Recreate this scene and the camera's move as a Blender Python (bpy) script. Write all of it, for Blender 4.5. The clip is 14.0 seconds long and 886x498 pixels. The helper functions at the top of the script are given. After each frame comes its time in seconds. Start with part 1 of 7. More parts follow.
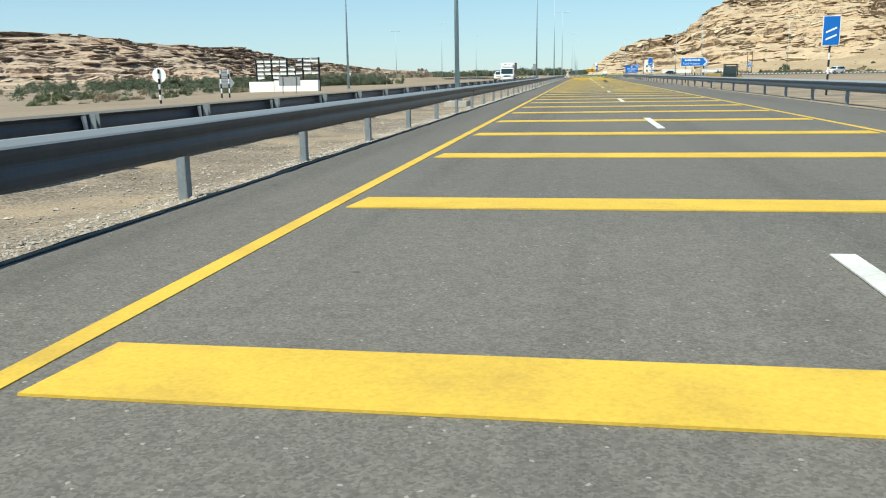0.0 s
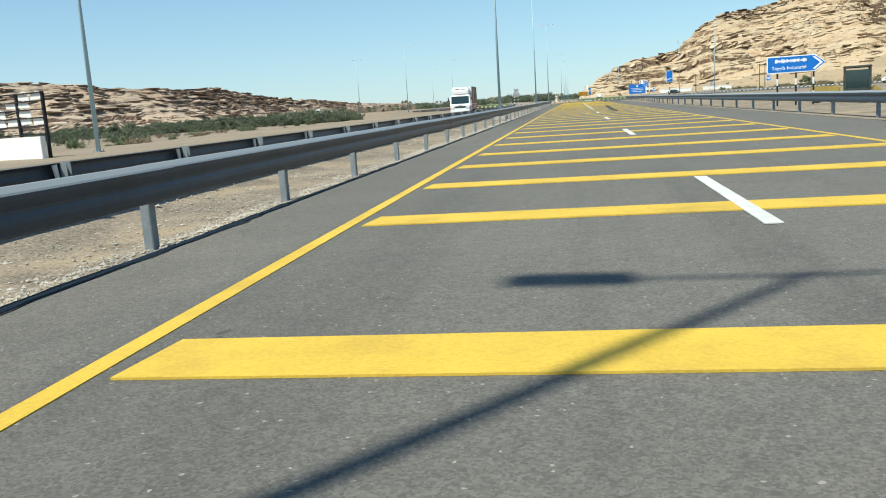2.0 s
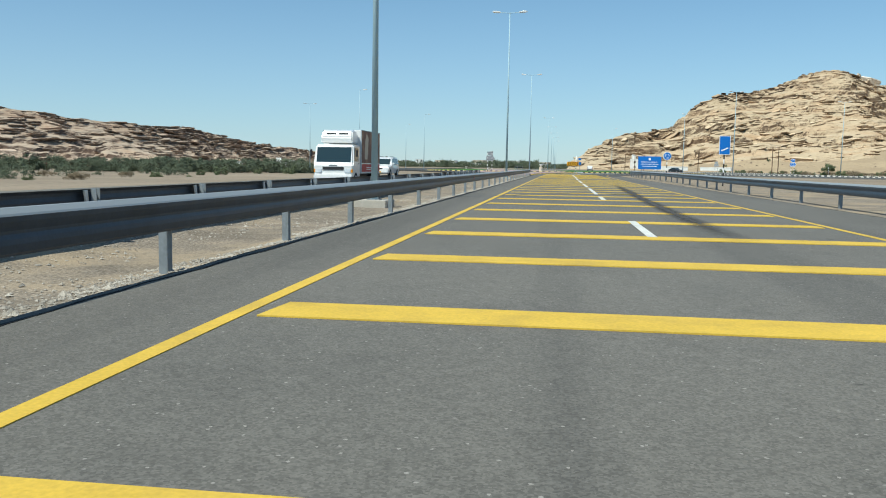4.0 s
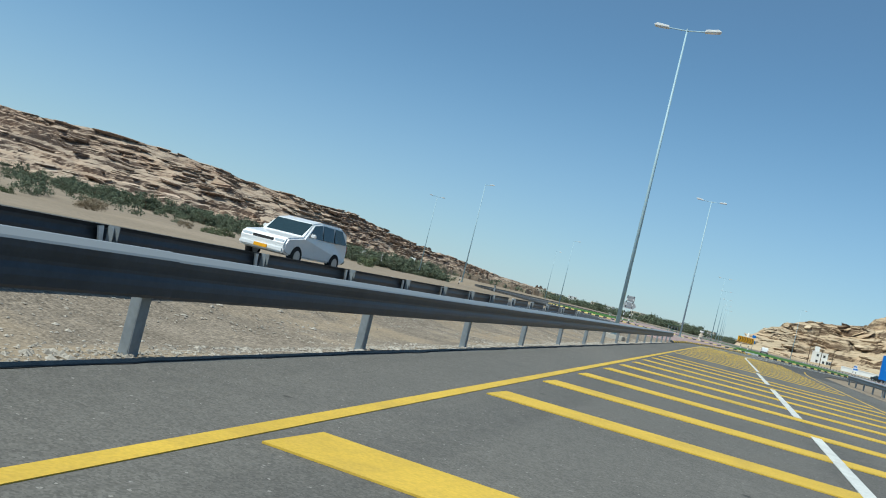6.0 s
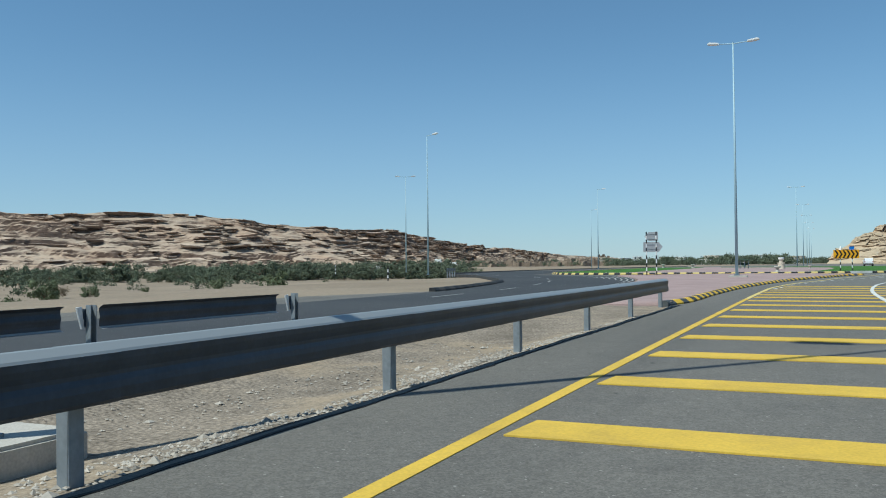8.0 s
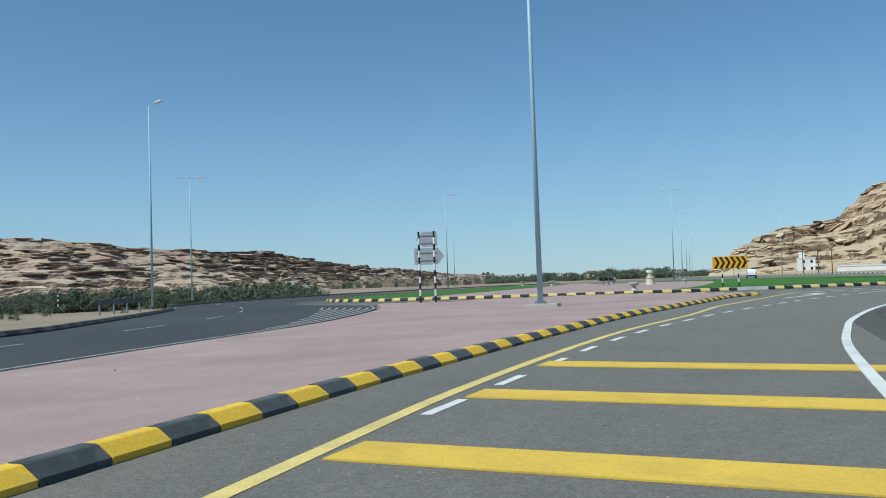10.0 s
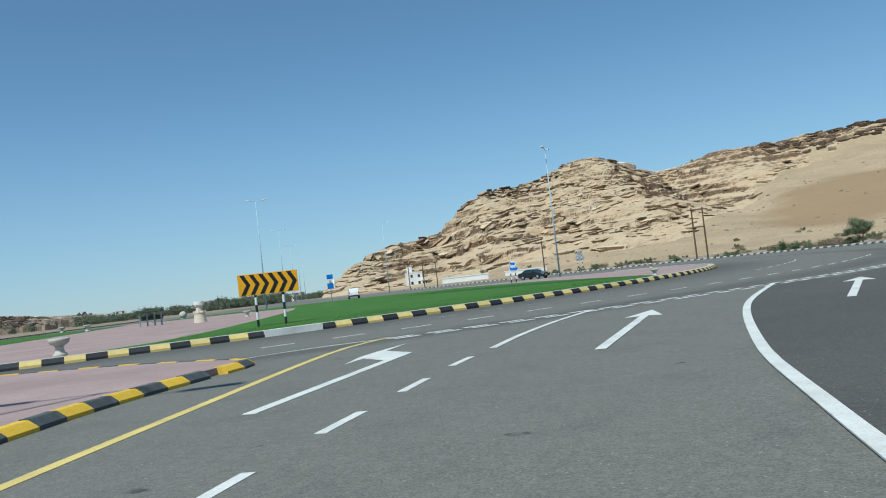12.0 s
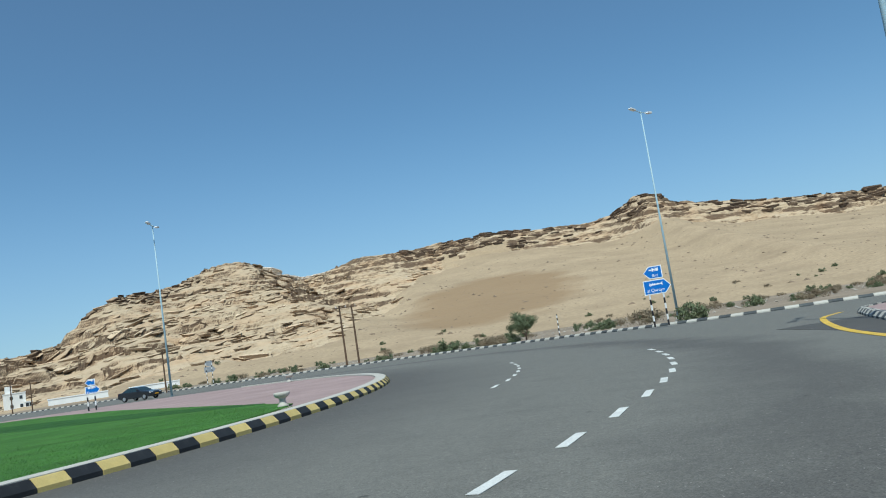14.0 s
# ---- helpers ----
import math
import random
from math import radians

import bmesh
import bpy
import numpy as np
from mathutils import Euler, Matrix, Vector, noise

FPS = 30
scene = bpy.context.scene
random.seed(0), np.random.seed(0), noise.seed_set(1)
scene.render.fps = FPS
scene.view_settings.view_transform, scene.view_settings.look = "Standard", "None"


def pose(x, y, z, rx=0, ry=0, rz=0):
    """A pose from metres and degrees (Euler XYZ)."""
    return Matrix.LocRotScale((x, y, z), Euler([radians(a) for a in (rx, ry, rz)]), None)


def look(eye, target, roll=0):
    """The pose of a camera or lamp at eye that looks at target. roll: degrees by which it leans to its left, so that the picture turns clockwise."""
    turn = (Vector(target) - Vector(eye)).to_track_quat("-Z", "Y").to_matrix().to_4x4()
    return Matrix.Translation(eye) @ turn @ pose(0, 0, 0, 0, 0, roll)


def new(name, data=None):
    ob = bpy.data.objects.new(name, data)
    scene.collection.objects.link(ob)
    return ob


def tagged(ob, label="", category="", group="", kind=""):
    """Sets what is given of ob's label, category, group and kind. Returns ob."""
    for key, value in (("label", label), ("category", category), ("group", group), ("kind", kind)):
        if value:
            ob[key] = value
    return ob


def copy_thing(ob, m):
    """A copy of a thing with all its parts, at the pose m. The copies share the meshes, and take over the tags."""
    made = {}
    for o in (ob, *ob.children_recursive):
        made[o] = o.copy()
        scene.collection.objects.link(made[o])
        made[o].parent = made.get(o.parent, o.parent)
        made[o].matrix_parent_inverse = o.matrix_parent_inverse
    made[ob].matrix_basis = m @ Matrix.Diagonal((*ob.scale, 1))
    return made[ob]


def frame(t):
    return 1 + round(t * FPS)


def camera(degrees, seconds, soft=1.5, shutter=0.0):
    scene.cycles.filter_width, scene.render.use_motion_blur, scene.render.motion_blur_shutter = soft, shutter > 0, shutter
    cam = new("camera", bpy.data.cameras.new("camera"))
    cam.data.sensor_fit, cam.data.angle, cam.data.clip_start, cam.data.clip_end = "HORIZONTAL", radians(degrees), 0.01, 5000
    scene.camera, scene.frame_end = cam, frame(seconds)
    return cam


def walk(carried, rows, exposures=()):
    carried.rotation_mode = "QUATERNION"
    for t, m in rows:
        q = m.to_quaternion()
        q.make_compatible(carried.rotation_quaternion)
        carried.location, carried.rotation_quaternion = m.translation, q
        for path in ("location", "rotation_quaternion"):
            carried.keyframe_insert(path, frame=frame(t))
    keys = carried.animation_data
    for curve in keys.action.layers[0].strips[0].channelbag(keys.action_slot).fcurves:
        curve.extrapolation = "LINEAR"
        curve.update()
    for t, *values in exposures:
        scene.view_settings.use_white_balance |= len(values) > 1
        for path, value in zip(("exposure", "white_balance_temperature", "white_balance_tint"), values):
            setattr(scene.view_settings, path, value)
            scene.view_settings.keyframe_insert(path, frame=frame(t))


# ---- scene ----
cam = camera(55.83, 14.0, soft=1.05)
PATH = [
    (0.0, pose(0.026, -6.776, 1.115, 78.276, 0.970, 9.264)),
    (0.5, pose(0.016, 3.692, 1.111, 78.208, 0.889, 9.199)),
    (1.0, pose(0.008, 14.227, 1.096, 78.281, 0.795, 9.164)),
    (1.5, pose(0.030, 25.271, 1.105, 79.149, 2.325, 8.924)),
    (2.0, pose(0.073, 35.834, 1.092, 80.284, 3.709, 8.769)),
    (2.2, pose(0.088, 40.005, 1.103, 80.324, 3.236, 8.808)),
    (4.3, pose(0.164, 83.987, 1.091, 86.780, -1.141, 7.938)),
    (4.5, pose(0.189, 88.392, 1.097, 90.811, -0.938, 7.846)),
    (5.0, pose(0.174, 99.374, 1.079, 93.620, -1.410, 7.648)),
    (5.5, pose(0.143, 110.037, 1.089, 93.432, -1.687, 9.039)),
    (6.0, pose(0.113, 120.387, 1.088, 91.490, -13.821, 19.330)),
    (6.5, pose(0.004, 130.994, 1.105, 91.075, -9.917, 23.144)),
    (7.0, pose(-0.058, 141.881, 1.098, 91.408, -1.111, 24.541)),
    (7.2, pose(0.009, 146.259, 1.170, 91.182, 0.101, 24.738)),
    (9.3, pose(-0.024, 183.262, 1.144, 91.419, 1.835, 22.820)),
    (9.5, pose(0.014, 186.138, 1.090, 91.799, 2.025, 22.052)),
    (10.0, pose(0.512, 193.770, 1.118, 92.332, 2.008, 17.164)),
    (10.5, pose(1.109, 201.460, 1.123, 92.487, 2.503, 11.251)),
    (11.0, pose(1.993, 208.967, 1.117, 92.250, 4.308, 1.725)),
    (11.5, pose(3.161, 215.748, 1.121, 92.174, 5.815, -2.708)),
    (12.0, pose(4.675, 222.129, 1.125, 92.230, 6.550, -8.129)),
    (12.5, pose(6.601, 228.208, 1.121, 92.409, 5.766, -15.579)),
    (13.0, look((8.518, 233.146, 1.162), (9.308, 234.970, 1.381), -6.9)),
    (13.5, look((11.057, 238.362, 1.194), (11.999, 240.100, 1.498), -5.4)),
    (14.0, look((14.138, 243.690, 1.160), (15.220, 245.357, 1.379), -8.8)),
]
# the clip's camera opens up while the dashboard fills its picture
EXPOSURES = [(0.0, 0.92, 6600, 0), (2.2, 0.90, 6500, 0), (4.3, 0.65, 6250, 0), (5.5, 0.60, 6200, 0), (6.5, 0.5, 6000, 0), (7.2, 0.5, 6000, 0), (9.3, 0.45, 5850, 0), (12.0, 0.45, 5900, 0), (14.0, 0.45, 5850, 0)]
walk(cam, PATH, EXPOSURES)

# ---- light ----
SUN_AZ = math.atan2(-0.61, -0.79)      # the poles' shadows fall ahead and to the right
SUN_EL = radians(56)
world = bpy.data.worlds.new("sky")
scene.world = world
world.use_nodes = True
_n = world.node_tree.nodes
sky = _n.new("ShaderNodeTexSky")
sky.sky_type, sky.sun_disc = "NISHITA", False
sky.sun_elevation, sky.sun_rotation = SUN_EL, SUN_AZ
sky.altitude = 900
sky.air_density, sky.dust_density, sky.ozone_density = 1.0, 0.2, 7.0
_n["Background"].inputs["Strength"].default_value = 0.074
_gain = _n.new("ShaderNodeVectorMath")
_gain.operation, _gain.inputs[1].default_value = "MULTIPLY", (0.94, 1.09, 0.99)
world.node_tree.links.new(sky.outputs["Color"], _gain.inputs[0])
_haze = _n.new("ShaderNodeMix")                # desert haze, thicker towards the horizon all round
_haze.data_type = "RGBA"
_haze.inputs["B"].default_value = (3.95, 4.55, 6.15, 1)
_dir, _up, _fall = _n.new("ShaderNodeTexCoord"), _n.new("ShaderNodeSeparateXYZ"), _n.new("ShaderNodeMapRange")
world.node_tree.links.new(_dir.outputs["Generated"], _up.inputs[0])
world.node_tree.links.new(_up.outputs["Z"], _fall.inputs["Value"])
_fall.interpolation_type = "SMOOTHERSTEP"
_fall.inputs["From Min"].default_value, _fall.inputs["From Max"].default_value = -0.12, 0.34
_fall.inputs["To Min"].default_value, _fall.inputs["To Max"].default_value = 0.62, 0.10
world.node_tree.links.new(_fall.outputs["Result"], _haze.inputs["Factor"])
world.node_tree.links.new(_gain.outputs["Vector"], _haze.inputs["A"])
world.node_tree.links.new(_haze.outputs["Result"], _n["Background"].inputs["Color"])
sun = new("sun", bpy.data.lights.new("sun", "SUN"))
sun.data.energy, sun.data.angle, sun.data.color = 3.2, radians(0.5), (1.0, 0.95, 0.87)
sun.matrix_world = look((-61 * 0.56, -79 * 0.56, 83), (0, 0, 0))

# ---- materials ----
def material(name, base, rough=0.8, metal=0.0, vary=0.12, scale=3.0, fine=60.0, fine_amt=0.1, bump=0.2, bump_dist=0.01,
             stain=None, stain_amt=0.0, stain_scale=0.4, per_piece=0.0, spec=0.3, coat=0.0, detail=5, crisp=0.5):
    """A procedural surface: broad tone changes, fine grain, optional stains and bump, in metres."""
    m = bpy.data.materials.new(name)
    m.use_nodes = True
    t, b = m.node_tree, m.node_tree.nodes["Principled BSDF"]
    N, L = t.nodes.new, t.links.new
    tc = N("ShaderNodeTexCoord")
    co = N("ShaderNodeNewGeometry").outputs["Position"] if name.startswith("w_") else tc.outputs["Object"]
    broad = N("ShaderNodeTexNoise"); broad.inputs["Scale"].default_value = scale; broad.inputs["Detail"].default_value = detail; broad.inputs["Roughness"].default_value = crisp
    grain = N("ShaderNodeTexNoise"); grain.inputs["Scale"].default_value = fine; grain.inputs["Detail"].default_value = 3
    L(co, broad.inputs["Vector"]); L(co, grain.inputs["Vector"])
    def shade(src, amt, colour):
        mr = N("ShaderNodeMapRange")
        mr.inputs["From Min"].default_value, mr.inputs["From Max"].default_value = 0.3, 0.7
        mr.inputs["To Min"].default_value, mr.inputs["To Max"].default_value = 1 - amt, 1 + amt
        L(src, mr.inputs["Value"])
        mx = N("ShaderNodeVectorMath"); mx.operation = "SCALE"
        L(mr.outputs["Result"], mx.inputs["Scale"])
        if isinstance(colour, tuple):
            mx.inputs[0].default_value = colour[:3]
        else:
            L(colour, mx.inputs[0])
        return mx.outputs["Vector"]
    col = shade(broad.outputs["Fac"], vary, tuple(base))
    col = shade(grain.outputs["Fac"], fine_amt, col)
    if per_piece:
        oi = N("ShaderNodeObjectInfo")
        mr = N("ShaderNodeMapRange")
        mr.inputs["To Min"].default_value, mr.inputs["To Max"].default_value = 1 - per_piece, 1 + per_piece
        L(oi.outputs["Random"], mr.inputs["Value"])
        mx = N("ShaderNodeVectorMath"); mx.operation = "SCALE"
        L(col, mx.inputs[0]); L(mr.outputs["Result"], mx.inputs["Scale"])
        col = mx.outputs["Vector"]
    if stain:
        st = N("ShaderNodeTexNoise"); st.inputs["Scale"].default_value = stain_scale; st.inputs["Detail"].default_value = 7
        st.inputs["Roughness"].default_value = 0.65
        L(co, st.inputs["Vector"])
        mr = N("ShaderNodeMapRange")
        mr.inputs["From Min"].default_value, mr.inputs["From Max"].default_value = 0.48, 0.68
        mr.inputs["To Max"].default_value = stain_amt
        L(st.outputs["Fac"], mr.inputs["Value"])
        mix = N("ShaderNodeMix"); mix.data_type = "RGBA"
        L(mr.outputs["Result"], mix.inputs["Factor"]); L(col, mix.inputs["A"])
        mix.inputs["B"].default_value = (*stain, 1)
        col = mix.outputs["Result"]
    L(col, b.inputs["Base Color"])
    b.inputs["Roughness"].default_value, b.inputs["Metallic"].default_value = rough, metal
    b.inputs["Specular IOR Level"].default_value = spec
    b.inputs["Coat Weight"].default_value = coat
    if bump:
        bp = N("ShaderNodeBump"); bp.inputs["Strength"].default_value = bump; bp.inputs["Distance"].default_value = bump_dist
        L(grain.outputs["Fac"], bp.inputs["Height"]); L(bp.outputs["Normal"], b.inputs["Normal"])
    return m


def glass_material(name, tint=(0.02, 0.025, 0.03)):
    m = bpy.data.materials.new(name)
    m.use_nodes = True
    b = m.node_tree.nodes["Principled BSDF"]
    b.inputs["Base Color"].default_value = (*tint, 1)
    b.inputs["Roughness"].default_value = 0.06
    b.inputs["Specular IOR Level"].default_value = 0.8
    return m


def rock_material(name, pale, mid, dark, beds=0.45, dip=(0.0, 0.0), steep=(0.50, 0.93), lean=0.24, shift=0.0, islands=0.0):
    """Layered limestone: long thin lenses of changing tone that follow the bedding. Steep ledges are darkened:
    weathered rock, with undercut shade put into the colour.
    """
    m = bpy.data.materials.new(name)
    m.use_nodes = True
    t, b = m.node_tree, m.node_tree.nodes["Principled BSDF"]
    N, L = t.nodes.new, t.links.new
    geo = N("ShaderNodeNewGeometry")
    pos = geo.outputs["Position"]
    sep = N("ShaderNodeSeparateXYZ"); L(pos, sep.inputs[0])
    dx = N("ShaderNodeMath"); dx.operation = "MULTIPLY_ADD"
    L(sep.outputs["X"], dx.inputs[0]); dx.inputs[1].default_value = -dip[0]; L(sep.outputs["Z"], dx.inputs[2])
    dy = N("ShaderNodeMath"); dy.operation = "MULTIPLY_ADD"
    L(sep.outputs["Y"], dy.inputs[0]); dy.inputs[1].default_value = -dip[1]; L(dx.outputs[0], dy.inputs[2])

    def lenses(along, across, detail):
        a = N("ShaderNodeVectorMath"); a.operation = "MULTIPLY"
        cm = N("ShaderNodeCombineXYZ")
        L(sep.outputs["X"], cm.inputs[0]); L(sep.outputs["Y"], cm.inputs[1]); L(dy.outputs[0], cm.inputs[2])
        L(cm.outputs[0], a.inputs[0]); a.inputs[1].default_value = (along, along, across)
        q = N("ShaderNodeTexNoise"); q.inputs["Scale"].default_value = 1.0; q.inputs["Detail"].default_value = detail
        q.inputs["Roughness"].default_value = 0.62
        L(a.outputs[0], q.inputs["Vector"])
        return q.outputs["Fac"]

    def add(u, k, v):
        q = N("ShaderNodeMath"); q.operation = "MULTIPLY_ADD"
        L(u, q.inputs[0]); q.inputs[1].default_value = k
        if isinstance(v, float):
            q.inputs[2].default_value = v
        else:
            L(v, q.inputs[2])
        return q.outputs[0]

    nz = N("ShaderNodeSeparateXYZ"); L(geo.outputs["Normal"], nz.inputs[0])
    # darker where steep: shade of undercuts put into the colour, over weathered rock
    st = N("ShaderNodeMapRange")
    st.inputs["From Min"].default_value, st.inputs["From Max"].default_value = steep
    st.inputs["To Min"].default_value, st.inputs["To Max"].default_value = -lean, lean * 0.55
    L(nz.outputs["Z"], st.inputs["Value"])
    blot = N("ShaderNodeTexNoise"); blot.inputs["Scale"].default_value = 0.16; blot.inputs["Detail"].default_value = 7
    L(pos, blot.inputs["Vector"])
    val = add(lenses(0.022, beds, 6), 0.62, shift)
    val = add(lenses(0.09, beds * 2.6, 5), 0.52, val)
    val = add(lenses(0.30, beds * 7.0, 4), 0.30, val)
    val = add(blot.outputs["Fac"], 0.45, val)
    val = add(lenses(0.5, 0.12, 3), 0.22, add(val, 1.0, -0.28))
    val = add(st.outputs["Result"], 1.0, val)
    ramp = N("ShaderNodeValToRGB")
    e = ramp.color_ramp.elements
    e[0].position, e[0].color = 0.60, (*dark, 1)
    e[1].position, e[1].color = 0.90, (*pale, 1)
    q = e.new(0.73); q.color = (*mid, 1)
    L(val, ramp.inputs["Fac"])
    tint = N("ShaderNodeTexNoise"); tint.inputs["Scale"].default_value = 0.045; tint.inputs["Detail"].default_value = 6
    L(pos, tint.inputs["Vector"])
    warm = N("ShaderNodeMapRange"); warm.inputs["From Min"].default_value, warm.inputs["From Max"].default_value = 0.45, 0.7
    warm.inputs["To Max"].default_value = 0.45
    L(tint.outputs["Fac"], warm.inputs["Value"])
    rust = N("ShaderNodeMix"); rust.data_type, rust.blend_type = "RGBA", "MULTIPLY"
    rust.inputs["B"].default_value = (1.0, 0.80, 0.66, 1)
    L(warm.outputs["Result"], rust.inputs["Factor"]); L(ramp.outputs["Color"], rust.inputs["A"])
    tone = N("ShaderNodeMapRange"); tone.inputs["To Min"].default_value, tone.inputs["To Max"].default_value = 1 - islands, 1 + islands
    L(geo.outputs["Random Per Island"], tone.inputs["Value"])
    each = N("ShaderNodeVectorMath"); each.operation = "SCALE"
    L(rust.outputs["Result"], each.inputs[0]); L(tone.outputs["Result"], each.inputs["Scale"])
    L(each.outputs["Vector"] if islands else rust.outputs["Result"], b.inputs["Base Color"])
    b.inputs["Roughness"].default_value = 0.95
    b.inputs["Specular IOR Level"].default_value = 0.1
    bp = N("ShaderNodeBump"); bp.inputs["Strength"].default_value = 0.9; bp.inputs["Distance"].default_value = 3.0
    L(val, bp.inputs["Height"]); L(bp.outputs["Normal"], b.inputs["Normal"])
    return m


def asphalt_material(name, base, worn, dark, tracks=0.0, ring=None):
    """Worn asphalt: stone chips of many tones in dark binder, blotches, faint wheel tracks along y, small dark spots."""
    m = bpy.data.materials.new(name)
    m.use_nodes = True
    t, b = m.node_tree, m.node_tree.nodes["Principled BSDF"]
    N, L = t.nodes.new, t.links.new
    pos = N("ShaderNodeNewGeometry").outputs["Position"]

    def noise_at(scale, detail, rough, stretch=(1, 1, 1)):
        mp = N("ShaderNodeVectorMath"); mp.operation = "MULTIPLY"; mp.inputs[1].default_value = stretch
        L(pos, mp.inputs[0])
        q = N("ShaderNodeTexNoise")
        q.inputs["Scale"].default_value, q.inputs["Detail"].default_value, q.inputs["Roughness"].default_value = scale, detail, rough
        L(mp.outputs[0], q.inputs["Vector"])
        return q.outputs["Fac"]

    def ranged(src, a, c, lo, hi):
        q = N("ShaderNodeMapRange")
        for key, value in (("From Min", a), ("From Max", c), ("To Min", lo), ("To Max", hi)):
            q.inputs[key].default_value = value
        L(src, q.inputs["Value"])
        return q.outputs["Result"]

    def mixed(fac, a, colour):
        q = N("ShaderNodeMix"); q.data_type = "RGBA"
        L(fac, q.inputs["Factor"])
        if isinstance(a, tuple):
            q.inputs["A"].default_value = (*a, 1)
        else:
            L(a, q.inputs["A"])
        q.inputs["B"].default_value = (*colour, 1)
        return q.outputs["Result"]

    def scaled(colour, fac):
        q = N("ShaderNodeVectorMath"); q.operation = "SCALE"
        L(colour, q.inputs[0]); L(fac, q.inputs["Scale"])
        return q.outputs["Vector"]

    col = mixed(ranged(noise_at(0.11, 7, 0.66), 0.40, 0.66, 0.0, 1.0), base, worn)
    ahead = N("ShaderNodeSeparateXYZ"); L(pos, ahead.inputs[0])
    if ring:                                   # the asphalt turns paler towards the roundabout
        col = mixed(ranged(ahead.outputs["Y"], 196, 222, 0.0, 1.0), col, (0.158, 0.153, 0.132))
    col = mixed(ranged(noise_at(0.9, 8, 0.72), 0.50, 0.80, 0.0, 0.55), col, dark)
    if ring:                                   # dark oil film along the inner lane of the roundabout
        off = N("ShaderNodeVectorMath"); off.operation = "DISTANCE"; off.inputs[1].default_value = (*ring[:2], 0)
        flat = N("ShaderNodeVectorMath"); flat.operation = "MULTIPLY"; flat.inputs[1].default_value = (1, 1, 0)
        L(pos, flat.inputs[0]); L(flat.outputs[0], off.inputs[0])
        rag = N("ShaderNodeMath"); rag.operation = "MULTIPLY_ADD"; rag.inputs[1].default_value = 3.0
        L(noise_at(0.35, 4, 0.6), rag.inputs[0]); L(off.outputs["Value"], rag.inputs[2])
        col = mixed(ranged(rag.outputs[0], ring[2] + 2.0, ring[2] + 6.5, 0.85, 0.0), col, dark)
        worn_lane = N("ShaderNodeMath"); worn_lane.operation = "MULTIPLY"      # and along the wheel track of the outer lane
        L(ranged(rag.outputs[0], ring[2] + 9.6, ring[2] + 11.0, 0.0, 0.75), worn_lane.inputs[0])
        L(ranged(rag.outputs[0], ring[2] + 11.6, ring[2] + 12.8, 1.0, 0.0), worn_lane.inputs[1])
        col = mixed(worn_lane.outputs[0], col, dark)
    if tracks:
        both = N("ShaderNodeMath"); both.operation = "MULTIPLY"      # the straight tracks end where the road bends
        L(ranged(ahead.outputs["Y"], 180, 212, 1.0, 0.0), both.inputs[0])
        L(ranged(noise_at(1.0, 5, 0.6, (0.75, 0.018, 1)), 0.50, 0.66, 0.0, tracks), both.inputs[1])
        col = mixed(both.outputs[0], col, dark)
    chips = N("ShaderNodeTexVoronoi"); chips.inputs["Scale"].default_value = 80.0
    L(pos, chips.inputs["Vector"])
    tone = N("ShaderNodeSeparateColor"); L(chips.outputs["Color"], tone.inputs["Color"])
    col = scaled(col, ranged(tone.outputs["Red"], 0.0, 1.0, 0.74, 1.26))
    big = N("ShaderNodeTexVoronoi"); big.inputs["Scale"].default_value = 17.0
    L(pos, big.inputs["Vector"])
    tone2 = N("ShaderNodeSeparateColor"); L(big.outputs["Color"], tone2.inputs["Color"])
    col = scaled(col, ranged(tone2.outputs["Green"], 0.0, 1.0, 0.93, 1.07))
    pale = N("ShaderNodeMath"); pale.operation = "GREATER_THAN"; pale.inputs[1].default_value = 0.997
    L(tone.outputs["Blue"], pale.inputs[0])
    col = mixed(pale.outputs[0], col, (0.30, 0.28, 0.25))
    spot = ranged(noise_at(2.6, 3, 0.5), 0.72, 0.76, 0.0, 0.75)
    col = mixed(spot, col, (0.035, 0.033, 0.030))
    L(col, b.inputs["Base Color"])
    b.inputs["Roughness"].default_value, b.inputs["Specular IOR Level"].default_value = 0.82, 0.3
    bp = N("ShaderNodeBump"); bp.inputs["Strength"].default_value = 0.15; bp.inputs["Distance"].default_value = 0.003
    L(chips.outputs["Distance"], bp.inputs["Height"]); L(bp.outputs["Normal"], b.inputs["Normal"])
    return m


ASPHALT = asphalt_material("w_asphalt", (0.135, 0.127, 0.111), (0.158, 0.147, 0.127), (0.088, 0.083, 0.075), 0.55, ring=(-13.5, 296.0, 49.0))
ASPHALT_DARK = asphalt_material("w_asphalt_dark", (0.081, 0.077, 0.070), (0.098, 0.092, 0.083), (0.060, 0.057, 0.052))
ASPHALT_NEW = asphalt_material("w_asphalt_new", (0.045, 0.047, 0.050), (0.060, 0.061, 0.062), (0.034, 0.036, 0.040))
SKID_PALE = material("w_skid_pale", (0.068, 0.064, 0.058), 0.88, vary=0.35, scale=3.0, detail=9, crisp=0.8, fine=60, fine_amt=0.4, bump=0.06)


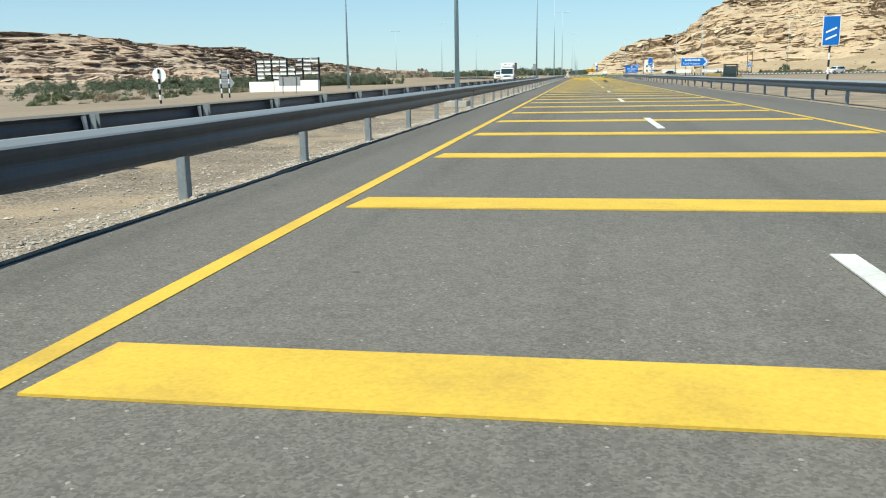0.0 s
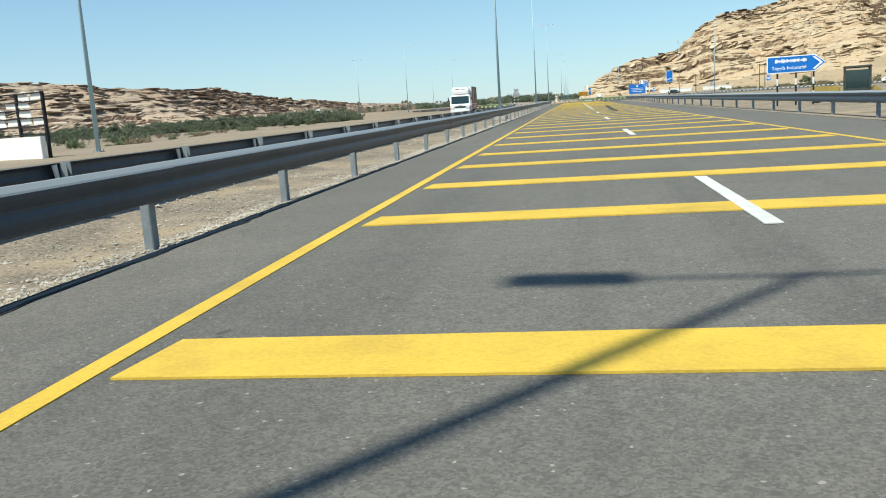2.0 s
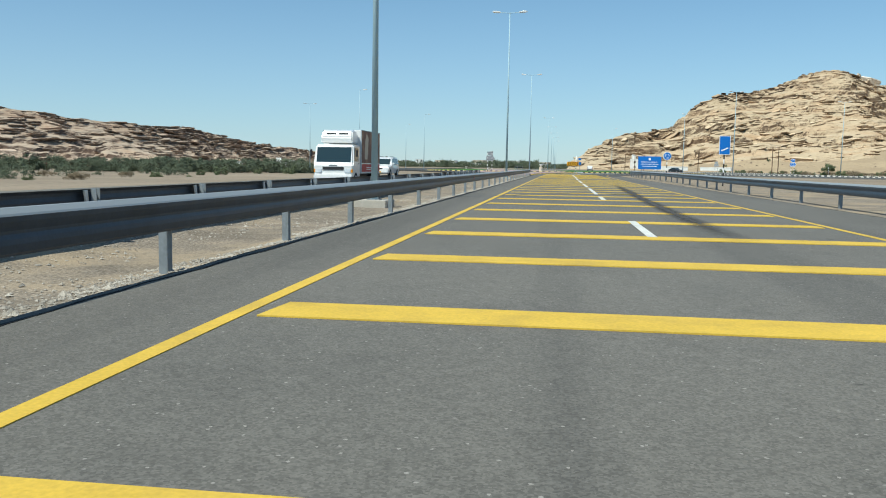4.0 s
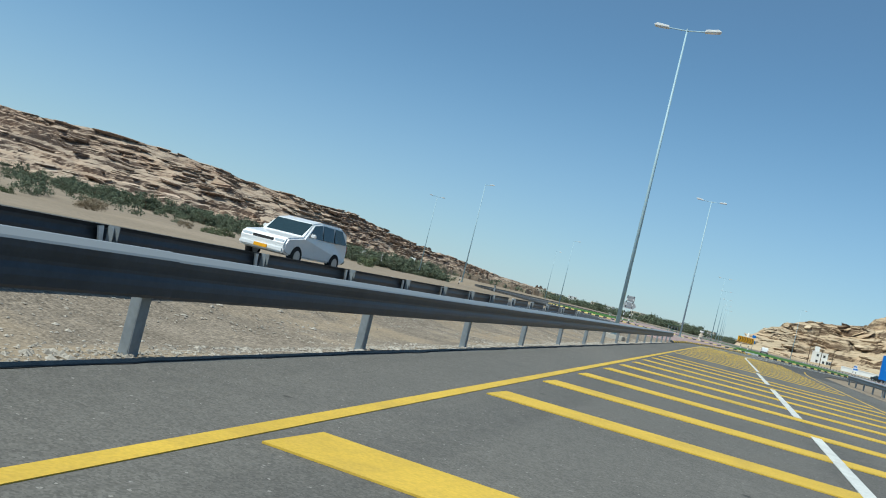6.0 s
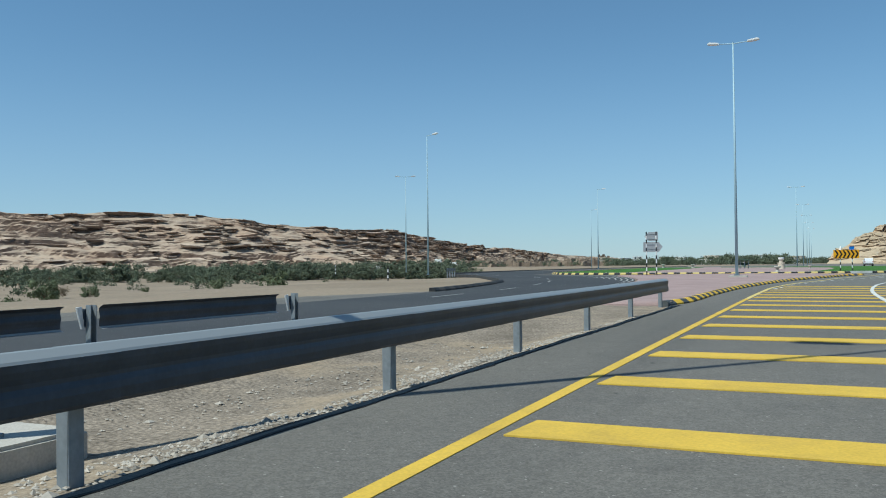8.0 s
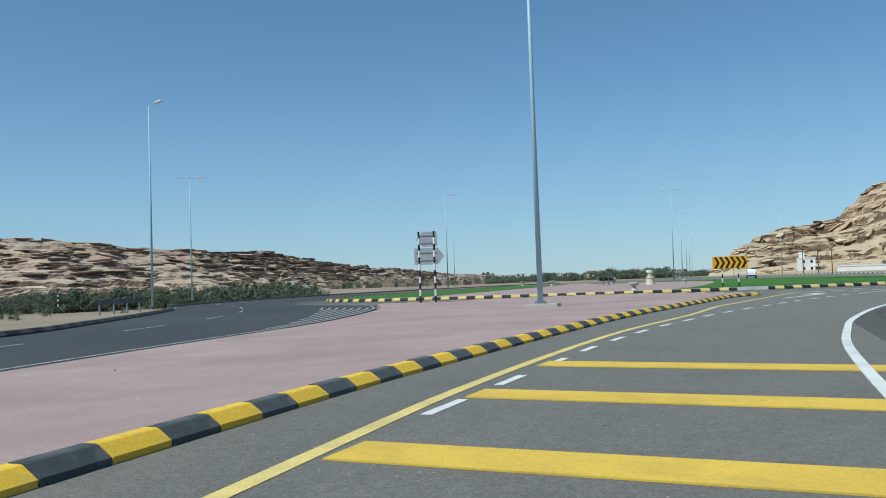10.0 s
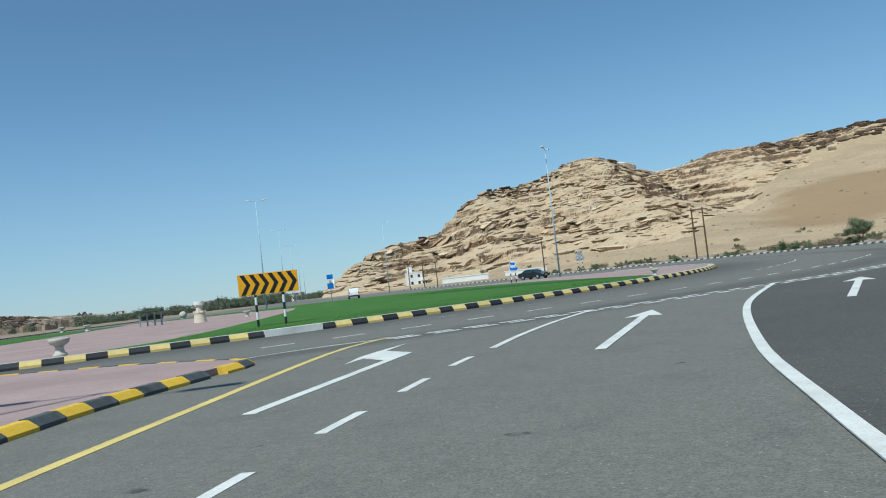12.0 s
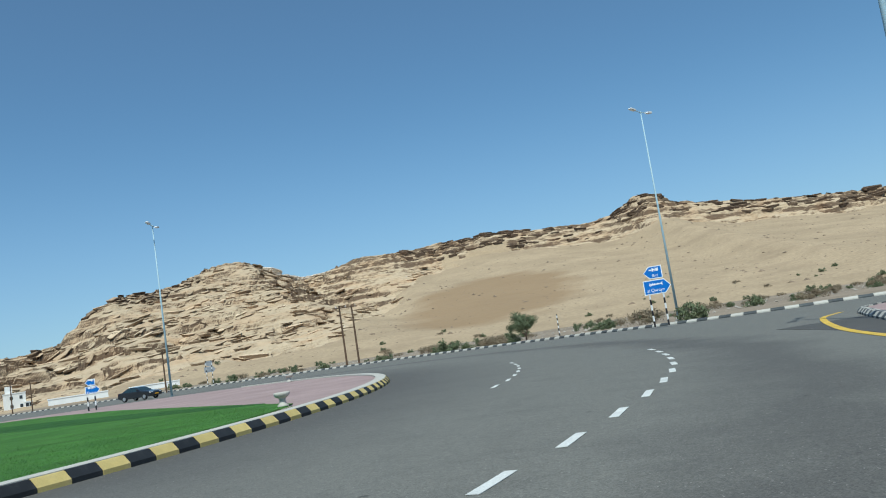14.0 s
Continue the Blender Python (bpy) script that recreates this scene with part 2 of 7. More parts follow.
def smear_material(name, colour):
    """Rubber film that thins out towards its sides, broken by the grain of the road."""
    m = bpy.data.materials.new(name)
    m.use_nodes = True
    t, b = m.node_tree, m.node_tree.nodes["Principled BSDF"]
    N, L = t.nodes.new, t.links.new
    b.inputs["Base Color"].default_value, b.inputs["Roughness"].default_value = (*colour, 1), 0.85
    cover = N("ShaderNodeAttribute"); cover.attribute_name = "cover"
    rag = N("ShaderNodeTexNoise"); rag.inputs["Scale"].default_value, rag.inputs["Detail"].default_value = 5.0, 8
    L(N("ShaderNodeNewGeometry").outputs["Position"], rag.inputs["Vector"])
    mul = N("ShaderNodeMath"); mul.operation = "MULTIPLY"; mul.use_clamp = True
    lift = N("ShaderNodeMath"); lift.operation = "MULTIPLY"; lift.inputs[1].default_value = 2.2
    L(rag.outputs["Fac"], lift.inputs[0]); L(lift.outputs[0], mul.inputs[0]); L(cover.outputs["Fac"], mul.inputs[1])
    top = N("ShaderNodeMath"); top.operation = "MULTIPLY"; top.inputs[1].default_value = 0.85
    L(mul.outputs[0], top.inputs[0]); L(top.outputs[0], b.inputs["Alpha"])
    return m


SMEAR = smear_material("w_smear", (0.060, 0.056, 0.052))
DARK_EDGE = material("w_dark_edge", (0.018, 0.017, 0.016), 0.85, vary=0.35, scale=2.5, detail=8, fine=60, fine_amt=0.4, bump=0.5, bump_dist=0.01)
YELLOW_PAINT = material("w_yellow_paint", (0.63, 0.42, 0.060), 0.7, vary=0.08, scale=1.2, fine=45, fine_amt=0.10, bump=0.3, bump_dist=0.003,
                        stain=(0.30, 0.20, 0.06), stain_amt=0.35, stain_scale=1.5)
WHITE_PAINT = material("w_white_paint", (0.64, 0.64, 0.60), 0.7, vary=0.08, scale=1.5, fine=45, fine_amt=0.12, bump=0.3, bump_dist=0.003,
                       stain=(0.35, 0.34, 0.32), stain_amt=0.4, stain_scale=1.3)
WHITE_WORN = material("w_white_worn", (0.40, 0.40, 0.37), 0.75, vary=0.2, scale=2.5, fine=45, fine_amt=0.2, bump=0.2, bump_dist=0.003,
                      stain=(0.16, 0.155, 0.14), stain_amt=0.8, stain_scale=3.0)
YELLOW_PALE = material("w_yellow_pale", (0.64, 0.50, 0.17), 0.7, vary=0.08, scale=1.2, fine=45, fine_amt=0.12, bump=0.3, bump_dist=0.003,
                       stain=(0.36, 0.30, 0.16), stain_amt=0.5, stain_scale=1.8)
SAND = material("w_sand", (0.275, 0.222, 0.165), 0.95, vary=0.22, detail=10, crisp=0.7, scale=0.035, fine=4.0, fine_amt=0.16, bump=0.6, bump_dist=0.05,
                stain=(0.205, 0.165, 0.115), stain_amt=0.8, stain_scale=0.018, spec=0.1)
GRAVEL = material("w_gravel", (0.245, 0.205, 0.160), 0.95, vary=0.40, scale=0.6, detail=10, crisp=0.8, fine=22, fine_amt=0.5, bump=0.9, bump_dist=0.025,
                  stain=(0.37, 0.285, 0.185), stain_amt=0.85, stain_scale=0.30, spec=0.1)
STONE = material("stone", (0.36, 0.325, 0.275), 0.9, vary=0.35, scale=1.7, fine=40, fine_amt=0.2)
PINK_PAVING = material("w_pink_paving", (0.345, 0.252, 0.234), 0.9, vary=0.16, scale=0.35, detail=9, crisp=0.7, fine=30, fine_amt=0.12, bump=0.4, bump_dist=0.004,
                       stain=(0.27, 0.19, 0.18), stain_amt=0.7, stain_scale=0.3)
GRASS = material("w_grass", (0.060, 0.150, 0.030), 0.9, vary=0.22, scale=0.5, fine=25, fine_amt=0.45, bump=1.0, bump_dist=0.03,
                 stain=(0.085, 0.17, 0.04), stain_amt=0.6, stain_scale=0.15, spec=0.15)
GRASS_DARK = material("w_grass_dark", (0.036, 0.098, 0.022), 0.9, vary=0.22, scale=0.6, fine=25, fine_amt=0.45, bump=1.0, bump_dist=0.03, spec=0.15)
BLADE = material("w_blade", (0.075, 0.19, 0.035), 0.7, vary=0.3, scale=1.0, fine=20, fine_amt=0.2, bump=0)
KERB_YELLOW = material("kerb_yellow", (0.73, 0.46, 0.042), 0.75, vary=0.12, scale=4, fine=50, fine_amt=0.1, bump=0.3, bump_dist=0.003,
                       stain=(0.26, 0.21, 0.12), stain_amt=0.45, stain_scale=5, per_piece=0.08)
KERB_BLACK = material("kerb_black", (0.070, 0.078, 0.080), 0.7, vary=0.2, scale=4, fine=50, fine_amt=0.15, bump=0.3, bump_dist=0.003,
                      stain=(0.16, 0.15, 0.13), stain_amt=0.5, stain_scale=4, per_piece=0.15)
KERB_INK = material("kerb_ink", (0.022, 0.024, 0.027), 0.7, vary=0.2, scale=4, fine=50, fine_amt=0.15, bump=0.3, bump_dist=0.003,
                    stain=(0.10, 0.095, 0.08), stain_amt=0.4, stain_scale=3, per_piece=0.2)
KERB_CREAM = material("kerb_cream", (0.58, 0.45, 0.17), 0.8, vary=0.12, scale=4, fine=50, fine_amt=0.1, stain=(0.35, 0.3, 0.22), stain_amt=0.5,
                      stain_scale=3, per_piece=0.08)
KERB_PALE = material("kerb_pale", (0.50, 0.475, 0.415), 0.85, vary=0.12, scale=2, fine=50, fine_amt=0.1, stain=(0.35, 0.32, 0.28), stain_amt=0.5, stain_scale=2)
# pale stones of a kerb turned from the sun: its shade put into the grey
KERB_GREY = material("kerb_grey", (0.075, 0.072, 0.068), 0.85, vary=0.2, scale=2, fine=50, fine_amt=0.1, per_piece=0.2)
CONCRETE = material("concrete", (0.47, 0.44, 0.385), 0.9, vary=0.12, scale=2.5, fine=50, fine_amt=0.12, bump=0.4, stain=(0.30, 0.27, 0.23), stain_amt=0.5, stain_scale=1.5)
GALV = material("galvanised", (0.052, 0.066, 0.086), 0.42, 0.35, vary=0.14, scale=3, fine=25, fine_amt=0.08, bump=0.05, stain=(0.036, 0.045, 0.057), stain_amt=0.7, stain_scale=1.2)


def lighten_tops(m, colour, low=0.35, high=0.6):
    """Sunlit tops put into the colour: paler on whatever faces up."""
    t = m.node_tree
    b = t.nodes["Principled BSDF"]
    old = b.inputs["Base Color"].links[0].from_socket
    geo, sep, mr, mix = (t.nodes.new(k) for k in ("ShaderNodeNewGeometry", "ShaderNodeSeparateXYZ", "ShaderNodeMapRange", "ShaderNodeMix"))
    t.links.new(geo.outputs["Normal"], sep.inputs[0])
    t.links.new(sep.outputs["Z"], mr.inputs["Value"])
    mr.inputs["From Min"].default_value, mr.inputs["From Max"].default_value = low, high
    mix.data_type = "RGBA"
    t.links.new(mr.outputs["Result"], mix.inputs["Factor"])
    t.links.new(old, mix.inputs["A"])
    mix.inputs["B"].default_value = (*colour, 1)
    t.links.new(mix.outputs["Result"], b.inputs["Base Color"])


# the rail's sunlit top lip, put into the steel's colour
lighten_tops(GALV, (0.36, 0.38, 0.38))
GALV_POST = material("galvanised_post", (0.27, 0.30, 0.32), 0.6, 0.5, vary=0.12, scale=3, fine=25, fine_amt=0.08, bump=0.05)
POLE_STEEL = material("pole_steel", (0.36, 0.50, 0.56), 0.45, 0.0, vary=0.06, scale=0.8, fine=20, fine_amt=0.05, bump=0.03)
LAMP_HEAD = material("lamp_head", (0.72, 0.73, 0.72), 0.5, vary=0.05)
LAMP_GLASS = material("lamp_glass", (0.80, 0.82, 0.84), 0.2, vary=0.03, bump=0)
SIGN_BLUE = material("sign_blue", (0.012, 0.15, 0.52), 0.45, vary=0.05, scale=2, fine=30, fine_amt=0.03, bump=0)
SIGN_WHITE = material("sign_white", (0.82, 0.83, 0.82), 0.5, vary=0.03, bump=0)
SIGN_BACK = material("sign_back", (0.34, 0.35, 0.36), 0.55, 0.3, vary=0.08, scale=3, fine=30, fine_amt=0.05, bump=0.05)
SIGN_AMBER = material("sign_amber", (0.78, 0.36, 0.012), 0.5, vary=0.05, scale=2, fine=30, fine_amt=0.03, bump=0)
SIGN_BLACK = material("sign_black", (0.015, 0.015, 0.015), 0.5, vary=0.1, bump=0)
POST_BLACK = material("post_black", (0.018, 0.018, 0.020), 0.6, vary=0.2, scale=4, bump=0)
POST_WHITE = material("post_white", (0.75, 0.75, 0.73), 0.6, vary=0.08, scale=4, bump=0)
CAR_WHITE = material("car_white", (0.78, 0.78, 0.77), 0.35, vary=0.03, bump=0, coat=0.6, spec=0.5)
CAR_DARK = material("car_dark", (0.012, 0.016, 0.022), 0.3, vary=0.05, bump=0, coat=0.8, spec=0.5)
CAR_GLASS = glass_material("car_glass", (0.02, 0.038, 0.042))
RUBBER = material("rubber", (0.022, 0.022, 0.022), 0.85, vary=0.1)
HUB = material("hub", (0.48, 0.49, 0.50), 0.4, 0.7, vary=0.05, bump=0)
BLACK_PLASTIC = material("black_plastic", (0.03, 0.03, 0.032), 0.6, vary=0.1, bump=0)
TAIL_RED = material("tail_red", (0.42, 0.02, 0.02), 0.3, vary=0.05, bump=0)
HEADLIGHT = material("headlight", (0.62, 0.66, 0.70), 0.12, vary=0.05, bump=0)
AMBER_LIGHT = material("amber_light", (0.75, 0.30, 0.02), 0.3, vary=0.05, bump=0)
BOX_BROWN = material("box_brown", (0.20, 0.095, 0.065), 0.55, vary=0.35, scale=0.9, fine=8, fine_amt=0.12, bump=0,
                     stain=(0.42, 0.26, 0.14), stain_amt=0.75, stain_scale=0.9)
BOX_RED = material("box_red", (0.46, 0.050, 0.040), 0.5, vary=0.08, bump=0)
WOOD_POLE = material("wood_pole", (0.115, 0.075, 0.048), 0.9, vary=0.25, scale=2, fine=30, fine_amt=0.2)
HOUSE_WHITE = material("house_white", (0.78, 0.77, 0.73), 0.9, vary=0.05, scale=0.3, fine=10, fine_amt=0.05)
HOUSE_CREAM = material("house_cream", (0.60, 0.52, 0.41), 0.9, vary=0.08, scale=0.3, fine=10, fine_amt=0.05)
HOUSE_GLASS = glass_material("house_glass", (0.03, 0.035, 0.04))
TRUNK = material("trunk", (0.15, 0.11, 0.075), 0.95, vary=0.25, scale=5, fine=40, fine_amt=0.2)
LEAF = material("w_leaf", (0.125, 0.150, 0.078), 0.8, vary=0.35, scale=0.9, fine=9, fine_amt=0.3, bump=0)
LEAF_DARK = material("w_leaf_dark", (0.115, 0.138, 0.088), 0.85, vary=0.35, scale=0.5, fine=6, fine_amt=0.3, bump=0)
LEAF_DRY = material("w_leaf_dry", (0.22, 0.175, 0.115), 0.9, vary=0.3, scale=0.9, fine=9, fine_amt=0.3, bump=0)
SHADE_GREEN = material("shade_green", (0.05, 0.085, 0.06), 0.8, vary=0.2, scale=2, bump=0)
MACHINE = material("machine", (0.055, 0.058, 0.052), 0.7, vary=0.3, scale=1.5, fine=10, fine_amt=0.15)
MACHINE_YELLOW = material("machine_yellow", (0.34, 0.25, 0.07), 0.6, vary=0.15, scale=2, bump=0)
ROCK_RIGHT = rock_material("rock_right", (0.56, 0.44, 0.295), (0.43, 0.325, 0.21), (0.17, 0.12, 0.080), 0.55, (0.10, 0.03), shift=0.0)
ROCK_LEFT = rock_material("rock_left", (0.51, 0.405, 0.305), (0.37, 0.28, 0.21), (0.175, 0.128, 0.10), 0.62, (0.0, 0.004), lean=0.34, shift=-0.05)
HILL_SAND = material("w_hill_sand", (0.40, 0.305, 0.195), 0.95, vary=0.10, scale=0.02, fine=0.6, fine_amt=0.14, bump=0.5, bump_dist=0.4,
                     stain=(0.30, 0.225, 0.145), stain_amt=0.65, stain_scale=0.035, spec=0.1)
CREST_ROCK = rock_material("crest_rock", (0.38, 0.29, 0.195), (0.25, 0.18, 0.12), (0.105, 0.075, 0.054), 0.8, (0.10, 0.03), islands=0.4)
SLOPE_ROCK = rock_material("slope_rock", (0.60, 0.475, 0.32), (0.50, 0.385, 0.255), (0.30, 0.22, 0.145), 0.8, (0.10, 0.03), islands=0.28)
RIDGE_ROCK = rock_material("ridge_rock", (0.57, 0.46, 0.355), (0.45, 0.345, 0.265), (0.29, 0.215, 0.165), 0.9, (0.0, 0.004), islands=0.28)
PALE_ROCK = rock_material("pale_rock", (0.82, 0.77, 0.69), (0.74, 0.67, 0.57), (0.55, 0.46, 0.36), 0.8, (0.10, 0.03), islands=0.1)
HILL_STONE = material("w_hill_stone", (0.24, 0.18, 0.125), 0.95, vary=0.35, scale=0.3, fine=2, fine_amt=0.25, bump=0.4, bump_dist=0.1)


def sand_slide(m, centre, along, across, colour):
    """A tongue of darker loose sand with a ragged edge; along and across are its half axes in the plan."""
    t = m.node_tree
    b = t.nodes["Principled BSDF"]
    old = b.inputs["Base Color"].links[0].from_socket
    N, L = t.nodes.new, t.links.new
    pos = N("ShaderNodeNewGeometry").outputs["Position"]
    off = N("ShaderNodeVectorMath"); off.operation = "SUBTRACT"; off.inputs[1].default_value = (*centre, 0)
    L(pos, off.inputs[0])
    total = None
    for axis in (along, across):
        k = axis[0] ** 2 + axis[1] ** 2
        d = N("ShaderNodeVectorMath"); d.operation = "DOT_PRODUCT"; d.inputs[1].default_value = (axis[0] / k, axis[1] / k, 0)
        L(off.outputs[0], d.inputs[0])
        q = N("ShaderNodeMath"); q.operation = "MULTIPLY"
        L(d.outputs["Value"], q.inputs[0]); L(d.outputs["Value"], q.inputs[1])
        if total is None:
            total = q.outputs[0]
        else:
            a = N("ShaderNodeMath"); L(total, a.inputs[0]); L(q.outputs[0], a.inputs[1]); total = a.outputs[0]
    rag = N("ShaderNodeTexNoise"); rag.inputs["Scale"].default_value = 0.02; rag.inputs["Detail"].default_value = 6
    L(pos, rag.inputs["Vector"])
    a = N("ShaderNodeMath"); a.operation = "MULTIPLY_ADD"; a.inputs[1].default_value = 1.5
    L(rag.outputs["Fac"], a.inputs[0]); L(total, a.inputs[2])
    mr = N("ShaderNodeMapRange")
    mr.inputs["From Min"].default_value, mr.inputs["From Max"].default_value = 1.35, 1.85
    mr.inputs["To Min"].default_value, mr.inputs["To Max"].default_value = 0.8, 0.0
    L(a.outputs[0], mr.inputs["Value"])
    mix = N("ShaderNodeMix"); mix.data_type = "RGBA"; mix.inputs["B"].default_value = (*colour, 1)
    L(mr.outputs["Result"], mix.inputs["Factor"]); L(old, mix.inputs["A"]); L(mix.outputs["Result"], b.inputs["Base Color"])


sand_slide(HILL_SAND, (308, 650), (84, 116), (46, -33), (0.285, 0.195, 0.110))
MUD_WALL = material("w_mud_wall", (0.27, 0.21, 0.155), 0.95, vary=0.4, per_piece=0.35, detail=8, scale=0.35, fine=2, fine_amt=0.2, bump=0.4, bump_dist=0.05)

# ---- tools ----
def mesh_of(name, verts, faces, mat, smooth=False):
    me = bpy.data.meshes.new(name)
    me.from_pydata([tuple(v) for v in verts], [], [tuple(f) for f in faces])
    me.materials.append(mat)
    if smooth:
        me.shade_smooth()
    me.update()
    return me


def thing(name, label, category, m=None, group="", kind=""):
    ob = tagged(new(name), label, category, group, kind)
    ob.empty_display_size = 0.2
    if m is not None:
        ob.matrix_basis = m
    return ob


def part(name, bm, material_, parent=None, label="", m=None, smooth=False):
    """One mesh object from a bmesh, under a thing or a part."""
    me = bpy.data.meshes.new(name)
    bm.to_mesh(me)
    bm.free()
    me.materials.append(material_)
    if smooth:
        me.shade_smooth()
    ob = new(name, me)
    ob.parent = parent
    if m is not None:
        ob.matrix_basis = m
    return tagged(ob, label)


def box(sx, sy, sz, at=(0, 0, 0), bevel=0.0, turn=None, into=None):
    bm = into or bmesh.new()
    r = bmesh.ops.create_cube(bm, size=1.0, matrix=Matrix.Translation(at) @ (turn or Matrix()) @ Matrix.Diagonal((sx, sy, sz, 1)))
    if bevel:
        es = {e for v in r["verts"] for e in v.link_edges}
        bmesh.ops.bevel(bm, geom=list(es), offset=bevel, segments=2, affect="EDGES", clamp_overlap=True)
    return bm


def tube(r1, r2, h, at=(0, 0, 0), seg=16, turn=None, into=None, bevel=0.0):
    """A cone or cylinder that stands on its point at."""
    bm = into or bmesh.new()
    m = Matrix.Translation(at) @ (turn or Matrix()) @ Matrix.Translation((0, 0, h / 2))
    r = bmesh.ops.create_cone(bm, cap_ends=True, segments=seg, radius1=r1, radius2=max(r2, 1e-4), depth=h, matrix=m)
    if bevel:
        es = {e for v in r["verts"] for e in v.link_edges if len(e.link_faces) == 2 and any(len(f.verts) > 4 for f in e.link_faces)}
        bmesh.ops.bevel(bm, geom=list(es), offset=bevel, segments=2, affect="EDGES", clamp_overlap=True)
    return bm


def prism(outline, depth, axis="y", at=(0, 0, 0), bevel=0.0, into=None):
    """A flat outline of (a, b) given thickness along an axis: y (outline in x, z), x (outline in y, z) or z (outline in x, y)."""
    bm = into or bmesh.new()
    def p(a, b, d):
        return {"y": (a, d, b), "x": (d, a, b), "z": (a, b, d)}[axis]
    lo = [bm.verts.new(Vector(p(a, b, -depth / 2)) + Vector(at)) for a, b in outline]
    hi = [bm.verts.new(Vector(p(a, b, depth / 2)) + Vector(at)) for a, b in outline]
    n = len(outline)
    fs = [bm.faces.new(lo[::-1]), bm.faces.new(hi)]
    fs += [bm.faces.new((lo[i], lo[(i + 1) % n], hi[(i + 1) % n], hi[i])) for i in range(n)]
    bmesh.ops.recalc_face_normals(bm, faces=fs)
    if bevel:
        es = {e for f in fs[:2] for e in f.edges}
        bmesh.ops.bevel(bm, geom=list(es), offset=bevel, segments=2, affect="EDGES", clamp_overlap=True)
    return bm


def smooth_line(pts, step=1.0):
    """Catmull-Rom through points, resampled at an even step."""
    P = [np.array(p, float) for p in pts]
    P = [2 * P[0] - P[1]] + P + [2 * P[-1] - P[-2]]
    out = []
    for a, b, c, d in zip(P, P[1:], P[2:], P[3:]):
        for u in np.linspace(0, 1, 24, endpoint=False):
            out.append(0.5 * (2 * b + (c - a) * u + (2 * a - 5 * b + 4 * c - d) * u * u + (3 * b - 3 * c + d - a) * u ** 3))
    out = np.array(out + [P[-2]])
    s = np.concatenate([[0], np.cumsum(np.linalg.norm(np.diff(out, axis=0), axis=1))])
    n = max(2, int(round(s[-1] / step)) + 1)
    q = np.linspace(0, s[-1], n)
    return np.stack([np.interp(q, s, out[:, i]) for i in range(out.shape[1])], 1)


def normals2(line):
    t = np.gradient(line[:, :2], axis=0)
    t /= np.linalg.norm(t, axis=1)[:, None]
    return np.stack([t[:, 1], -t[:, 0]], 1)


def ribbon(name, line, width, mat, z=0.006, thick=0.006, parent=None, label=""):
    """A painted line with its own slight thickness along a polyline."""
    line = np.asarray(line, float)
    nn = normals2(line) * width / 2
    v, f = [], []
    for (x, y), (a, b) in zip(line[:, :2], nn):
        v += [(x - a, y - b, z - thick), (x - a, y - b, z), (x + a, y + b, z), (x + a, y + b, z - thick)]
    n = len(line)
    for i in range(n - 1):
        k = 4 * i
        f += [(k + 1, k + 2, k + 6, k + 5), (k, k + 1, k + 5, k + 4), (k + 2, k + 3, k + 7, k + 6)]
    f += [(0, 3, 2, 1), (4 * n - 4, 4 * n - 3, 4 * n - 2, 4 * n - 1)]
    ob = new(name, mesh_of(name, v, f, mat))
    ob.parent = parent
    return tagged(ob, label)


def slab(name, outline, z, thick, mat, label, category, kind="structure"):
    """A flat sheet with an outline in the plan and a thickness below z."""
    bm = prism(outline, thick, "z", (0, 0, z - thick / 2))
    bmesh.ops.triangulate(bm, faces=[f for f in bm.faces if len(f.verts) > 4])
    return tagged(part(name, bm, mat), label, category, kind=kind)


def arc(cx, cy, r, a0, a1, step=1.0):
    n = max(3, int(abs(radians(a1 - a0)) * r / step) + 1)
    a = np.radians(np.linspace(a0, a1, n))
    return np.stack([cx + r * np.cos(a), cy + r * np.sin(a)], 1)


def text_part(words, size, mat, parent, m, name="lettering", label=""):
    """Raised lettering from the built-in font, turned into a mesh."""
    cu = bpy.data.curves.new(name, "FONT")
    cu.body, cu.size, cu.align_x, cu.align_y, cu.extrude = words, size, "CENTER", "CENTER", 0.004
    ob = bpy.data.objects.new(name, cu)
    scene.collection.objects.link(ob)
    me = bpy.data.meshes.new_from_object(ob.evaluated_get(bpy.context.evaluated_depsgraph_get()))
    bpy.data.objects.remove(ob)
    me.materials.clear()
    me.materials.append(mat)
    o = new(name, me)
    o.parent = parent
    o.matrix_basis = m
    return tagged(o, label)

# ---- ground and roads ----
RC = (-13.5, 296.0)                    # the middle of the roundabout
R_ISLAND, R_RING = 49.0, 60.6


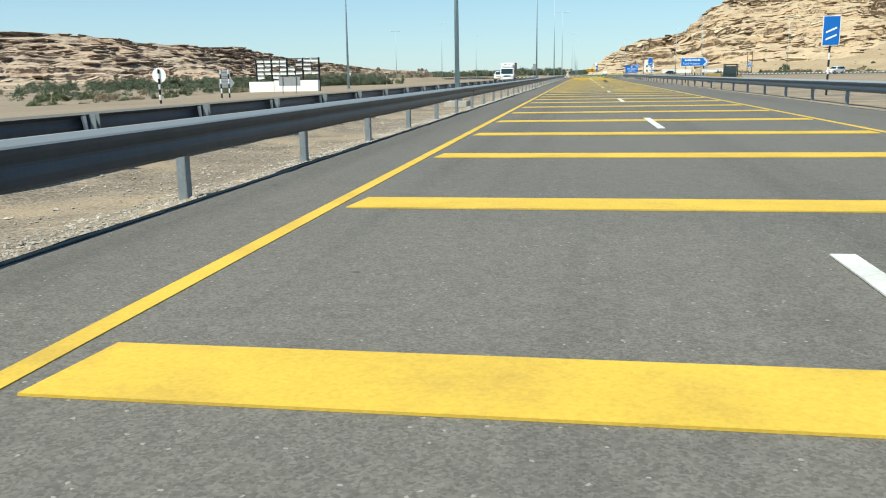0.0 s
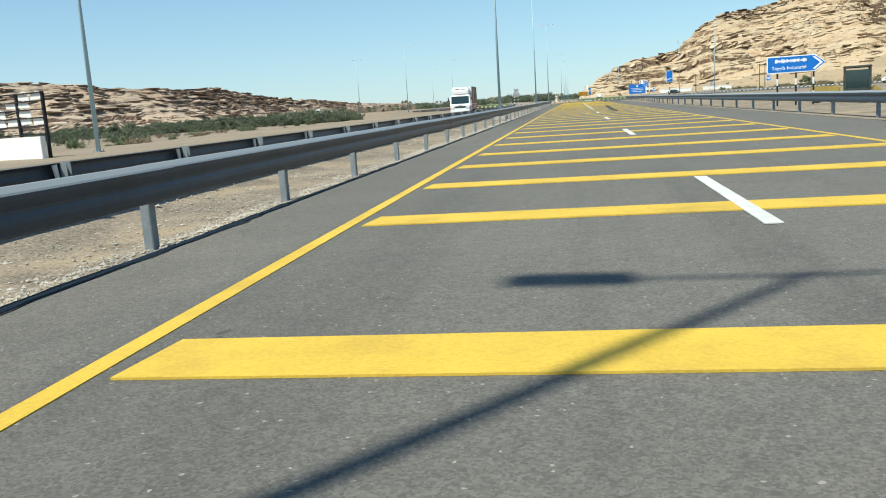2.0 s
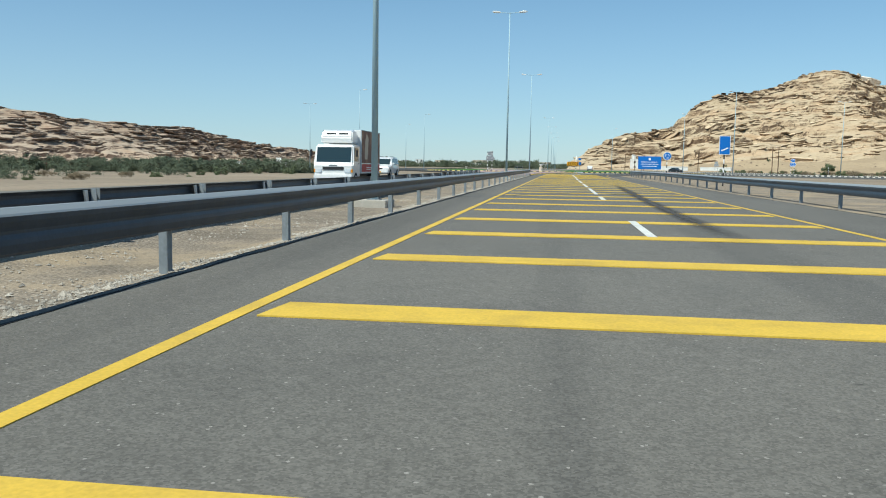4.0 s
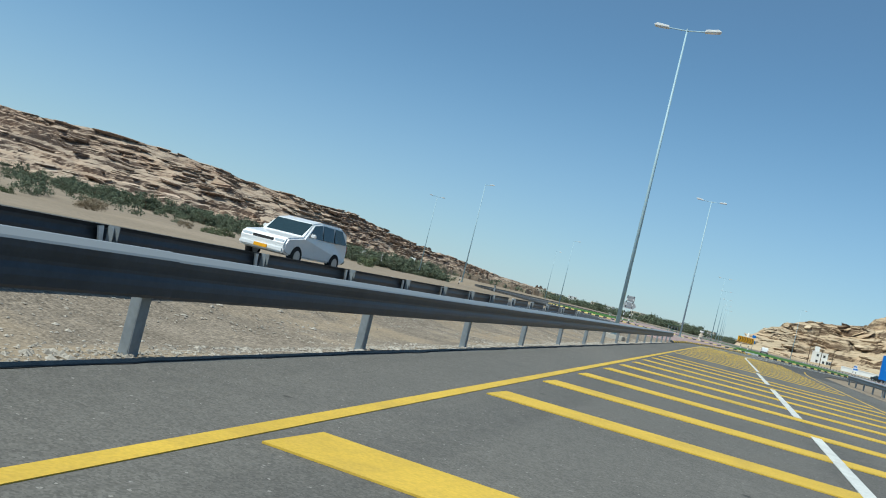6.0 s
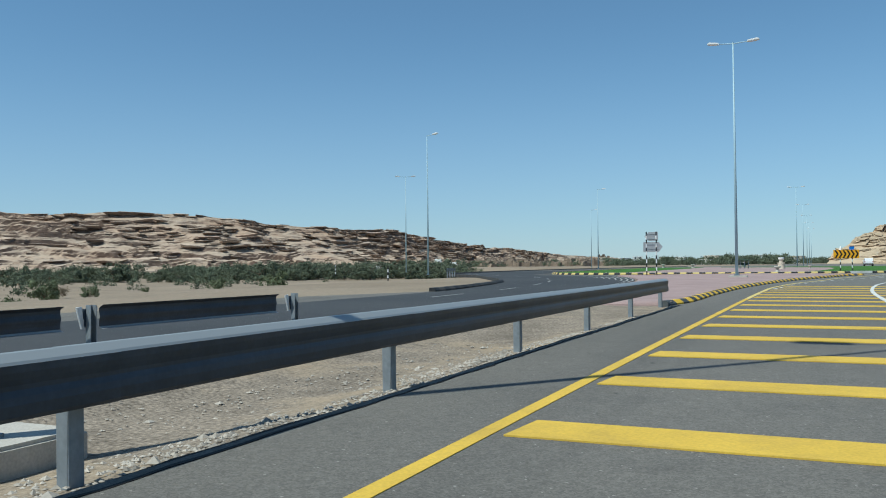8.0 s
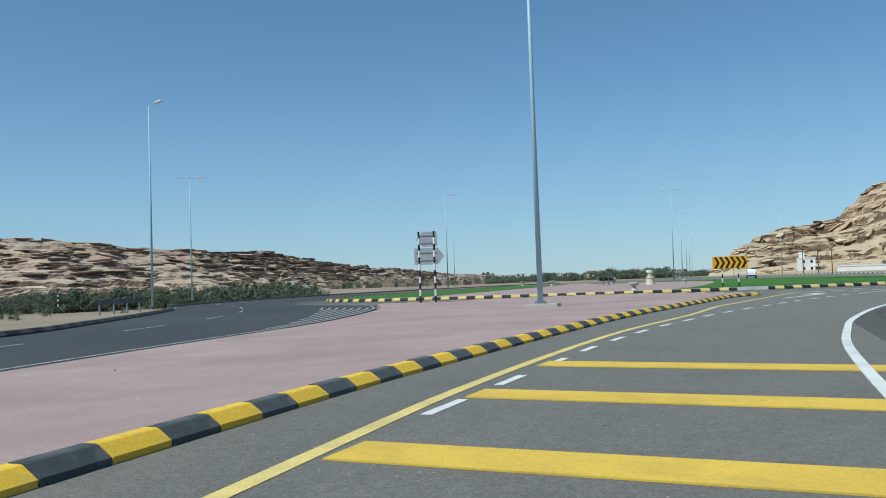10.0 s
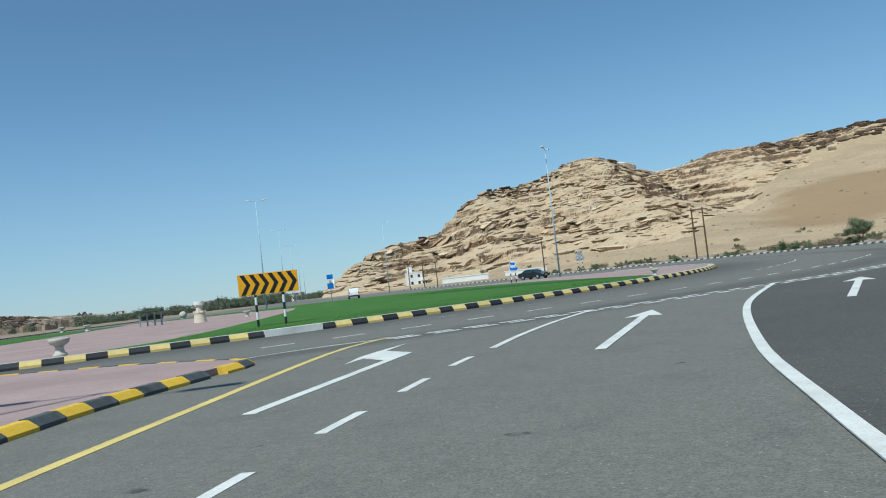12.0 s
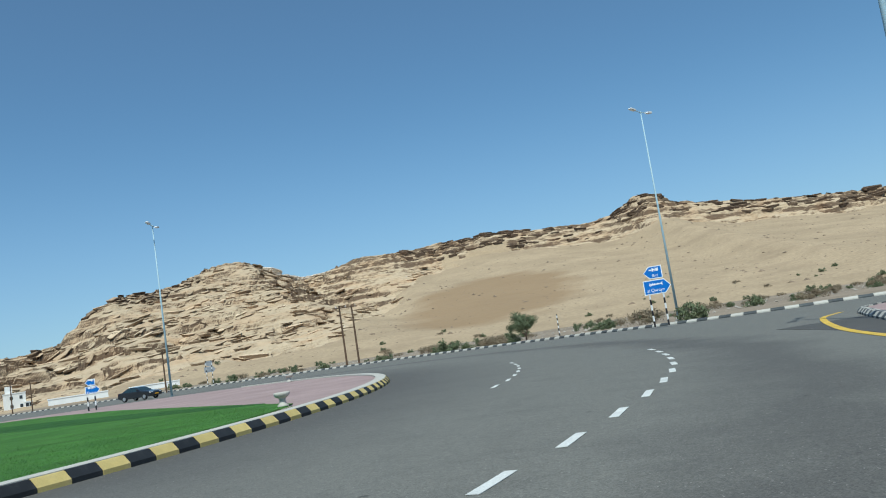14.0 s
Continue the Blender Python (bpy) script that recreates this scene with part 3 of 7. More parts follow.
def build_ground():
    """One sandy sheet, finer near the road, that reaches the horizon and rises to the hills' feet."""
    xs = np.unique(np.concatenate([np.linspace(-4000, -300, 16), np.linspace(-300, 300, 121), np.linspace(300, 4000, 16)]))
    ys = np.unique(np.concatenate([np.linspace(-2500, -150, 10), np.linspace(-150, 700, 171), np.linspace(700, 4500, 20)]))
    v, f = [], []
    for y in ys:
        for x in xs:
            flat = 1.0
            if -24 < x < 14 and y < 240:
                flat = 0.0
            elif math.hypot(x - RC[0], y - RC[1]) < 85 or (x > 0 and 170 < y < 300 and x < 130):
                flat = 0.0
            z = -0.07 + flat * (0.35 * noise.noise((x * 0.03, y * 0.03, 0.0)) + 0.12 * noise.noise((x * 0.13, y * 0.13, 3.0)) - 0.15)
            if abs(x + 5) < 1 and y < 184:
                z = -0.75
            if x < -26 and y < 420:
                z -= 1.6 * min(1.0, max(0.0, (-45 - x) / 30)) + 0.75 * min(1.0, max(0.0, (-34 - x) / 8))
            if x > 13 and y < 160:
                z -= 0.85 * min(1.0, (x - 13) / 4)
            v.append((float(x), float(y), z))
    nx = len(xs)
    for j in range(len(ys) - 1):
        for i in range(nx - 1):
            k = j * nx + i
            f.append((k, k + 1, k + nx + 1, k + nx))
    return tagged(new("ground", mesh_of("ground", v, f, SAND, True)), "pale sandy desert ground with stony patches", "ground", kind="structure")


build_ground()

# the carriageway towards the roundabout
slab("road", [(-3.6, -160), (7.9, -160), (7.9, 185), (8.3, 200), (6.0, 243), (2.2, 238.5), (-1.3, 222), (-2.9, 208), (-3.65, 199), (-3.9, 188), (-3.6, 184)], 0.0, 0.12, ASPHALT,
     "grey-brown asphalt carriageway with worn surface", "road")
_east = [(7.9, 178), (8.3, 200), (10, 212), (14, 221), (21, 227.5), (30, 229), (150, 136), (500, -135), (540, -103), (190, 168), (66, 264.5), (60.5, 271), (56.5, 277),
         (56, 284), (58, 292), (60, 307), (60, 330), (55, 355), (44, 390), (24, 430), (8, 470), (0, 560), (-14, 560), (-13, 470), (-20, 430)]
_west = [(-34, 405), (-46, 345), (-47.2, 310), (-46.8, 290), (-45.8, 278), (-44.3, 268), (-41.8, 258), (-38.6, 249.5), (-33, 241.5), (-28, 233.5), (-22, 221), (-19, 214), (-16.7, 204), (-15.6, 198),
         (-9.0, 190), (-9.3, 197), (-9.3, 204), (-9.5, 209), (-13.8, 229), (-17, 236), (-10, 241), (0, 232), (4.5, 205), (7.85, 178)]
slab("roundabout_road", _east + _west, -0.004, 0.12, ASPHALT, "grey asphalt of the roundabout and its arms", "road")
LANE_LINE = smooth_line([(1.7, 162.6), (1.72, 185), (1.78, 197), (2.38, 206), (3.12, 211.2), (3.69, 214.2), (4.88, 218.8), (6.45, 223.5), (8.05, 227.65), (9.65, 231.4), (13.0, 237.85), (17.2, 244.25)], 1.0)
slab("slip_road", [tuple(p) for p in LANE_LINE[LANE_LINE[:, 1] > 213]] + [tuple(p) for p in arc(*RC, 61.35, -58, -36, 1.0)] + [
                   (52, 251.6), (78, 235.6), (150, 178), (330, 38.5), (310, 14), (150, 138), (30, 229.6), (21, 228), (14, 221.4), (10, 212.2), (8.3, 200.3), (7.8, 180), (5.95, 186), (3.0, 206)], 0.003, 0.02, ASPHALT_DARK,
     "darker asphalt of the right turn lane", "road")
slab("opposite_road", [(-8.9, -200), (-8.9, 150), (-9.8, 166), (-9.4, 189), (-15.4, 198), (-18.5, 190), (-18.6, 150), (-18.4, -200)], -0.008, 0.1, ASPHALT,
     "asphalt of the opposite carriageway", "road")


def median_z(x):
    """The shallow ditch between the two guard rails."""
    return float(np.interp(x, (-9.0, -7.6, -6.4, -5.0, -4.3, -3.9, -3.5), (-0.03, -0.10, -0.27, -0.28, -0.15, -0.07, -0.03)))


def build_median():
    v, f = [], []
    ys = np.linspace(-160, 186.5, 360)
    n = 19
    for y in ys:
        lo = float(np.interp(y, (-160, 150, 166, 186.5), (-8.9, -8.9, -9.4, -8.75)))
        hi = -3.55 if y < 184 else -3.7
        flat = min(1.0, max(0.0, (y - 176) / 9))
        for k in range(n):
            x = lo + (hi - lo) * k / (n - 1)
            z = median_z(x) * (1 - flat) - 0.03 * flat
            v.append((x, y, z + (0.03 * noise.noise((x * 0.7, y * 0.7, 1.0)) + 0.012 * noise.noise((x * 2.3, y * 2.3, 2.0))) * (1 if 0 < k < n - 1 else 0)))
    for j in range(len(ys) - 1):
        f += [(j * n + k, j * n + k + 1, j * n + n + k + 1, j * n + n + k) for k in range(n - 1)]
    return tagged(new("median_gravel", mesh_of("median_gravel", v, f, GRAVEL, True)), "gravel and dry earth between the guard rails", "ground", kind="structure")


build_median()
slab("verge", [(7.95, -160), (13.5, -160), (13.5, 165), (8.1, 182)], -0.045, 0.1, GRAVEL, "gravel verge behind the right guard rail", "ground")
# a very dark ragged strip along both edges of the asphalt
for _x, _s in ((-3.60, -1), (7.94, 1)):
    _l = np.array([(_x, y * 0.25) for y in range(-120, 744)])
    _in = [0.06 * noise.noise((y * 0.9, _x, 0.0)) + 0.05 * noise.noise((y * 3.1, _x, 2.0)) for _, y in _l]
    _out = [0.05 + 0.05 * noise.noise((y * 0.5, _x, 5.0)) + 0.04 * noise.noise((y * 2.3, _x, 7.0)) for _, y in _l]
    _v = [q for (x, y), a, b in zip(_l, _in, _out) for q in ((x - _s * (0.12 + a), y, -0.03), (x - _s * (0.12 + a), y, 0.005), (x + _s * b, y, -0.012), (x + _s * (b + 0.03), y, -0.09))]
    _f = [tuple(4 * k + o for o in (q, q + 1, q + 5, q + 4)) for k in range(len(_l) - 1) for q in (0, 1, 2)]
    tagged(new("asphalt_edge", mesh_of("asphalt_edge", _v, _f, DARK_EDGE)), "broken dark edge of the asphalt", "road edge", kind="structure")

# ---- road paint ----
markings = thing("road_markings", "yellow and white painted road markings", "marking", kind="structure")
EDGE_L = smooth_line([(-2.15, -60), (-2.15, 60), (-2.15, 140), (-2.12, 185), (-2.03, 199), (-1.9, 203), (-1.5, 207.7), (-0.95, 212), (0.2, 218), (0.95, 223.3),
                      (1.6, 226.1), (2.9, 231.5), (4.75, 238.7), (6.0, 241.2)], 1.0)
ribbon("edge_line", EDGE_L[EDGE_L[:, 1] > 190], 0.15, YELLOW_PALE, 0.006, 0.006, markings)
ribbon("edge_line", EDGE_L[EDGE_L[:, 1] < 190.9], 0.13, YELLOW_PAINT, 0.006, 0.006, markings)
ribbon("edge_line", smooth_line([(5.35, -60), (5.35, 100), (5.45, 150), (5.9, 185), (7.0, 203)], 2.0), 0.12, YELLOW_PAINT, 0.006, 0.006, markings)
_bars = [0.18, 4.62, 8.88, 13.28, 17.74, 21.9, 26.23, 30.4, 34.79, 39.08, 43.56, 46.9, 50.2, 53.5, 57.15] + [57.15 + 3.711 * i for i in range(1, 9)]
_bars += [90.55, 94.31, 98.09, 101.8, 105.69, 109.39, 113.05, 116.81, 120.54, 124.25, 128.51, 131.19, 133.87, 136.73, 139.19, 141.85, 144.46, 147.35, 150.12, 152.72, 159.69]
_bars += [159.69 + 2.622 * i for i in range(1, 12)] + [191.18, 193.44, 196.1, 198.75, 201.6, 204.5]
_bars = [-4.2, -8.5] + _bars
for _y in _bars:
    a = -1.98 if _y < 197 else -1.98 + 0.055 * (_y - 197)
    b = -0.0085 * max(0.0, _y - 183)           # the last ones turn with the bend
    part("rumble_bar", prism([(a, _y), (5.16, _y + b * (5.16 - a)), (5.16, _y + 0.6 + b * (5.16 - a)), (a + 0.05, _y + 0.6)], 0.012, "z", (0, 0, 0.007)), YELLOW_PAINT, markings)
_dash = [(-5.5, -1.5)] + [(10.5 + 16.1 * i, 14.5 + 16.1 * i) for i in range(6)] + [(106.35, 109.3), (112.3, 121.7), (124.5, 134.0), (137.4, 147.0), (150.0, 160.1)]
for _a, _b in _dash:
    ribbon("lane_dash", [(1.60, _a), (1.60, _b)], 0.15, WHITE_PAINT, 0.016, 0.010, markings)
ribbon("lane_line", LANE_LINE, 0.135, WHITE_PAINT, 0.018, 0.012, markings)
_m = smooth_line([(-1.95, 198.6), (-1.28, 206.6), (-1.03, 208.8), (-0.72, 210.9), (-0.35, 213.0), (0.12, 215.05), (0.62, 217.2), (1.18, 219.2), (1.8, 221.2), (2.5, 223.3),
                  (3.15, 225.3), (3.78, 227.2), (4.55, 229.2), (5.4, 231.2), (6.3, 233.3), (7.25, 235.25), (7.9, 236.6)], 0.1)
for _k in range(-8, 9):
    seg = _m[(_m[:, 1] > 216.82 + 2.04 * _k) & (_m[:, 1] < 217.82 + 2.04 * _k)]
    if len(seg) > 3:
        ribbon("lane_dash", seg, 0.11, WHITE_PAINT, 0.0055, 0.005, markings)
ribbon("lane_line", smooth_line([(7.2, 235.1), (8.09, 237.0), (9.43, 239.49), (11.2, 242.3)], 0.5), 0.13, WHITE_PAINT, 0.006, 0.006, markings)
YIELD_A = (-70.6, -68.7, -67.0, -65.3, -62, -59.9, -54.4, -49.2)
for _c, _rr in ((-59.06, (58.47, 58.67, 58.90, 59.14, 59.62, 59.98, 60.55, 60.84)), (-59.25, (58.87, 59.08, 59.33, 59.60, 60.15, 60.51, 61.02, 61.36))):
    _spots = [(-70.27 + 0.915 * k, 0.31) for k in range(9)] + [(_c + 0.785 * k, 0.24) for k in range(-4, 14)]
    for _a, _h in _spots:
        ribbon("yield_dash", arc(*RC, float(np.interp(_a, YIELD_A, _rr)), _a - _h, _a + _h, 0.16), 0.19, WHITE_PAINT, 0.008, 0.006, markings)
for _k in range(19):
    _a = float(np.interp(_k, (0, 1, 2, 7, 11, 19), (-72.6, -70.66, -68.7, -58.4, -50.55, -35.1)))
    _r = float(np.interp(_a, (-72, -70, -66, -60, -54, -50, -46, -36), (55.1, 55.3, 55.6, 55.95, 56.45, 56.8, 57.1, 57.5)))
    ribbon("lane_dash", arc(*RC, _r, _a, _a + 0.9, 0.4), 0.12, WHITE_PAINT, 0.006, 0.006, markings)
for _k in (*range(6), *range(12, 20)):
    _a = -67.3 + 1.95 * _k
    ribbon("lane_dash", arc(*RC, float(np.interp(_a, (-66, -59, -42, -28), (51.9, 52.4, 53.35, 53.7))), _a, _a + 0.85, 0.35), 0.07 if _k < 11 else 0.10, WHITE_WORN if _k < 11 else WHITE_PAINT, 0.006, 0.006, markings)
ribbon("edge_line", smooth_line([(1.4, 239.2), (3.8, 240.55), (4.8, 240.85), (5.95, 240.95)], 0.5), 0.07, WHITE_PAINT, 0.006, 0.006, markings)


def road_arrow(x, y, heading):
    """A painted arrow with a straight head."""
    o = [(-0.08, 0), (0.08, 0), (0.085, 5.75), (0.36, 5.6), (0, 7.45), (-0.36, 5.6), (-0.085, 5.75)]
    bm = prism(o, 0.006, "z", (0, 0, 0.004))
    bmesh.ops.triangulate(bm, faces=[f for f in bm.faces if len(f.verts) > 4])
    return part("direction_arrow", bm, WHITE_PAINT, markings, m=pose(x, y, 0, 0, 0, heading))


road_arrow(8.2, 232.85, -27.4)
_bm = prism([(3.71, 231.0), (3.86, 230.94), (6.03, 236.19), (5.66, 237.2), (6.16, 238.5), (5.55, 237.4), (5.16, 236.55), (4.87, 235.45), (5.21, 236.18), (5.5, 235.35)], 0.006, "z", (0, 0, 0.004))
bmesh.ops.triangulate(_bm, faces=[f for f in _bm.faces if len(f.verts) > 4])
part("direction_arrow", _bm, WHITE_PAINT, markings, "white arrow with a head turned to the side")
road_arrow(14.2, 236.3, -36)
for _o in (0.0, 0.75):
    _l = smooth_line([(4.2 + _o, 212.6), (4.55 + _o, 216.0), (5.3 + _o, 219.0), (6.2 + _o, 221.3)], 0.5)
    _w = [0.09 * math.sin(math.pi * (k + 0.2) / len(_l)) ** 0.6 for k in range(len(_l))]
    part("tyre_mark", prism([(p[0] - w, p[1]) for p, w in zip(_l, _w)] + [(p[0] + w, p[1]) for p, w in zip(_l[::-1], _w[::-1])], 0.002, "z", (0, 0, 0.0055)), SKID_PALE, markings, "dark rubber skid mark")

_l = smooth_line([(2.9, 90.0), (2.88, 98.0), (2.95, 103), (3.05, 109.5), (3.2, 114.5), (3.35, 122), (3.6, 134)], 1.0)
_v, _f, _cover = [], [], []
for _k, (x, y) in enumerate(_l):
    _w = 0.30 + 0.08 * noise.noise((0.3 * _k, 1.7, 0.0))
    _end = min(1.0, _k / 6, (len(_l) - 1 - _k) / 14)
    for _c in range(7):
        _v.append((x + _w * (_c - 3) / 3, y, 0.0195))
        _cover.append(_end * (1 - abs(_c - 3) / 3))
_f = [(7 * k + c, 7 * k + c + 1, 7 * k + c + 8, 7 * k + c + 7) for k in range(len(_l) - 1) for c in range(6)]
_smear = new("tyre_mark", mesh_of("tyre_mark", _v, _f, SMEAR))
_smear.data.attributes.new("cover", "FLOAT", "POINT").data.foreach_set("value", _cover)
_smear.parent = markings
tagged(_smear, "long dark smear over lane and bars")

# ---- hills ----
def lattice(x, y, z):
    """Smooth value noise on whole arrays, -1 to 1."""
    x, y = np.asarray(x, float), np.asarray(y, float)
    z = np.zeros_like(x) + z
    ix, iy, iz = np.floor(x).astype(np.int64), np.floor(y).astype(np.int64), np.floor(z).astype(np.int64)
    fx, fy, fz = x - ix, y - iy, z - iz
    fx, fy, fz = (f * f * f * (f * (f * 6 - 15) + 10) for f in (fx, fy, fz))

    def corner(a, b, c):
        h = ((ix + a) * 374761393 + (iy + b) * 668265263 + (iz + c) * 1274126177) & 0xFFFFFFFF
        h = ((h ^ (h >> 13)) * 1103515245) & 0xFFFFFFFF
        h = ((h ^ (h >> 16)) * 2246822519) & 0xFFFFFFFF
        return ((h ^ (h >> 15)) & 0xFFFF) / 32767.5 - 1.0

    r = 0.0
    for a in (0, 1):
        for b in (0, 1):
            for c in (0, 1):
                r = r + corner(a, b, c) * (fx if a else 1 - fx) * (fy if b else 1 - fy) * (fz if c else 1 - fz)
    return r


def fractal(x, y, z, n=4):
    r, k = 0.0, 1.0
    for i in range(n):
        r = r + k * lattice(x * 2 ** i, y * 2 ** i, z + 7.3 * i)
        k *= 0.5
    return r


def terrace(z, bed, tread=0.62, slope=0.16):
    """Turns a slope into beds with flat treads and steep risers."""
    w = z / bed
    s = w - np.floor(w)
    return bed * (np.floor(w) + np.where(s < tread, slope * s / tread, slope + (1 - slope) * (s - tread) / (1 - tread)))


def ridge(name, crest, feet, mats, label, bed, seed, nu, nv, sandy=False, dip=(0.0, 0.0), rough=1.0, back=260.0, lift=0.0):
    """A layered rock ridge between a line of feet and a crest line: ledges, gullies, an apron of sand, a slope behind."""
    C, F = smooth_line(crest, 1.0), smooth_line(feet, 1.0)
    q = np.linspace(0, 1, nu)
    C = np.stack([np.interp(q, np.linspace(0, 1, len(C)), C[:, i]) for i in range(3)], 1)[:, None, :]
    F = np.stack([np.interp(q, np.linspace(0, 1, len(F)), F[:, i]) for i in range(3)], 1)[:, None, :]
    u = 1 - (1 - np.linspace(0, 1, nv)[None, :]) ** 1.2
    X, Y = F[..., 0] + (C - F)[..., 0] * u, F[..., 1] + (C - F)[..., 1] * u
    C = C + np.array([0, 0, lift])
    H = C[..., 2] - F[..., 2]
    brg = np.degrees(np.arctan2(X - 14.6, Y - 244.5))
    sand = np.clip((brg - 25) / 8, 0, 1) if sandy else 0.0 * X
    if sandy:
        cap = 0.85 + 0.06 * lattice(X * 0.008, Y * 0.008, seed)
        u0 = 0.16 + sand * (cap - 0.16) + 0.05 * fractal(X * 0.02, Y * 0.02, 7.0)
    else:
        u0 = -0.06 + 0.06 * fractal(X * 0.01, Y * 0.01, 7.0)
    bare = np.clip((u - u0) / 0.05, 0, 1)
    rocky = 0.42 * u + 0.58 * u ** 2.0
    dune = np.where(u < 0.93, 0.76 * (0.5 * u / 0.93 + 0.5 * (u / 0.93) ** 1.8), 0.76 + 0.24 * (np.maximum(u - 0.93, 0) / 0.07) ** 0.7)
    k = (0.10 + 0.90 * bare) * np.minimum(1, u * 5) * rough * np.clip(H / 40, 0.15, 1)
    Z = F[..., 2] + H * (rocky * (1 - sand) + dune * sand)
    near_top = np.clip((1 - u) / 0.05, 0, 1)
    Z = Z + k * (0.55 + 0.45 * near_top) * (3.4 * fractal(X * 0.011, Y * 0.011, seed, 5) + 1.6 * fractal(X * 0.05, Y * 0.05, seed + 2, 3))
    dz = dip[0] * np.minimum(X, 330) + dip[1] * Y + 3.0 * fractal(X * 0.02, Y * 0.02, seed + 3, 4)
    wx, wy = X + 9 * lattice(X * 0.05, Y * 0.05, seed), Y + 9 * lattice(X * 0.05, Y * 0.05, seed + 6)
    for size, amt in ((31.0, 0.16), (13.0, 0.10)):
        dz = dz + amt * bed * lattice(np.floor(wx / size) + 0.0, np.floor(wy / size) + 0.0, seed + size)
    W = Z - dz
    big = terrace(W, bed, 0.74, 0.12)
    small = terrace(big + 0.5 * W - 0.5 * big, bed * 0.31)
    strength = np.clip(H / 30, 0.2, 1) * np.clip(0.85 + 0.8 * lattice(X * 0.013, Y * 0.013, seed + 5), 0.25, 1.15)
    Z = Z + bare * np.minimum(1, u * 5) * strength * (0.85 * (big - W) * rough + 0.8 * (small - 0.5 * (W + big)))
    Z = Z + k * 0.5 * fractal(X * 0.22, Y * 0.22, seed + 1, 2)
    nb = 10
    t = np.linspace(0.06, 1, nb)[None, :]
    D = (C - F)[..., :2]
    D = D / np.linalg.norm(D, axis=2, keepdims=True)
    XB, YB = C[..., 0] + D[..., 0] * back * t, C[..., 1] + D[..., 1] * back * t
    ZB = Z[:, -1:] * (1 - t * t) - 8 * t
    V = np.stack([np.hstack([X, XB]), np.hstack([Y, YB]), np.hstack([Z, ZB])], 2).reshape(-1, 3)
    n = nv + nb
    i, j = np.meshgrid(np.arange(nu - 1), np.arange(n - 1), indexing="ij")
    o = (i * n + j).ravel()
    faces = np.stack([o, o + n, o + n + 1, o + 1], 1)
    me = bpy.data.meshes.new(name)
    me.from_pydata(V.tolist(), [], faces.tolist())
    for m in mats:
        me.materials.append(m)
    full = np.hstack([bare + 0.35 * fractal(X * 0.06, Y * 0.06, seed + 8, 3), np.ones((nu, nb))])[:-1, :-1].ravel()
    me.polygons.foreach_set("material_index", (full < 0.5).astype(np.int32))
    ob = tagged(new(name, me), label, "hill", kind="structure")
    return ob, np.stack([X, Y, Z], 2), bare


def by_bearing(eye, rows):
    """Places from an eye point and rows of bearing, rise and distance (degrees, degrees, metres)."""
    return [(eye[0] + r * math.sin(radians(a)), eye[1] + r * math.cos(radians(a)), 1.1 + r * math.tan(radians(e))) for a, e, r in rows]


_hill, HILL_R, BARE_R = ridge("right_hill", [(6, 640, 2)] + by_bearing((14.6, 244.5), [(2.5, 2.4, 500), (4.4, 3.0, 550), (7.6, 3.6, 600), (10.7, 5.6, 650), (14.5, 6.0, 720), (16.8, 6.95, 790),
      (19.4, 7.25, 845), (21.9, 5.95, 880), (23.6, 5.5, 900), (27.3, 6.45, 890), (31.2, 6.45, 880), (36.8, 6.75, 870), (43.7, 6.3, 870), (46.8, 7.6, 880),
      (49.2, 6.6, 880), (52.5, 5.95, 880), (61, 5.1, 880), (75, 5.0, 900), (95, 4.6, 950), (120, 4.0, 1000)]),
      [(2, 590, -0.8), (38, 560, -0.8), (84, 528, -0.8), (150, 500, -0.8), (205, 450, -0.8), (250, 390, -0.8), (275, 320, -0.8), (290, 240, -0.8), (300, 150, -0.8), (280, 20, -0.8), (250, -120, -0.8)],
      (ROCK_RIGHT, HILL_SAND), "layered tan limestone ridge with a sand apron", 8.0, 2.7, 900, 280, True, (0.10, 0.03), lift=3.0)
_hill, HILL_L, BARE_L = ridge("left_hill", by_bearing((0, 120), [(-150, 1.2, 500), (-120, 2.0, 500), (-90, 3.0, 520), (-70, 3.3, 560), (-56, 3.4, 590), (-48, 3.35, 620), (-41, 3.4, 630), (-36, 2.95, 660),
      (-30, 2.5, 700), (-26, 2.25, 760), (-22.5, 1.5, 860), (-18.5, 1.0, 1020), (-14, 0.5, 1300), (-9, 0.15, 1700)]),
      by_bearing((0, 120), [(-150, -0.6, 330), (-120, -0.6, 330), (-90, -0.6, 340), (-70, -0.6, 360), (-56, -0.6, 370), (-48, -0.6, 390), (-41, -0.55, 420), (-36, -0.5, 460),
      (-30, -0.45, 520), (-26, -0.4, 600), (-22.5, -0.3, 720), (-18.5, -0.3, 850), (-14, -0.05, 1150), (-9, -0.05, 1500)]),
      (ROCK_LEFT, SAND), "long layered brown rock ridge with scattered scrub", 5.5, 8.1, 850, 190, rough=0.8)

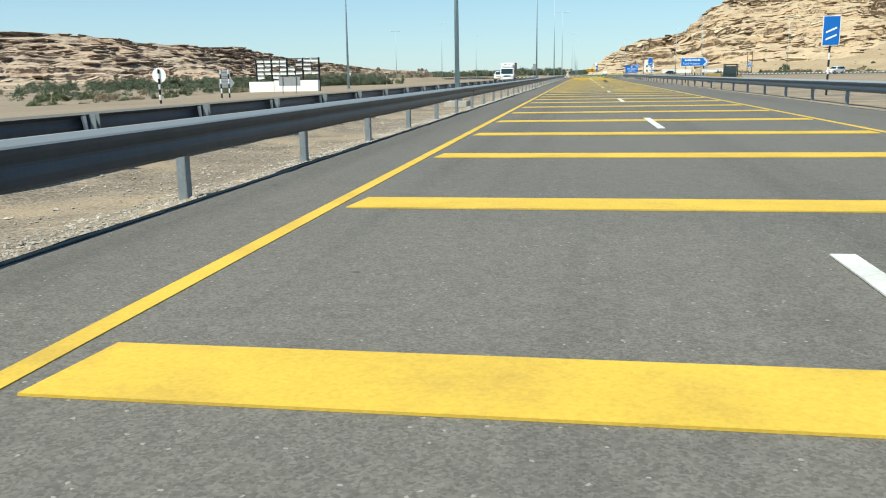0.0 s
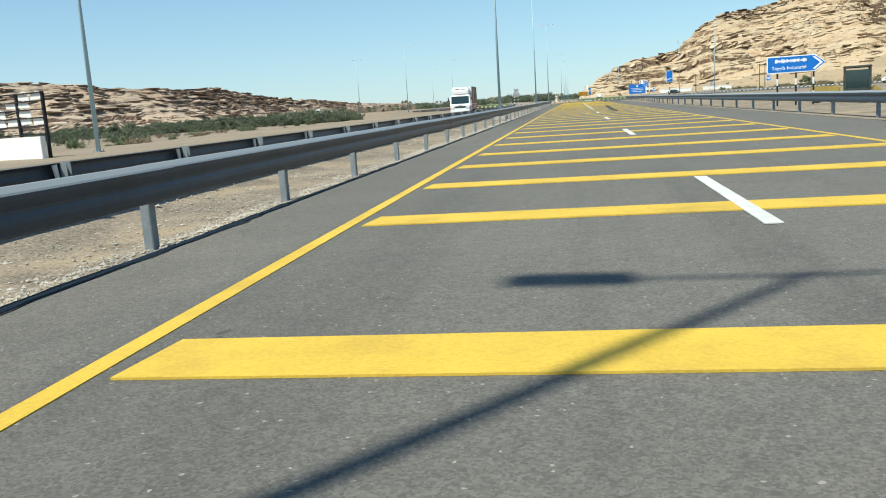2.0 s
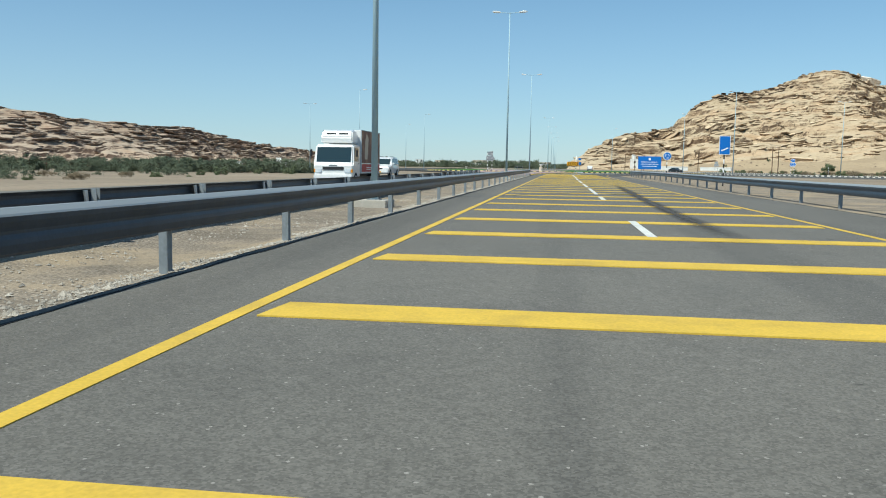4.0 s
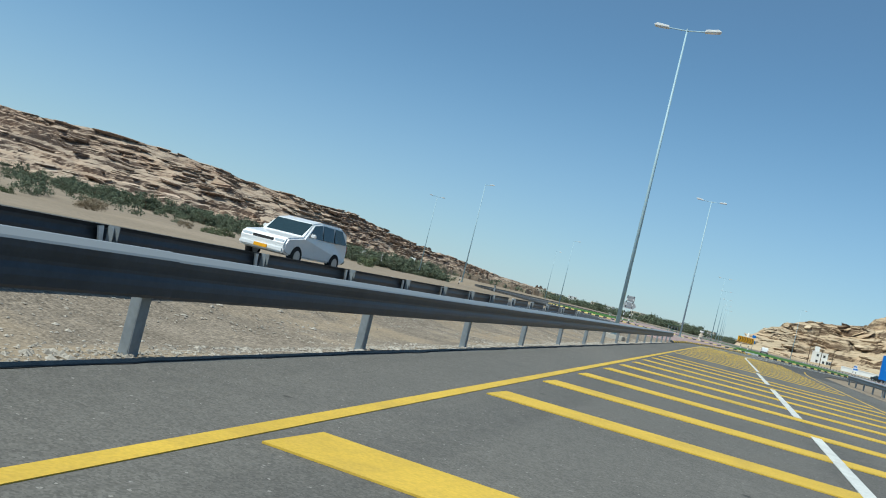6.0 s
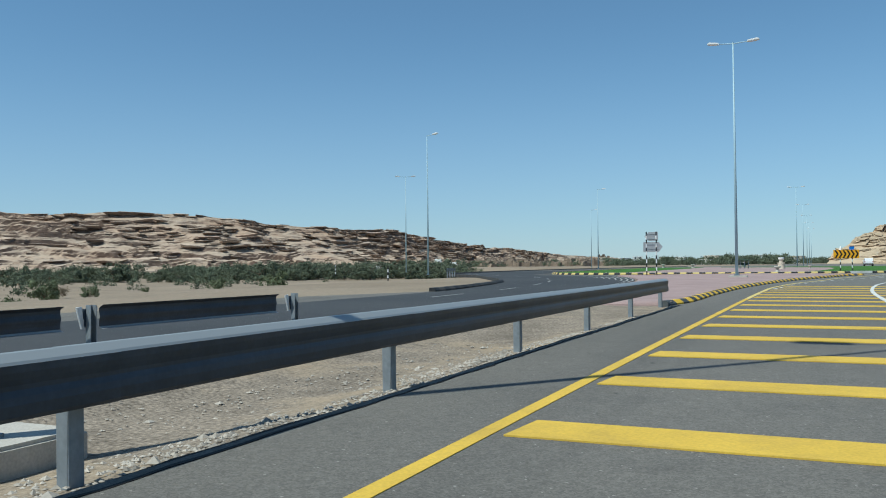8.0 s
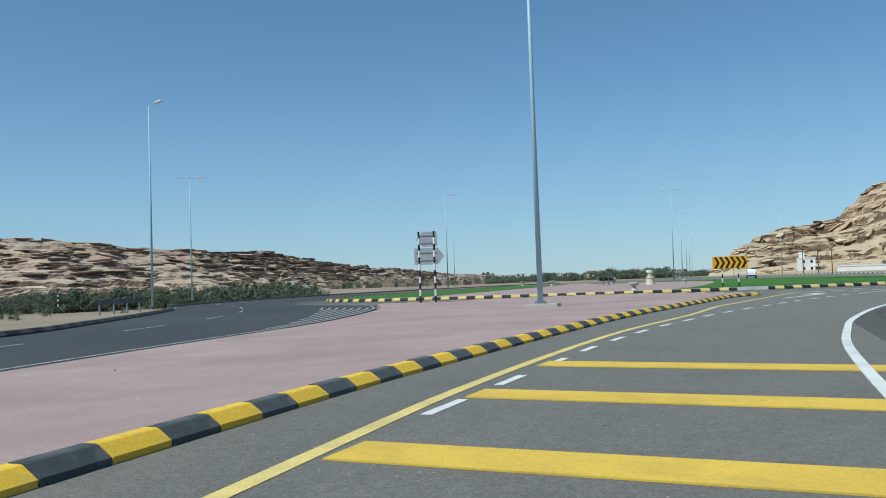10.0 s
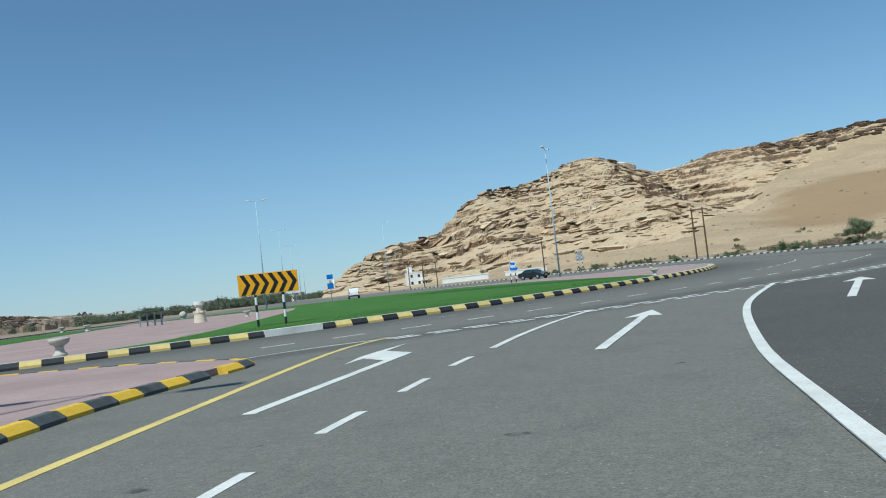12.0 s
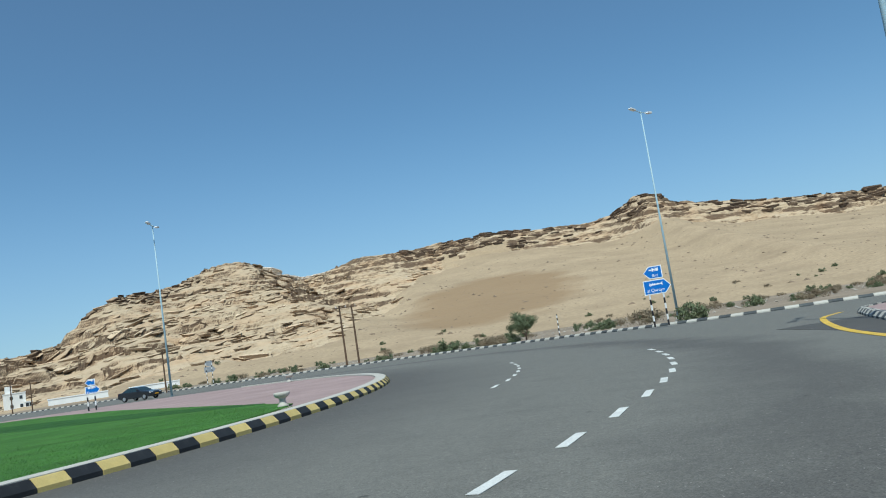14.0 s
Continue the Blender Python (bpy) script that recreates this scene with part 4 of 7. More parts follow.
def rock_blocks(name, label, grid, picks, size, mat, seed, thick=(0.12, 0.26), stray=0.25):
    """Angular broken ledges of bedrock, joined: flat slabs that follow the bedding and stick out of the slope."""
    rng = np.random.RandomState(seed)
    v, f = [], []
    for i, j in picks:
        p = grid[i, j]
        d = grid[min(i + 1, len(grid) - 1), j] - grid[max(i - 1, 0), j]
        h = math.atan2(d[1], d[0]) + rng.normal(0, stray)
        tilt = math.atan2(d[2], math.hypot(d[0], d[1])) * 0.6
        big = rng.uniform(size[0], size[1]) * (1 if rng.rand() < 0.8 else 1.5)
        a, b, c = big, big * rng.uniform(0.35, 0.7), big * rng.uniform(*thick)
        n = rng.randint(6, 9)
        ang = np.sort(rng.uniform(0, 2 * math.pi, n) * 0.3 + np.arange(n) * 2 * math.pi / n)
        rad = rng.uniform(0.75, 1.1, n) / np.maximum(np.abs(np.cos(ang)), np.abs(np.sin(ang))) ** 0.7
        o = len(v)
        lean = rng.normal(0, 0.08)
        for z, k in ((-0.55, 0.85), (0.30, 1.0), (0.45, 0.86)):
            for q in range(n):
                x, y = a / 2 * k * rad[q] * math.cos(ang[q]), b / 2 * k * rad[q] * math.sin(ang[q])
                v.append((p[0] + x * math.cos(h) - y * math.sin(h), p[1] + x * math.sin(h) + y * math.cos(h),
                          p[2] + c * z + x * math.tan(tilt) + y * lean + rng.normal(0, 0.05) * c))
        for r in (0, n):
            f += [(o + r + q, o + r + (q + 1) % n, o + r + n + (q + 1) % n, o + r + n + q) for q in range(n)]
        f.append(tuple(o + 2 * n + q for q in range(n)))
    return tagged(new(name, mesh_of(name, v, f, mat)), label, "rock", kind="stuff")


def ledge_picks(grid, count, lo, hi, seed, steep=0.72, keep=None):
    """Places on the steep risers of the beds, in clumps, between two shares of the way up."""
    rng = np.random.RandomState(seed)
    nu, nv = grid.shape[:2]
    rise = np.zeros((nu, nv))
    rise[:, 1:] = np.diff(grid[..., 2], axis=1) / (np.linalg.norm(np.diff(grid[..., :2], axis=1), axis=2) + 1e-6)
    ok = rise > np.quantile(rise[:, int(lo * nv):int(hi * nv)], steep)
    ok &= (np.arange(nv)[None, :] >= lo * nv) & (np.arange(nv)[None, :] < hi * nv)
    ok &= lattice(grid[..., 0] * 0.02, grid[..., 1] * 0.02, 4.0) > rng.uniform(-0.9, 0.35, (nu, nv))
    if keep is not None:
        ok &= keep
    at = np.argwhere(ok)
    return at[rng.choice(len(at), min(count, len(at)), replace=False)]


_brg = np.degrees(np.arctan2(HILL_R[..., 0] - 14.6, HILL_R[..., 1] - 244.5))
rock_blocks("rock_ledges", "broken brown limestone ledges along the hill's crest", HILL_R, ledge_picks(HILL_R, 720, 0.90, 1.0, 5, 0.30, _brg > 30), (4.0, 13.0), CREST_ROCK, 6, (0.12, 0.32))
rock_blocks("rock_ledges", "dark weathered limestone on the hill's shoulder", HILL_R, ledge_picks(HILL_R, 110, 0.86, 1.0, 15, 0.5, (_brg <= 17) & (_brg > 6)), (3.0, 9.0), CREST_ROCK, 16, (0.12, 0.26))
_rim = np.argwhere((_brg > 20.2) & (_brg < 24.4) & (np.arange(HILL_R.shape[1])[None, :] >= HILL_R.shape[1] - 5))
rock_blocks("rock_ledges", "bleached limestone along the saddle", HILL_R, _rim[np.random.RandomState(17).choice(len(_rim), min(110, len(_rim)), replace=False)], (6.0, 15.0), PALE_ROCK, 18, (0.15, 0.28), 0.12)
rock_blocks("rock_ledges", "weathered tan limestone ledges across the rocky slope", HILL_R, ledge_picks(HILL_R, 760, 0.14, 0.97, 7, 0.78, (_brg < 36) & (BARE_R > 0.6)), (2.5, 12.0), SLOPE_ROCK, 8, (0.06, 0.15))
_brg = np.degrees(np.arctan2(HILL_L[..., 0], HILL_L[..., 1] - 120))
rock_blocks("rock_ledges", "broken brown rock ledges across the long ridge", HILL_L, ledge_picks(HILL_L, 1350, 0.12, 1.0, 9, 0.66, (_brg > -80) & (_brg < -16)), (4.0, 15.0), RIDGE_ROCK, 10, (0.04, 0.11), 0.10)

# ---- islands and kerbs ----
def set_back(outline, k):
    """The outline drawn in by k metres."""
    p = np.array(outline, float)
    d = np.roll(p, -1, 0) - np.roll(p, 1, 0)
    d /= np.linalg.norm(d, axis=1)[:, None] + 1e-9
    area = 0.5 * np.sum(p[:, 0] * np.roll(p[:, 1], -1) - np.roll(p[:, 0], -1) * p[:, 1])
    s = 1.0 if area > 0 else -1.0
    return [(float(x - s * k * b), float(y + s * k * a)) for (x, y), (a, b) in zip(p, d)]


def stone_mesh(name, length, mat, wide=0.28, high=0.17, lean=0.11):
    """A kerbstone with a sloping face and softened edges; x runs along the kerb, y away from the road."""
    c = 0.025
    prof = [(0, -0.10), (0, high * 0.35), (lean, high - c * 0.3), (lean + c, high), (wide, high), (wide, -0.10)]
    L = length / 2 - 0.006
    v = [(x, y, z) for x in (-L, L) for y, z in prof]
    n = len(prof)
    f = [tuple(range(n))[::-1], tuple(range(n, 2 * n))] + [(i, (i + 1) % n, n + (i + 1) % n, n + i) for i in range(n)]
    me = mesh_of(name, v, f, mat)
    bm = bmesh.new()
    bm.from_mesh(me)
    bmesh.ops.recalc_face_normals(bm, faces=bm.faces)
    bm.to_mesh(me)
    bm.free()
    return me


def kerb(label, line, length, mats, side, wide=0.28, high=0.17, name="kerb", limit=300, near=None):
    """A kerb of separate stones along a line; side +1 puts the stones to the right of its direction. Far stones are joined."""
    line = np.asarray(line, float)
    s = np.concatenate([[0], np.cumsum(np.linalg.norm(np.diff(line, axis=0), axis=1))])
    n = int(s[-1] / length)
    top = thing(name, label, "kerb", kind="structure")
    ms = [stone_mesh("kerbstone", length, m, wide, high) for m in mats]
    rng = random.Random(n)
    rest_v, rest_f = [[] for _ in mats], [[] for _ in mats]
    places = []
    for k in range(n):
        q = (k + 0.5) * length
        x, y = np.interp(q, s, line[:, 0]), np.interp(q, s, line[:, 1])
        x2, y2 = np.interp(q + 0.05, s, line[:, 0]), np.interp(q + 0.05, s, line[:, 1])
        places.append((k, x, y, math.atan2(y2 - y, x2 - x)))
    if near and n > limit:
        places.sort(key=lambda p: math.hypot(p[1] - near[0], p[2] - near[1]))
    for i, (k, x, y, a) in enumerate(places):
        m = Matrix.Translation((x, y, rng.uniform(-0.006, 0.006))) @ Matrix.Rotation(a + rng.uniform(-0.008, 0.008), 4, "Z") @ Matrix.Diagonal((1, -side, 1, 1))
        j = k % len(mats)
        if i < limit:
            ob = new("kerbstone", ms[j])
            ob.parent, ob.matrix_basis = top, m
        else:
            o = len(rest_v[j])
            rest_v[j] += [tuple(m @ v.co) for v in ms[j].vertices]
            rest_f[j] += [tuple(o + w for w in p.vertices) for p in ms[j].polygons]
    for j, m in enumerate(mats):
        if rest_v[j]:
            ob = tagged(new("kerb_run", mesh_of("kerb_run", rest_v[j], rest_f[j], m)), kind="stuff")
            ob.parent = top
    return top


SPLIT_R = smooth_line([(-3.72, 185.5), (-3.42, 188), (-3.40, 193), (-3.22, 199), (-3.02, 203), (-2.65, 207), (-2.1, 212), (-1.45, 217), (-0.55, 221.9), (0.38, 226.5), (1.29, 231.2),
                       (1.85, 233.7), (2.95, 236.6)], 0.5)
SPLIT_T = smooth_line([(2.95, 236.6), (3.25, 237.6), (2.9, 238.6), (1.2, 240.4), (-0.9, 242.0), (-3.2, 243.2), (-6.5, 243.2), (-9.5, 241.5), (-13, 239.0), (-16.6, 236.2)], 0.5)
SPLIT_L = smooth_line([(-16.6, 236.2), (-14.3, 230.8), (-12.0, 222), (-10.95, 216), (-10.35, 209), (-9.75, 203), (-9.25, 198), (-8.95, 193), (-8.6, 186.5)], 0.5)
_o = set_back([tuple(p) for p in SPLIT_R] + [tuple(p) for p in SPLIT_T[1:]] + [tuple(p) for p in SPLIT_L[1:]], 0.2)


def splitter(outline):
    """The island's paving: raised along the kerb, level with the exit road at its other edge."""
    p = np.array(outline)
    v, f, n = [], [], 8
    ys = np.linspace(p[:, 1].min() + 0.02, p[:, 1].max() - 0.02, 120)
    for y in ys:
        xs = []
        for (x0, y0), (x1, y1) in zip(p, np.roll(p, -1, 0)):
            if (y0 - y) * (y1 - y) < 0:
                xs.append(x0 + (x1 - x0) * (y - y0) / (y1 - y0))
        lo, hi = min(xs), max(xs)
        low = 0.012 + 0.108 * min(1, max(0, (y - 232.5) / 4))
        v += [(lo, y, -0.1)] + [(lo + (hi - lo) * k / n, y, low + (0.12 - low) * (k / n) ** 0.7) for k in range(n + 1)] + [(hi, y, -0.1)]
    m = n + 3
    for i in range(len(ys) - 1):
        f += [(i * m + k, i * m + k + 1, i * m + m + k + 1, i * m + m + k) for k in range(m - 1)]
    return tagged(new("splitter_island", mesh_of("splitter_island", v, f, PINK_PAVING)), "pink paved splitter island between the carriageways", "traffic island", kind="structure")


splitter(_o)
slab("exit_road", [tuple(p) for p in SPLIT_L[::4][::-1]] + [(-20, 240), (-26.5, 246), (-30, 254), (-31.5, 270), (-32, 296), (-46.6, 296), (-45.6, 278), (-44, 268), (-41.5, 258.2), (-38.3, 249.7), (-33, 241.7), (-28, 233.6), (-22, 221.2), (-19, 214.2), (-16.7, 204.1), (-15.5, 197.5), (-15.3, 150), (-9.0, 150), (-9.6, 168), (-9.2, 178)],
     0.002, 0.02, ASPHALT_NEW, "dark smooth asphalt of the exit road", "road")
kerb("yellow and black painted kerbstones round the pink splitter island", SPLIT_R, 0.6165, (KERB_BLACK, KERB_YELLOW), -1, 0.24, 0.135)
kerb("yellow and black painted kerbstones at the island's tip", SPLIT_T, 0.64, (KERB_YELLOW, KERB_BLACK), -1, 0.24, 0.135)
ribbon("edge_line", SPLIT_L + np.array([-0.14, 0]), 0.09, WHITE_WORN, 0.010, 0.006, markings)
_g = smooth_line([(-12.9, 188), (-13.4, 198), (-14.8, 208), (-17.6, 220), (-22.3, 232), (-30, 244.5), (-40, 257)], 0.25)
for _k in range(9):
    ribbon("lane_dash", _g[8 + 34 * _k:8 + 34 * _k + 14], 0.10, WHITE_WORN, 0.009, 0.006, markings)
for _k in range(7):
    _g = SPLIT_L[(SPLIT_L[:, 1] > 215.0 + 2.7 * _k) & (SPLIT_L[:, 1] < 233.2 + 0.35 * _k)] + np.array([-0.50 - 0.42 * _k, 0])
    ribbon("gore_stripe", _g, 0.10, WHITE_WORN, 0.009, 0.006, markings)

# the round central island
WEST_EDGE = smooth_line([(-32, 339), (-31.6, 325), (-31, 306), (-30.3, 285), (-29.6, 266), (-28.6, 257), (-26.6, 251.6), (-23.8, 248.9), (-20.32, 247.48)], 0.5)
_ring = [(x + 0.2, y + 0.1) for x, y in WEST_EDGE[:-1]] + [tuple(p) for p in arc(*RC, R_ISLAND - 0.2, -98, 111, 1.2)]
slab("central_island", _ring, 0.14, 0.3, PINK_PAVING, "pink paved round central island", "traffic island")


def lawn(outline, label):
    o = slab("lawn", outline, 0.165, 0.1, GRASS, label, "lawn")
    return o


lawn([tuple(p) for p in smooth_line([(-3.7, 248.25), (0.2, 249.25), (4.6, 250.6), (12.6, 255.4), (18.2, 260.0), (22.0, 264.2), (22.8, 268), (23.5, 287), (23.4, 300), (20, 322), (8, 338),
     (-8, 343), (-16, 341), (-17.5, 334), (-13, 330), (-6, 325), (0.6, 314), (1.9, 301), (1.35, 279.6), (-0.5, 256.4), (-2.6, 250.5)], 1.0)],
     "bright green mown lawn on the central island")
lawn([tuple(p) for p in smooth_line([(-19.0, 248.0), (-19.3, 262), (-19.6, 285), (-20.2, 310), (-21.5, 338), (-26, 339.5), (-31, 336), (-31, 325), (-30.5, 306), (-29.8, 285), (-29.1, 266), (-28.1, 257.4), (-26.1, 252.2), (-23.5, 249.5)], 1.0)],
     "green mown strip of lawn along the island's end")
slab("lawn_strip", [tuple(p) for p in smooth_line([(22.75, 267.6), (21.9, 270.6), (20.7, 274.6), (17.2, 286), (11.5, 303)], 1.0)] + [tuple(p) for p in smooth_line([(15.5, 307), (19.4, 296), (21.6, 283), (22.65, 274), (22.95, 268.4)], 1.0)],
     0.169, 0.02, GRASS_DARK, "darker green strip of grass across the lawn", "lawn")
_near = np.concatenate([WEST_EDGE[:-1], arc(*RC, R_ISLAND, -98, 10, 0.5)])
_run = np.concatenate([[0], np.cumsum(np.linalg.norm(np.diff(_near, axis=0), axis=1))])
_skip = (_run[len(WEST_EDGE) - 1] - 0.02) % 1.2      # the stones' colours keep step along the near side
_near = np.concatenate([[[np.interp(_skip, _run, _near[:, 0]), np.interp(_skip, _run, _near[:, 1])]], _near[_run > _skip + 0.05]])
kerb("faded cream-yellow and black painted kerbstones round the central island", _near, 0.60, (KERB_INK, KERB_CREAM), -1, 0.3, 0.2, near=(10, 255))
ribbon("kerb_backing", arc(*RC, R_ISLAND - 0.34, -98, 10, 0.8), 0.40, KERB_PALE, 0.209, 0.12, None, "pale mortar strip behind the kerbstones")["category"] = "kerb"
tagged(ribbon("kerb_patch", arc(*RC, R_ISLAND - 0.13, -70.75, -68.45, 0.2), 0.40, WHITE_PAINT, 0.214, 0.24), "bare pale concrete patch over the kerbstones", "kerb", kind="structure")

# the far kerbs
FAR = smooth_line([(100, 237.8), (66, 264.5), (60.5, 271), (56.5, 277), (56, 284), (58, 292), (60, 307), (60, 330), (55, 355), (44, 390), (24, 430)], 0.6)
kerb("cream and black painted kerbstones along the outer edge", FAR, 0.8, (KERB_PALE, KERB_BLACK), 1, 0.3, 0.18, near=(58, 285))
slab("footway", [(56.9, 277), (56.4, 284), (58.4, 292), (60.4, 307), (62.6, 307), (60.6, 292), (58.6, 284.5), (58.8, 278), (62.4, 272), (68, 266), (66.6, 264.9), (61, 271)], 0.12, 0.2, PINK_PAVING,
     "pink paved strip behind the outer kerb", "pavement")
LEFT_FAR = smooth_line([(-15.6, 196), (-16.7, 204), (-19, 214), (-22, 221), (-28, 233.3), (-31.5, 239.5), (-36, 245.6), (-38.4, 249.6), (-41.6, 258), (-44.1, 268), (-45.6, 278), (-46.6, 290), (-47, 310), (-45.5, 345), (-33.5, 405)], 0.6)
kerb("black kerbstones and pale ones darkened as shaded beside the exit road", LEFT_FAR, 0.8, (KERB_INK, KERB_GREY), -1, 0.3, 0.16)

# the splitter island of the side arm
_e = smooth_line([(27.6, 247.2), (27.9, 249.4), (30.0, 251.4), (34.3, 255.3), (39.5, 259.2), (42.5, 260.9), (46.5, 260.6), (56, 254.5), (80, 236.5), (78, 234), (52, 250), (38, 251), (30, 247), (27.6, 247.2)], 0.5)
slab("side_island", set_back([tuple(p) for p in _e[:-1]], 0.2), 0.13, 0.2, PINK_PAVING, "pink paved splitter island of the side road", "traffic island")
kerb("black and pale kerbstones round the side road's island", _e, 0.5, (KERB_BLACK, KERB_PALE), 1, 0.28, 0.18)
ribbon("edge_line", smooth_line([(20.8, 243.0), (22.3, 245.0), (25.1, 248.3), (28.9, 252.0), (32.4, 255.25), (35.7, 257.85), (38.8, 260.1), (41.0, 261.5), (43.4, 262.4)], 0.5), 0.2, YELLOW_PAINT, 0.006, 0.006, markings)

# ---- guard rails ----
W_BEAM = [(0.0, 0.0), (0.06, 0.006), (0.078, 0.03), (0.080, 0.09), (0.074, 0.13), (0.064, 0.165), (0.064, 0.19), (0.073, 0.22), (0.080, 0.255), (0.079, 0.296), (0.066, 0.312), (0.0, 0.352), (-0.03, 0.354)]


def beam_mesh(name, length, z0):
    """A folded steel beam; x is towards traffic, y along it, z up from z0."""
    n = len(W_BEAM)
    v, f = [], []
    for y in (-length / 2 - 0.12, length / 2 + 0.12):
        v += [(x + (0.004 if y > 0 else 0), y, z0 + z) for x, z in W_BEAM]
        v += [(x - 0.006 + (0.004 if y > 0 else 0), y, z0 + z) for x, z in W_BEAM]
    for i in range(n - 1):
        f.append((i, i + 1, 2 * n + i + 1, 2 * n + i))
        f.append((n + i + 1, n + i, 3 * n + i, 3 * n + i + 1))
    f += [(0, 2 * n, 3 * n, n), (n - 1, 2 * n - 1, 4 * n - 1, 3 * n - 1)]
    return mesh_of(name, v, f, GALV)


def guard_rail(label, line, spacing, double=False, face=1, z0=0.385, stations=None):
    """Posts with spacer blocks and lapped beams along a line."""
    top = thing("guard_rail", label, "guard rail")
    line = np.asarray(line, float)
    s = np.concatenate([[0], np.cumsum(np.linalg.norm(np.diff(line, axis=0), axis=1))])
    stations = stations or [k * spacing for k in range(int(s[-1] / spacing) + 1)]
    n = len(stations) - 1
    beam = beam_mesh("beam", spacing, z0)
    bm = box(0.010, 0.11, 1.1, (-0.065, 0, 0.10))
    box(0.09, 0.010, 1.1, (-0.11, 0.05, 0.10), into=bm)
    box(0.09, 0.010, 1.1, (-0.11, -0.05, 0.10), into=bm)
    post_me = bpy.data.meshes.new("post"); bm.to_mesh(post_me); bm.free(); post_me.materials.append(GALV_POST)
    bm = box(0.07, 0.13, 0.26, (-0.03, 0, z0 + 0.18), 0.008)
    tube(0.018, 0.018, 0.02, (0.016, 0, z0 + 0.178), 8, Matrix.Rotation(radians(90), 4, "Y"), bm)
    block_me = bpy.data.meshes.new("spacer"); bm.to_mesh(block_me); bm.free(); block_me.materials.append(GALV)
    if double:
        bm = bmesh.new()
        for s_ in (-1, 1):
            prism([(s_ * 0.05, z0 + 0.02), (s_ * 0.10, z0 + 0.02), (s_ * 0.19, z0 + 0.33), (s_ * 0.10, z0 + 0.34)], 0.03, "x", (-0.02, 0, 0), into=bm)
        brk = bpy.data.meshes.new("bracket"); bm.to_mesh(brk); bm.free(); brk.materials.append(LAMP_HEAD)
    rng = random.Random(n)
    for k in range(n + 1):
        q = stations[k]
        x, y = np.interp(q, s, line[:, 0]), np.interp(q, s, line[:, 1])
        x2, y2 = np.interp(q + 0.1, s, line[:, 0]), np.interp(q + 0.1, s, line[:, 1])
        if q + 0.1 > s[-1]:
            x2, y2 = 2 * x - np.interp(q - 0.1, s, line[:, 0]), 2 * y - np.interp(q - 0.1, s, line[:, 1])
        a = math.atan2(-(x2 - x), y2 - y)
        m = Matrix.Translation((x, y, 0)) @ Matrix.Rotation(a, 4, "Z") @ Matrix.Diagonal((face, 1, 1, 1))
        for nm, me in (("post", post_me), ("spacer", block_me)) + ((("bracket", brk),) if double else ()):
            ob = new(nm, me)
            ob.parent, ob.matrix_basis = top, m @ Matrix.Rotation(rng.uniform(-0.01, 0.01), 4, "X")
        if k < n:
            qm = 0.5 * (q + stations[k + 1])
            xm, ym = np.interp(qm, s, line[:, 0]), np.interp(qm, s, line[:, 1])
            ob = new("beam", beam)
            ob.parent = top
            ob.matrix_basis = Matrix.Translation((xm, ym, rng.uniform(-0.004, 0.004))) @ Matrix.Rotation(a, 4, "Z") @ Matrix.Diagonal((face, 1, 1, 1))
    return top


_posts = [float(v) for v in np.interp(range(54), (0, 6, 9, 17, 20, 31, 33, 36, 37, 43, 46, 53), (-22.0, 1.13, 12.45, 43.16, 54.5, 97.4, 105.5, 117.28, 121.4, 146.2, 157.9, 185.2))]
_posts2 = [float(v) for v in np.interp(range(51), (0, 7, 10, 18, 21, 35, 38, 45, 50), (-22.0, 4.75, 16.23, 46.8, 58.15, 113.4, 125.05, 151.5, 176.0))]
guard_rail("galvanised steel guard rail along the gravel median", [(-3.83, _posts[0]), (-3.83, _posts[-1] + 0.2)], 4.05, stations=[y - _posts[0] for y in _posts])
for _y in (23.1, 115.2, 62.0):
    part("reflector", tube(0.045, 0.045, 0.02, (-3.752, _y, 0.56), 12, Matrix.Rotation(radians(90), 4, "Y")), TAIL_RED, bpy.data.objects["guard_rail"], "round red reflector")
RAIL2 = smooth_line([(-7.2, _posts2[0]), (-7.2, 60), (-7.2, 118), (-7.5, 135), (-8.35, 148), (-9.0, 156), (-9.6, 168), (-9.4, 179)], 1.0)
guard_rail("galvanised steel guard rail facing the opposite carriageway", RAIL2, 4.05, True, -1, 0.29, stations=[y - _posts2[0] for y in _posts2])
RAIL_R = smooth_line([(8.55, -20), (8.55, 60), (8.6, 118), (8.85, 130), (9.2, 142), (9.5, 155), (9.4, 180), (9.6, 196)], 1.0)
guard_rail("galvanised steel guard rail along the outer shoulder", RAIL_R, 4.3, False, -1)


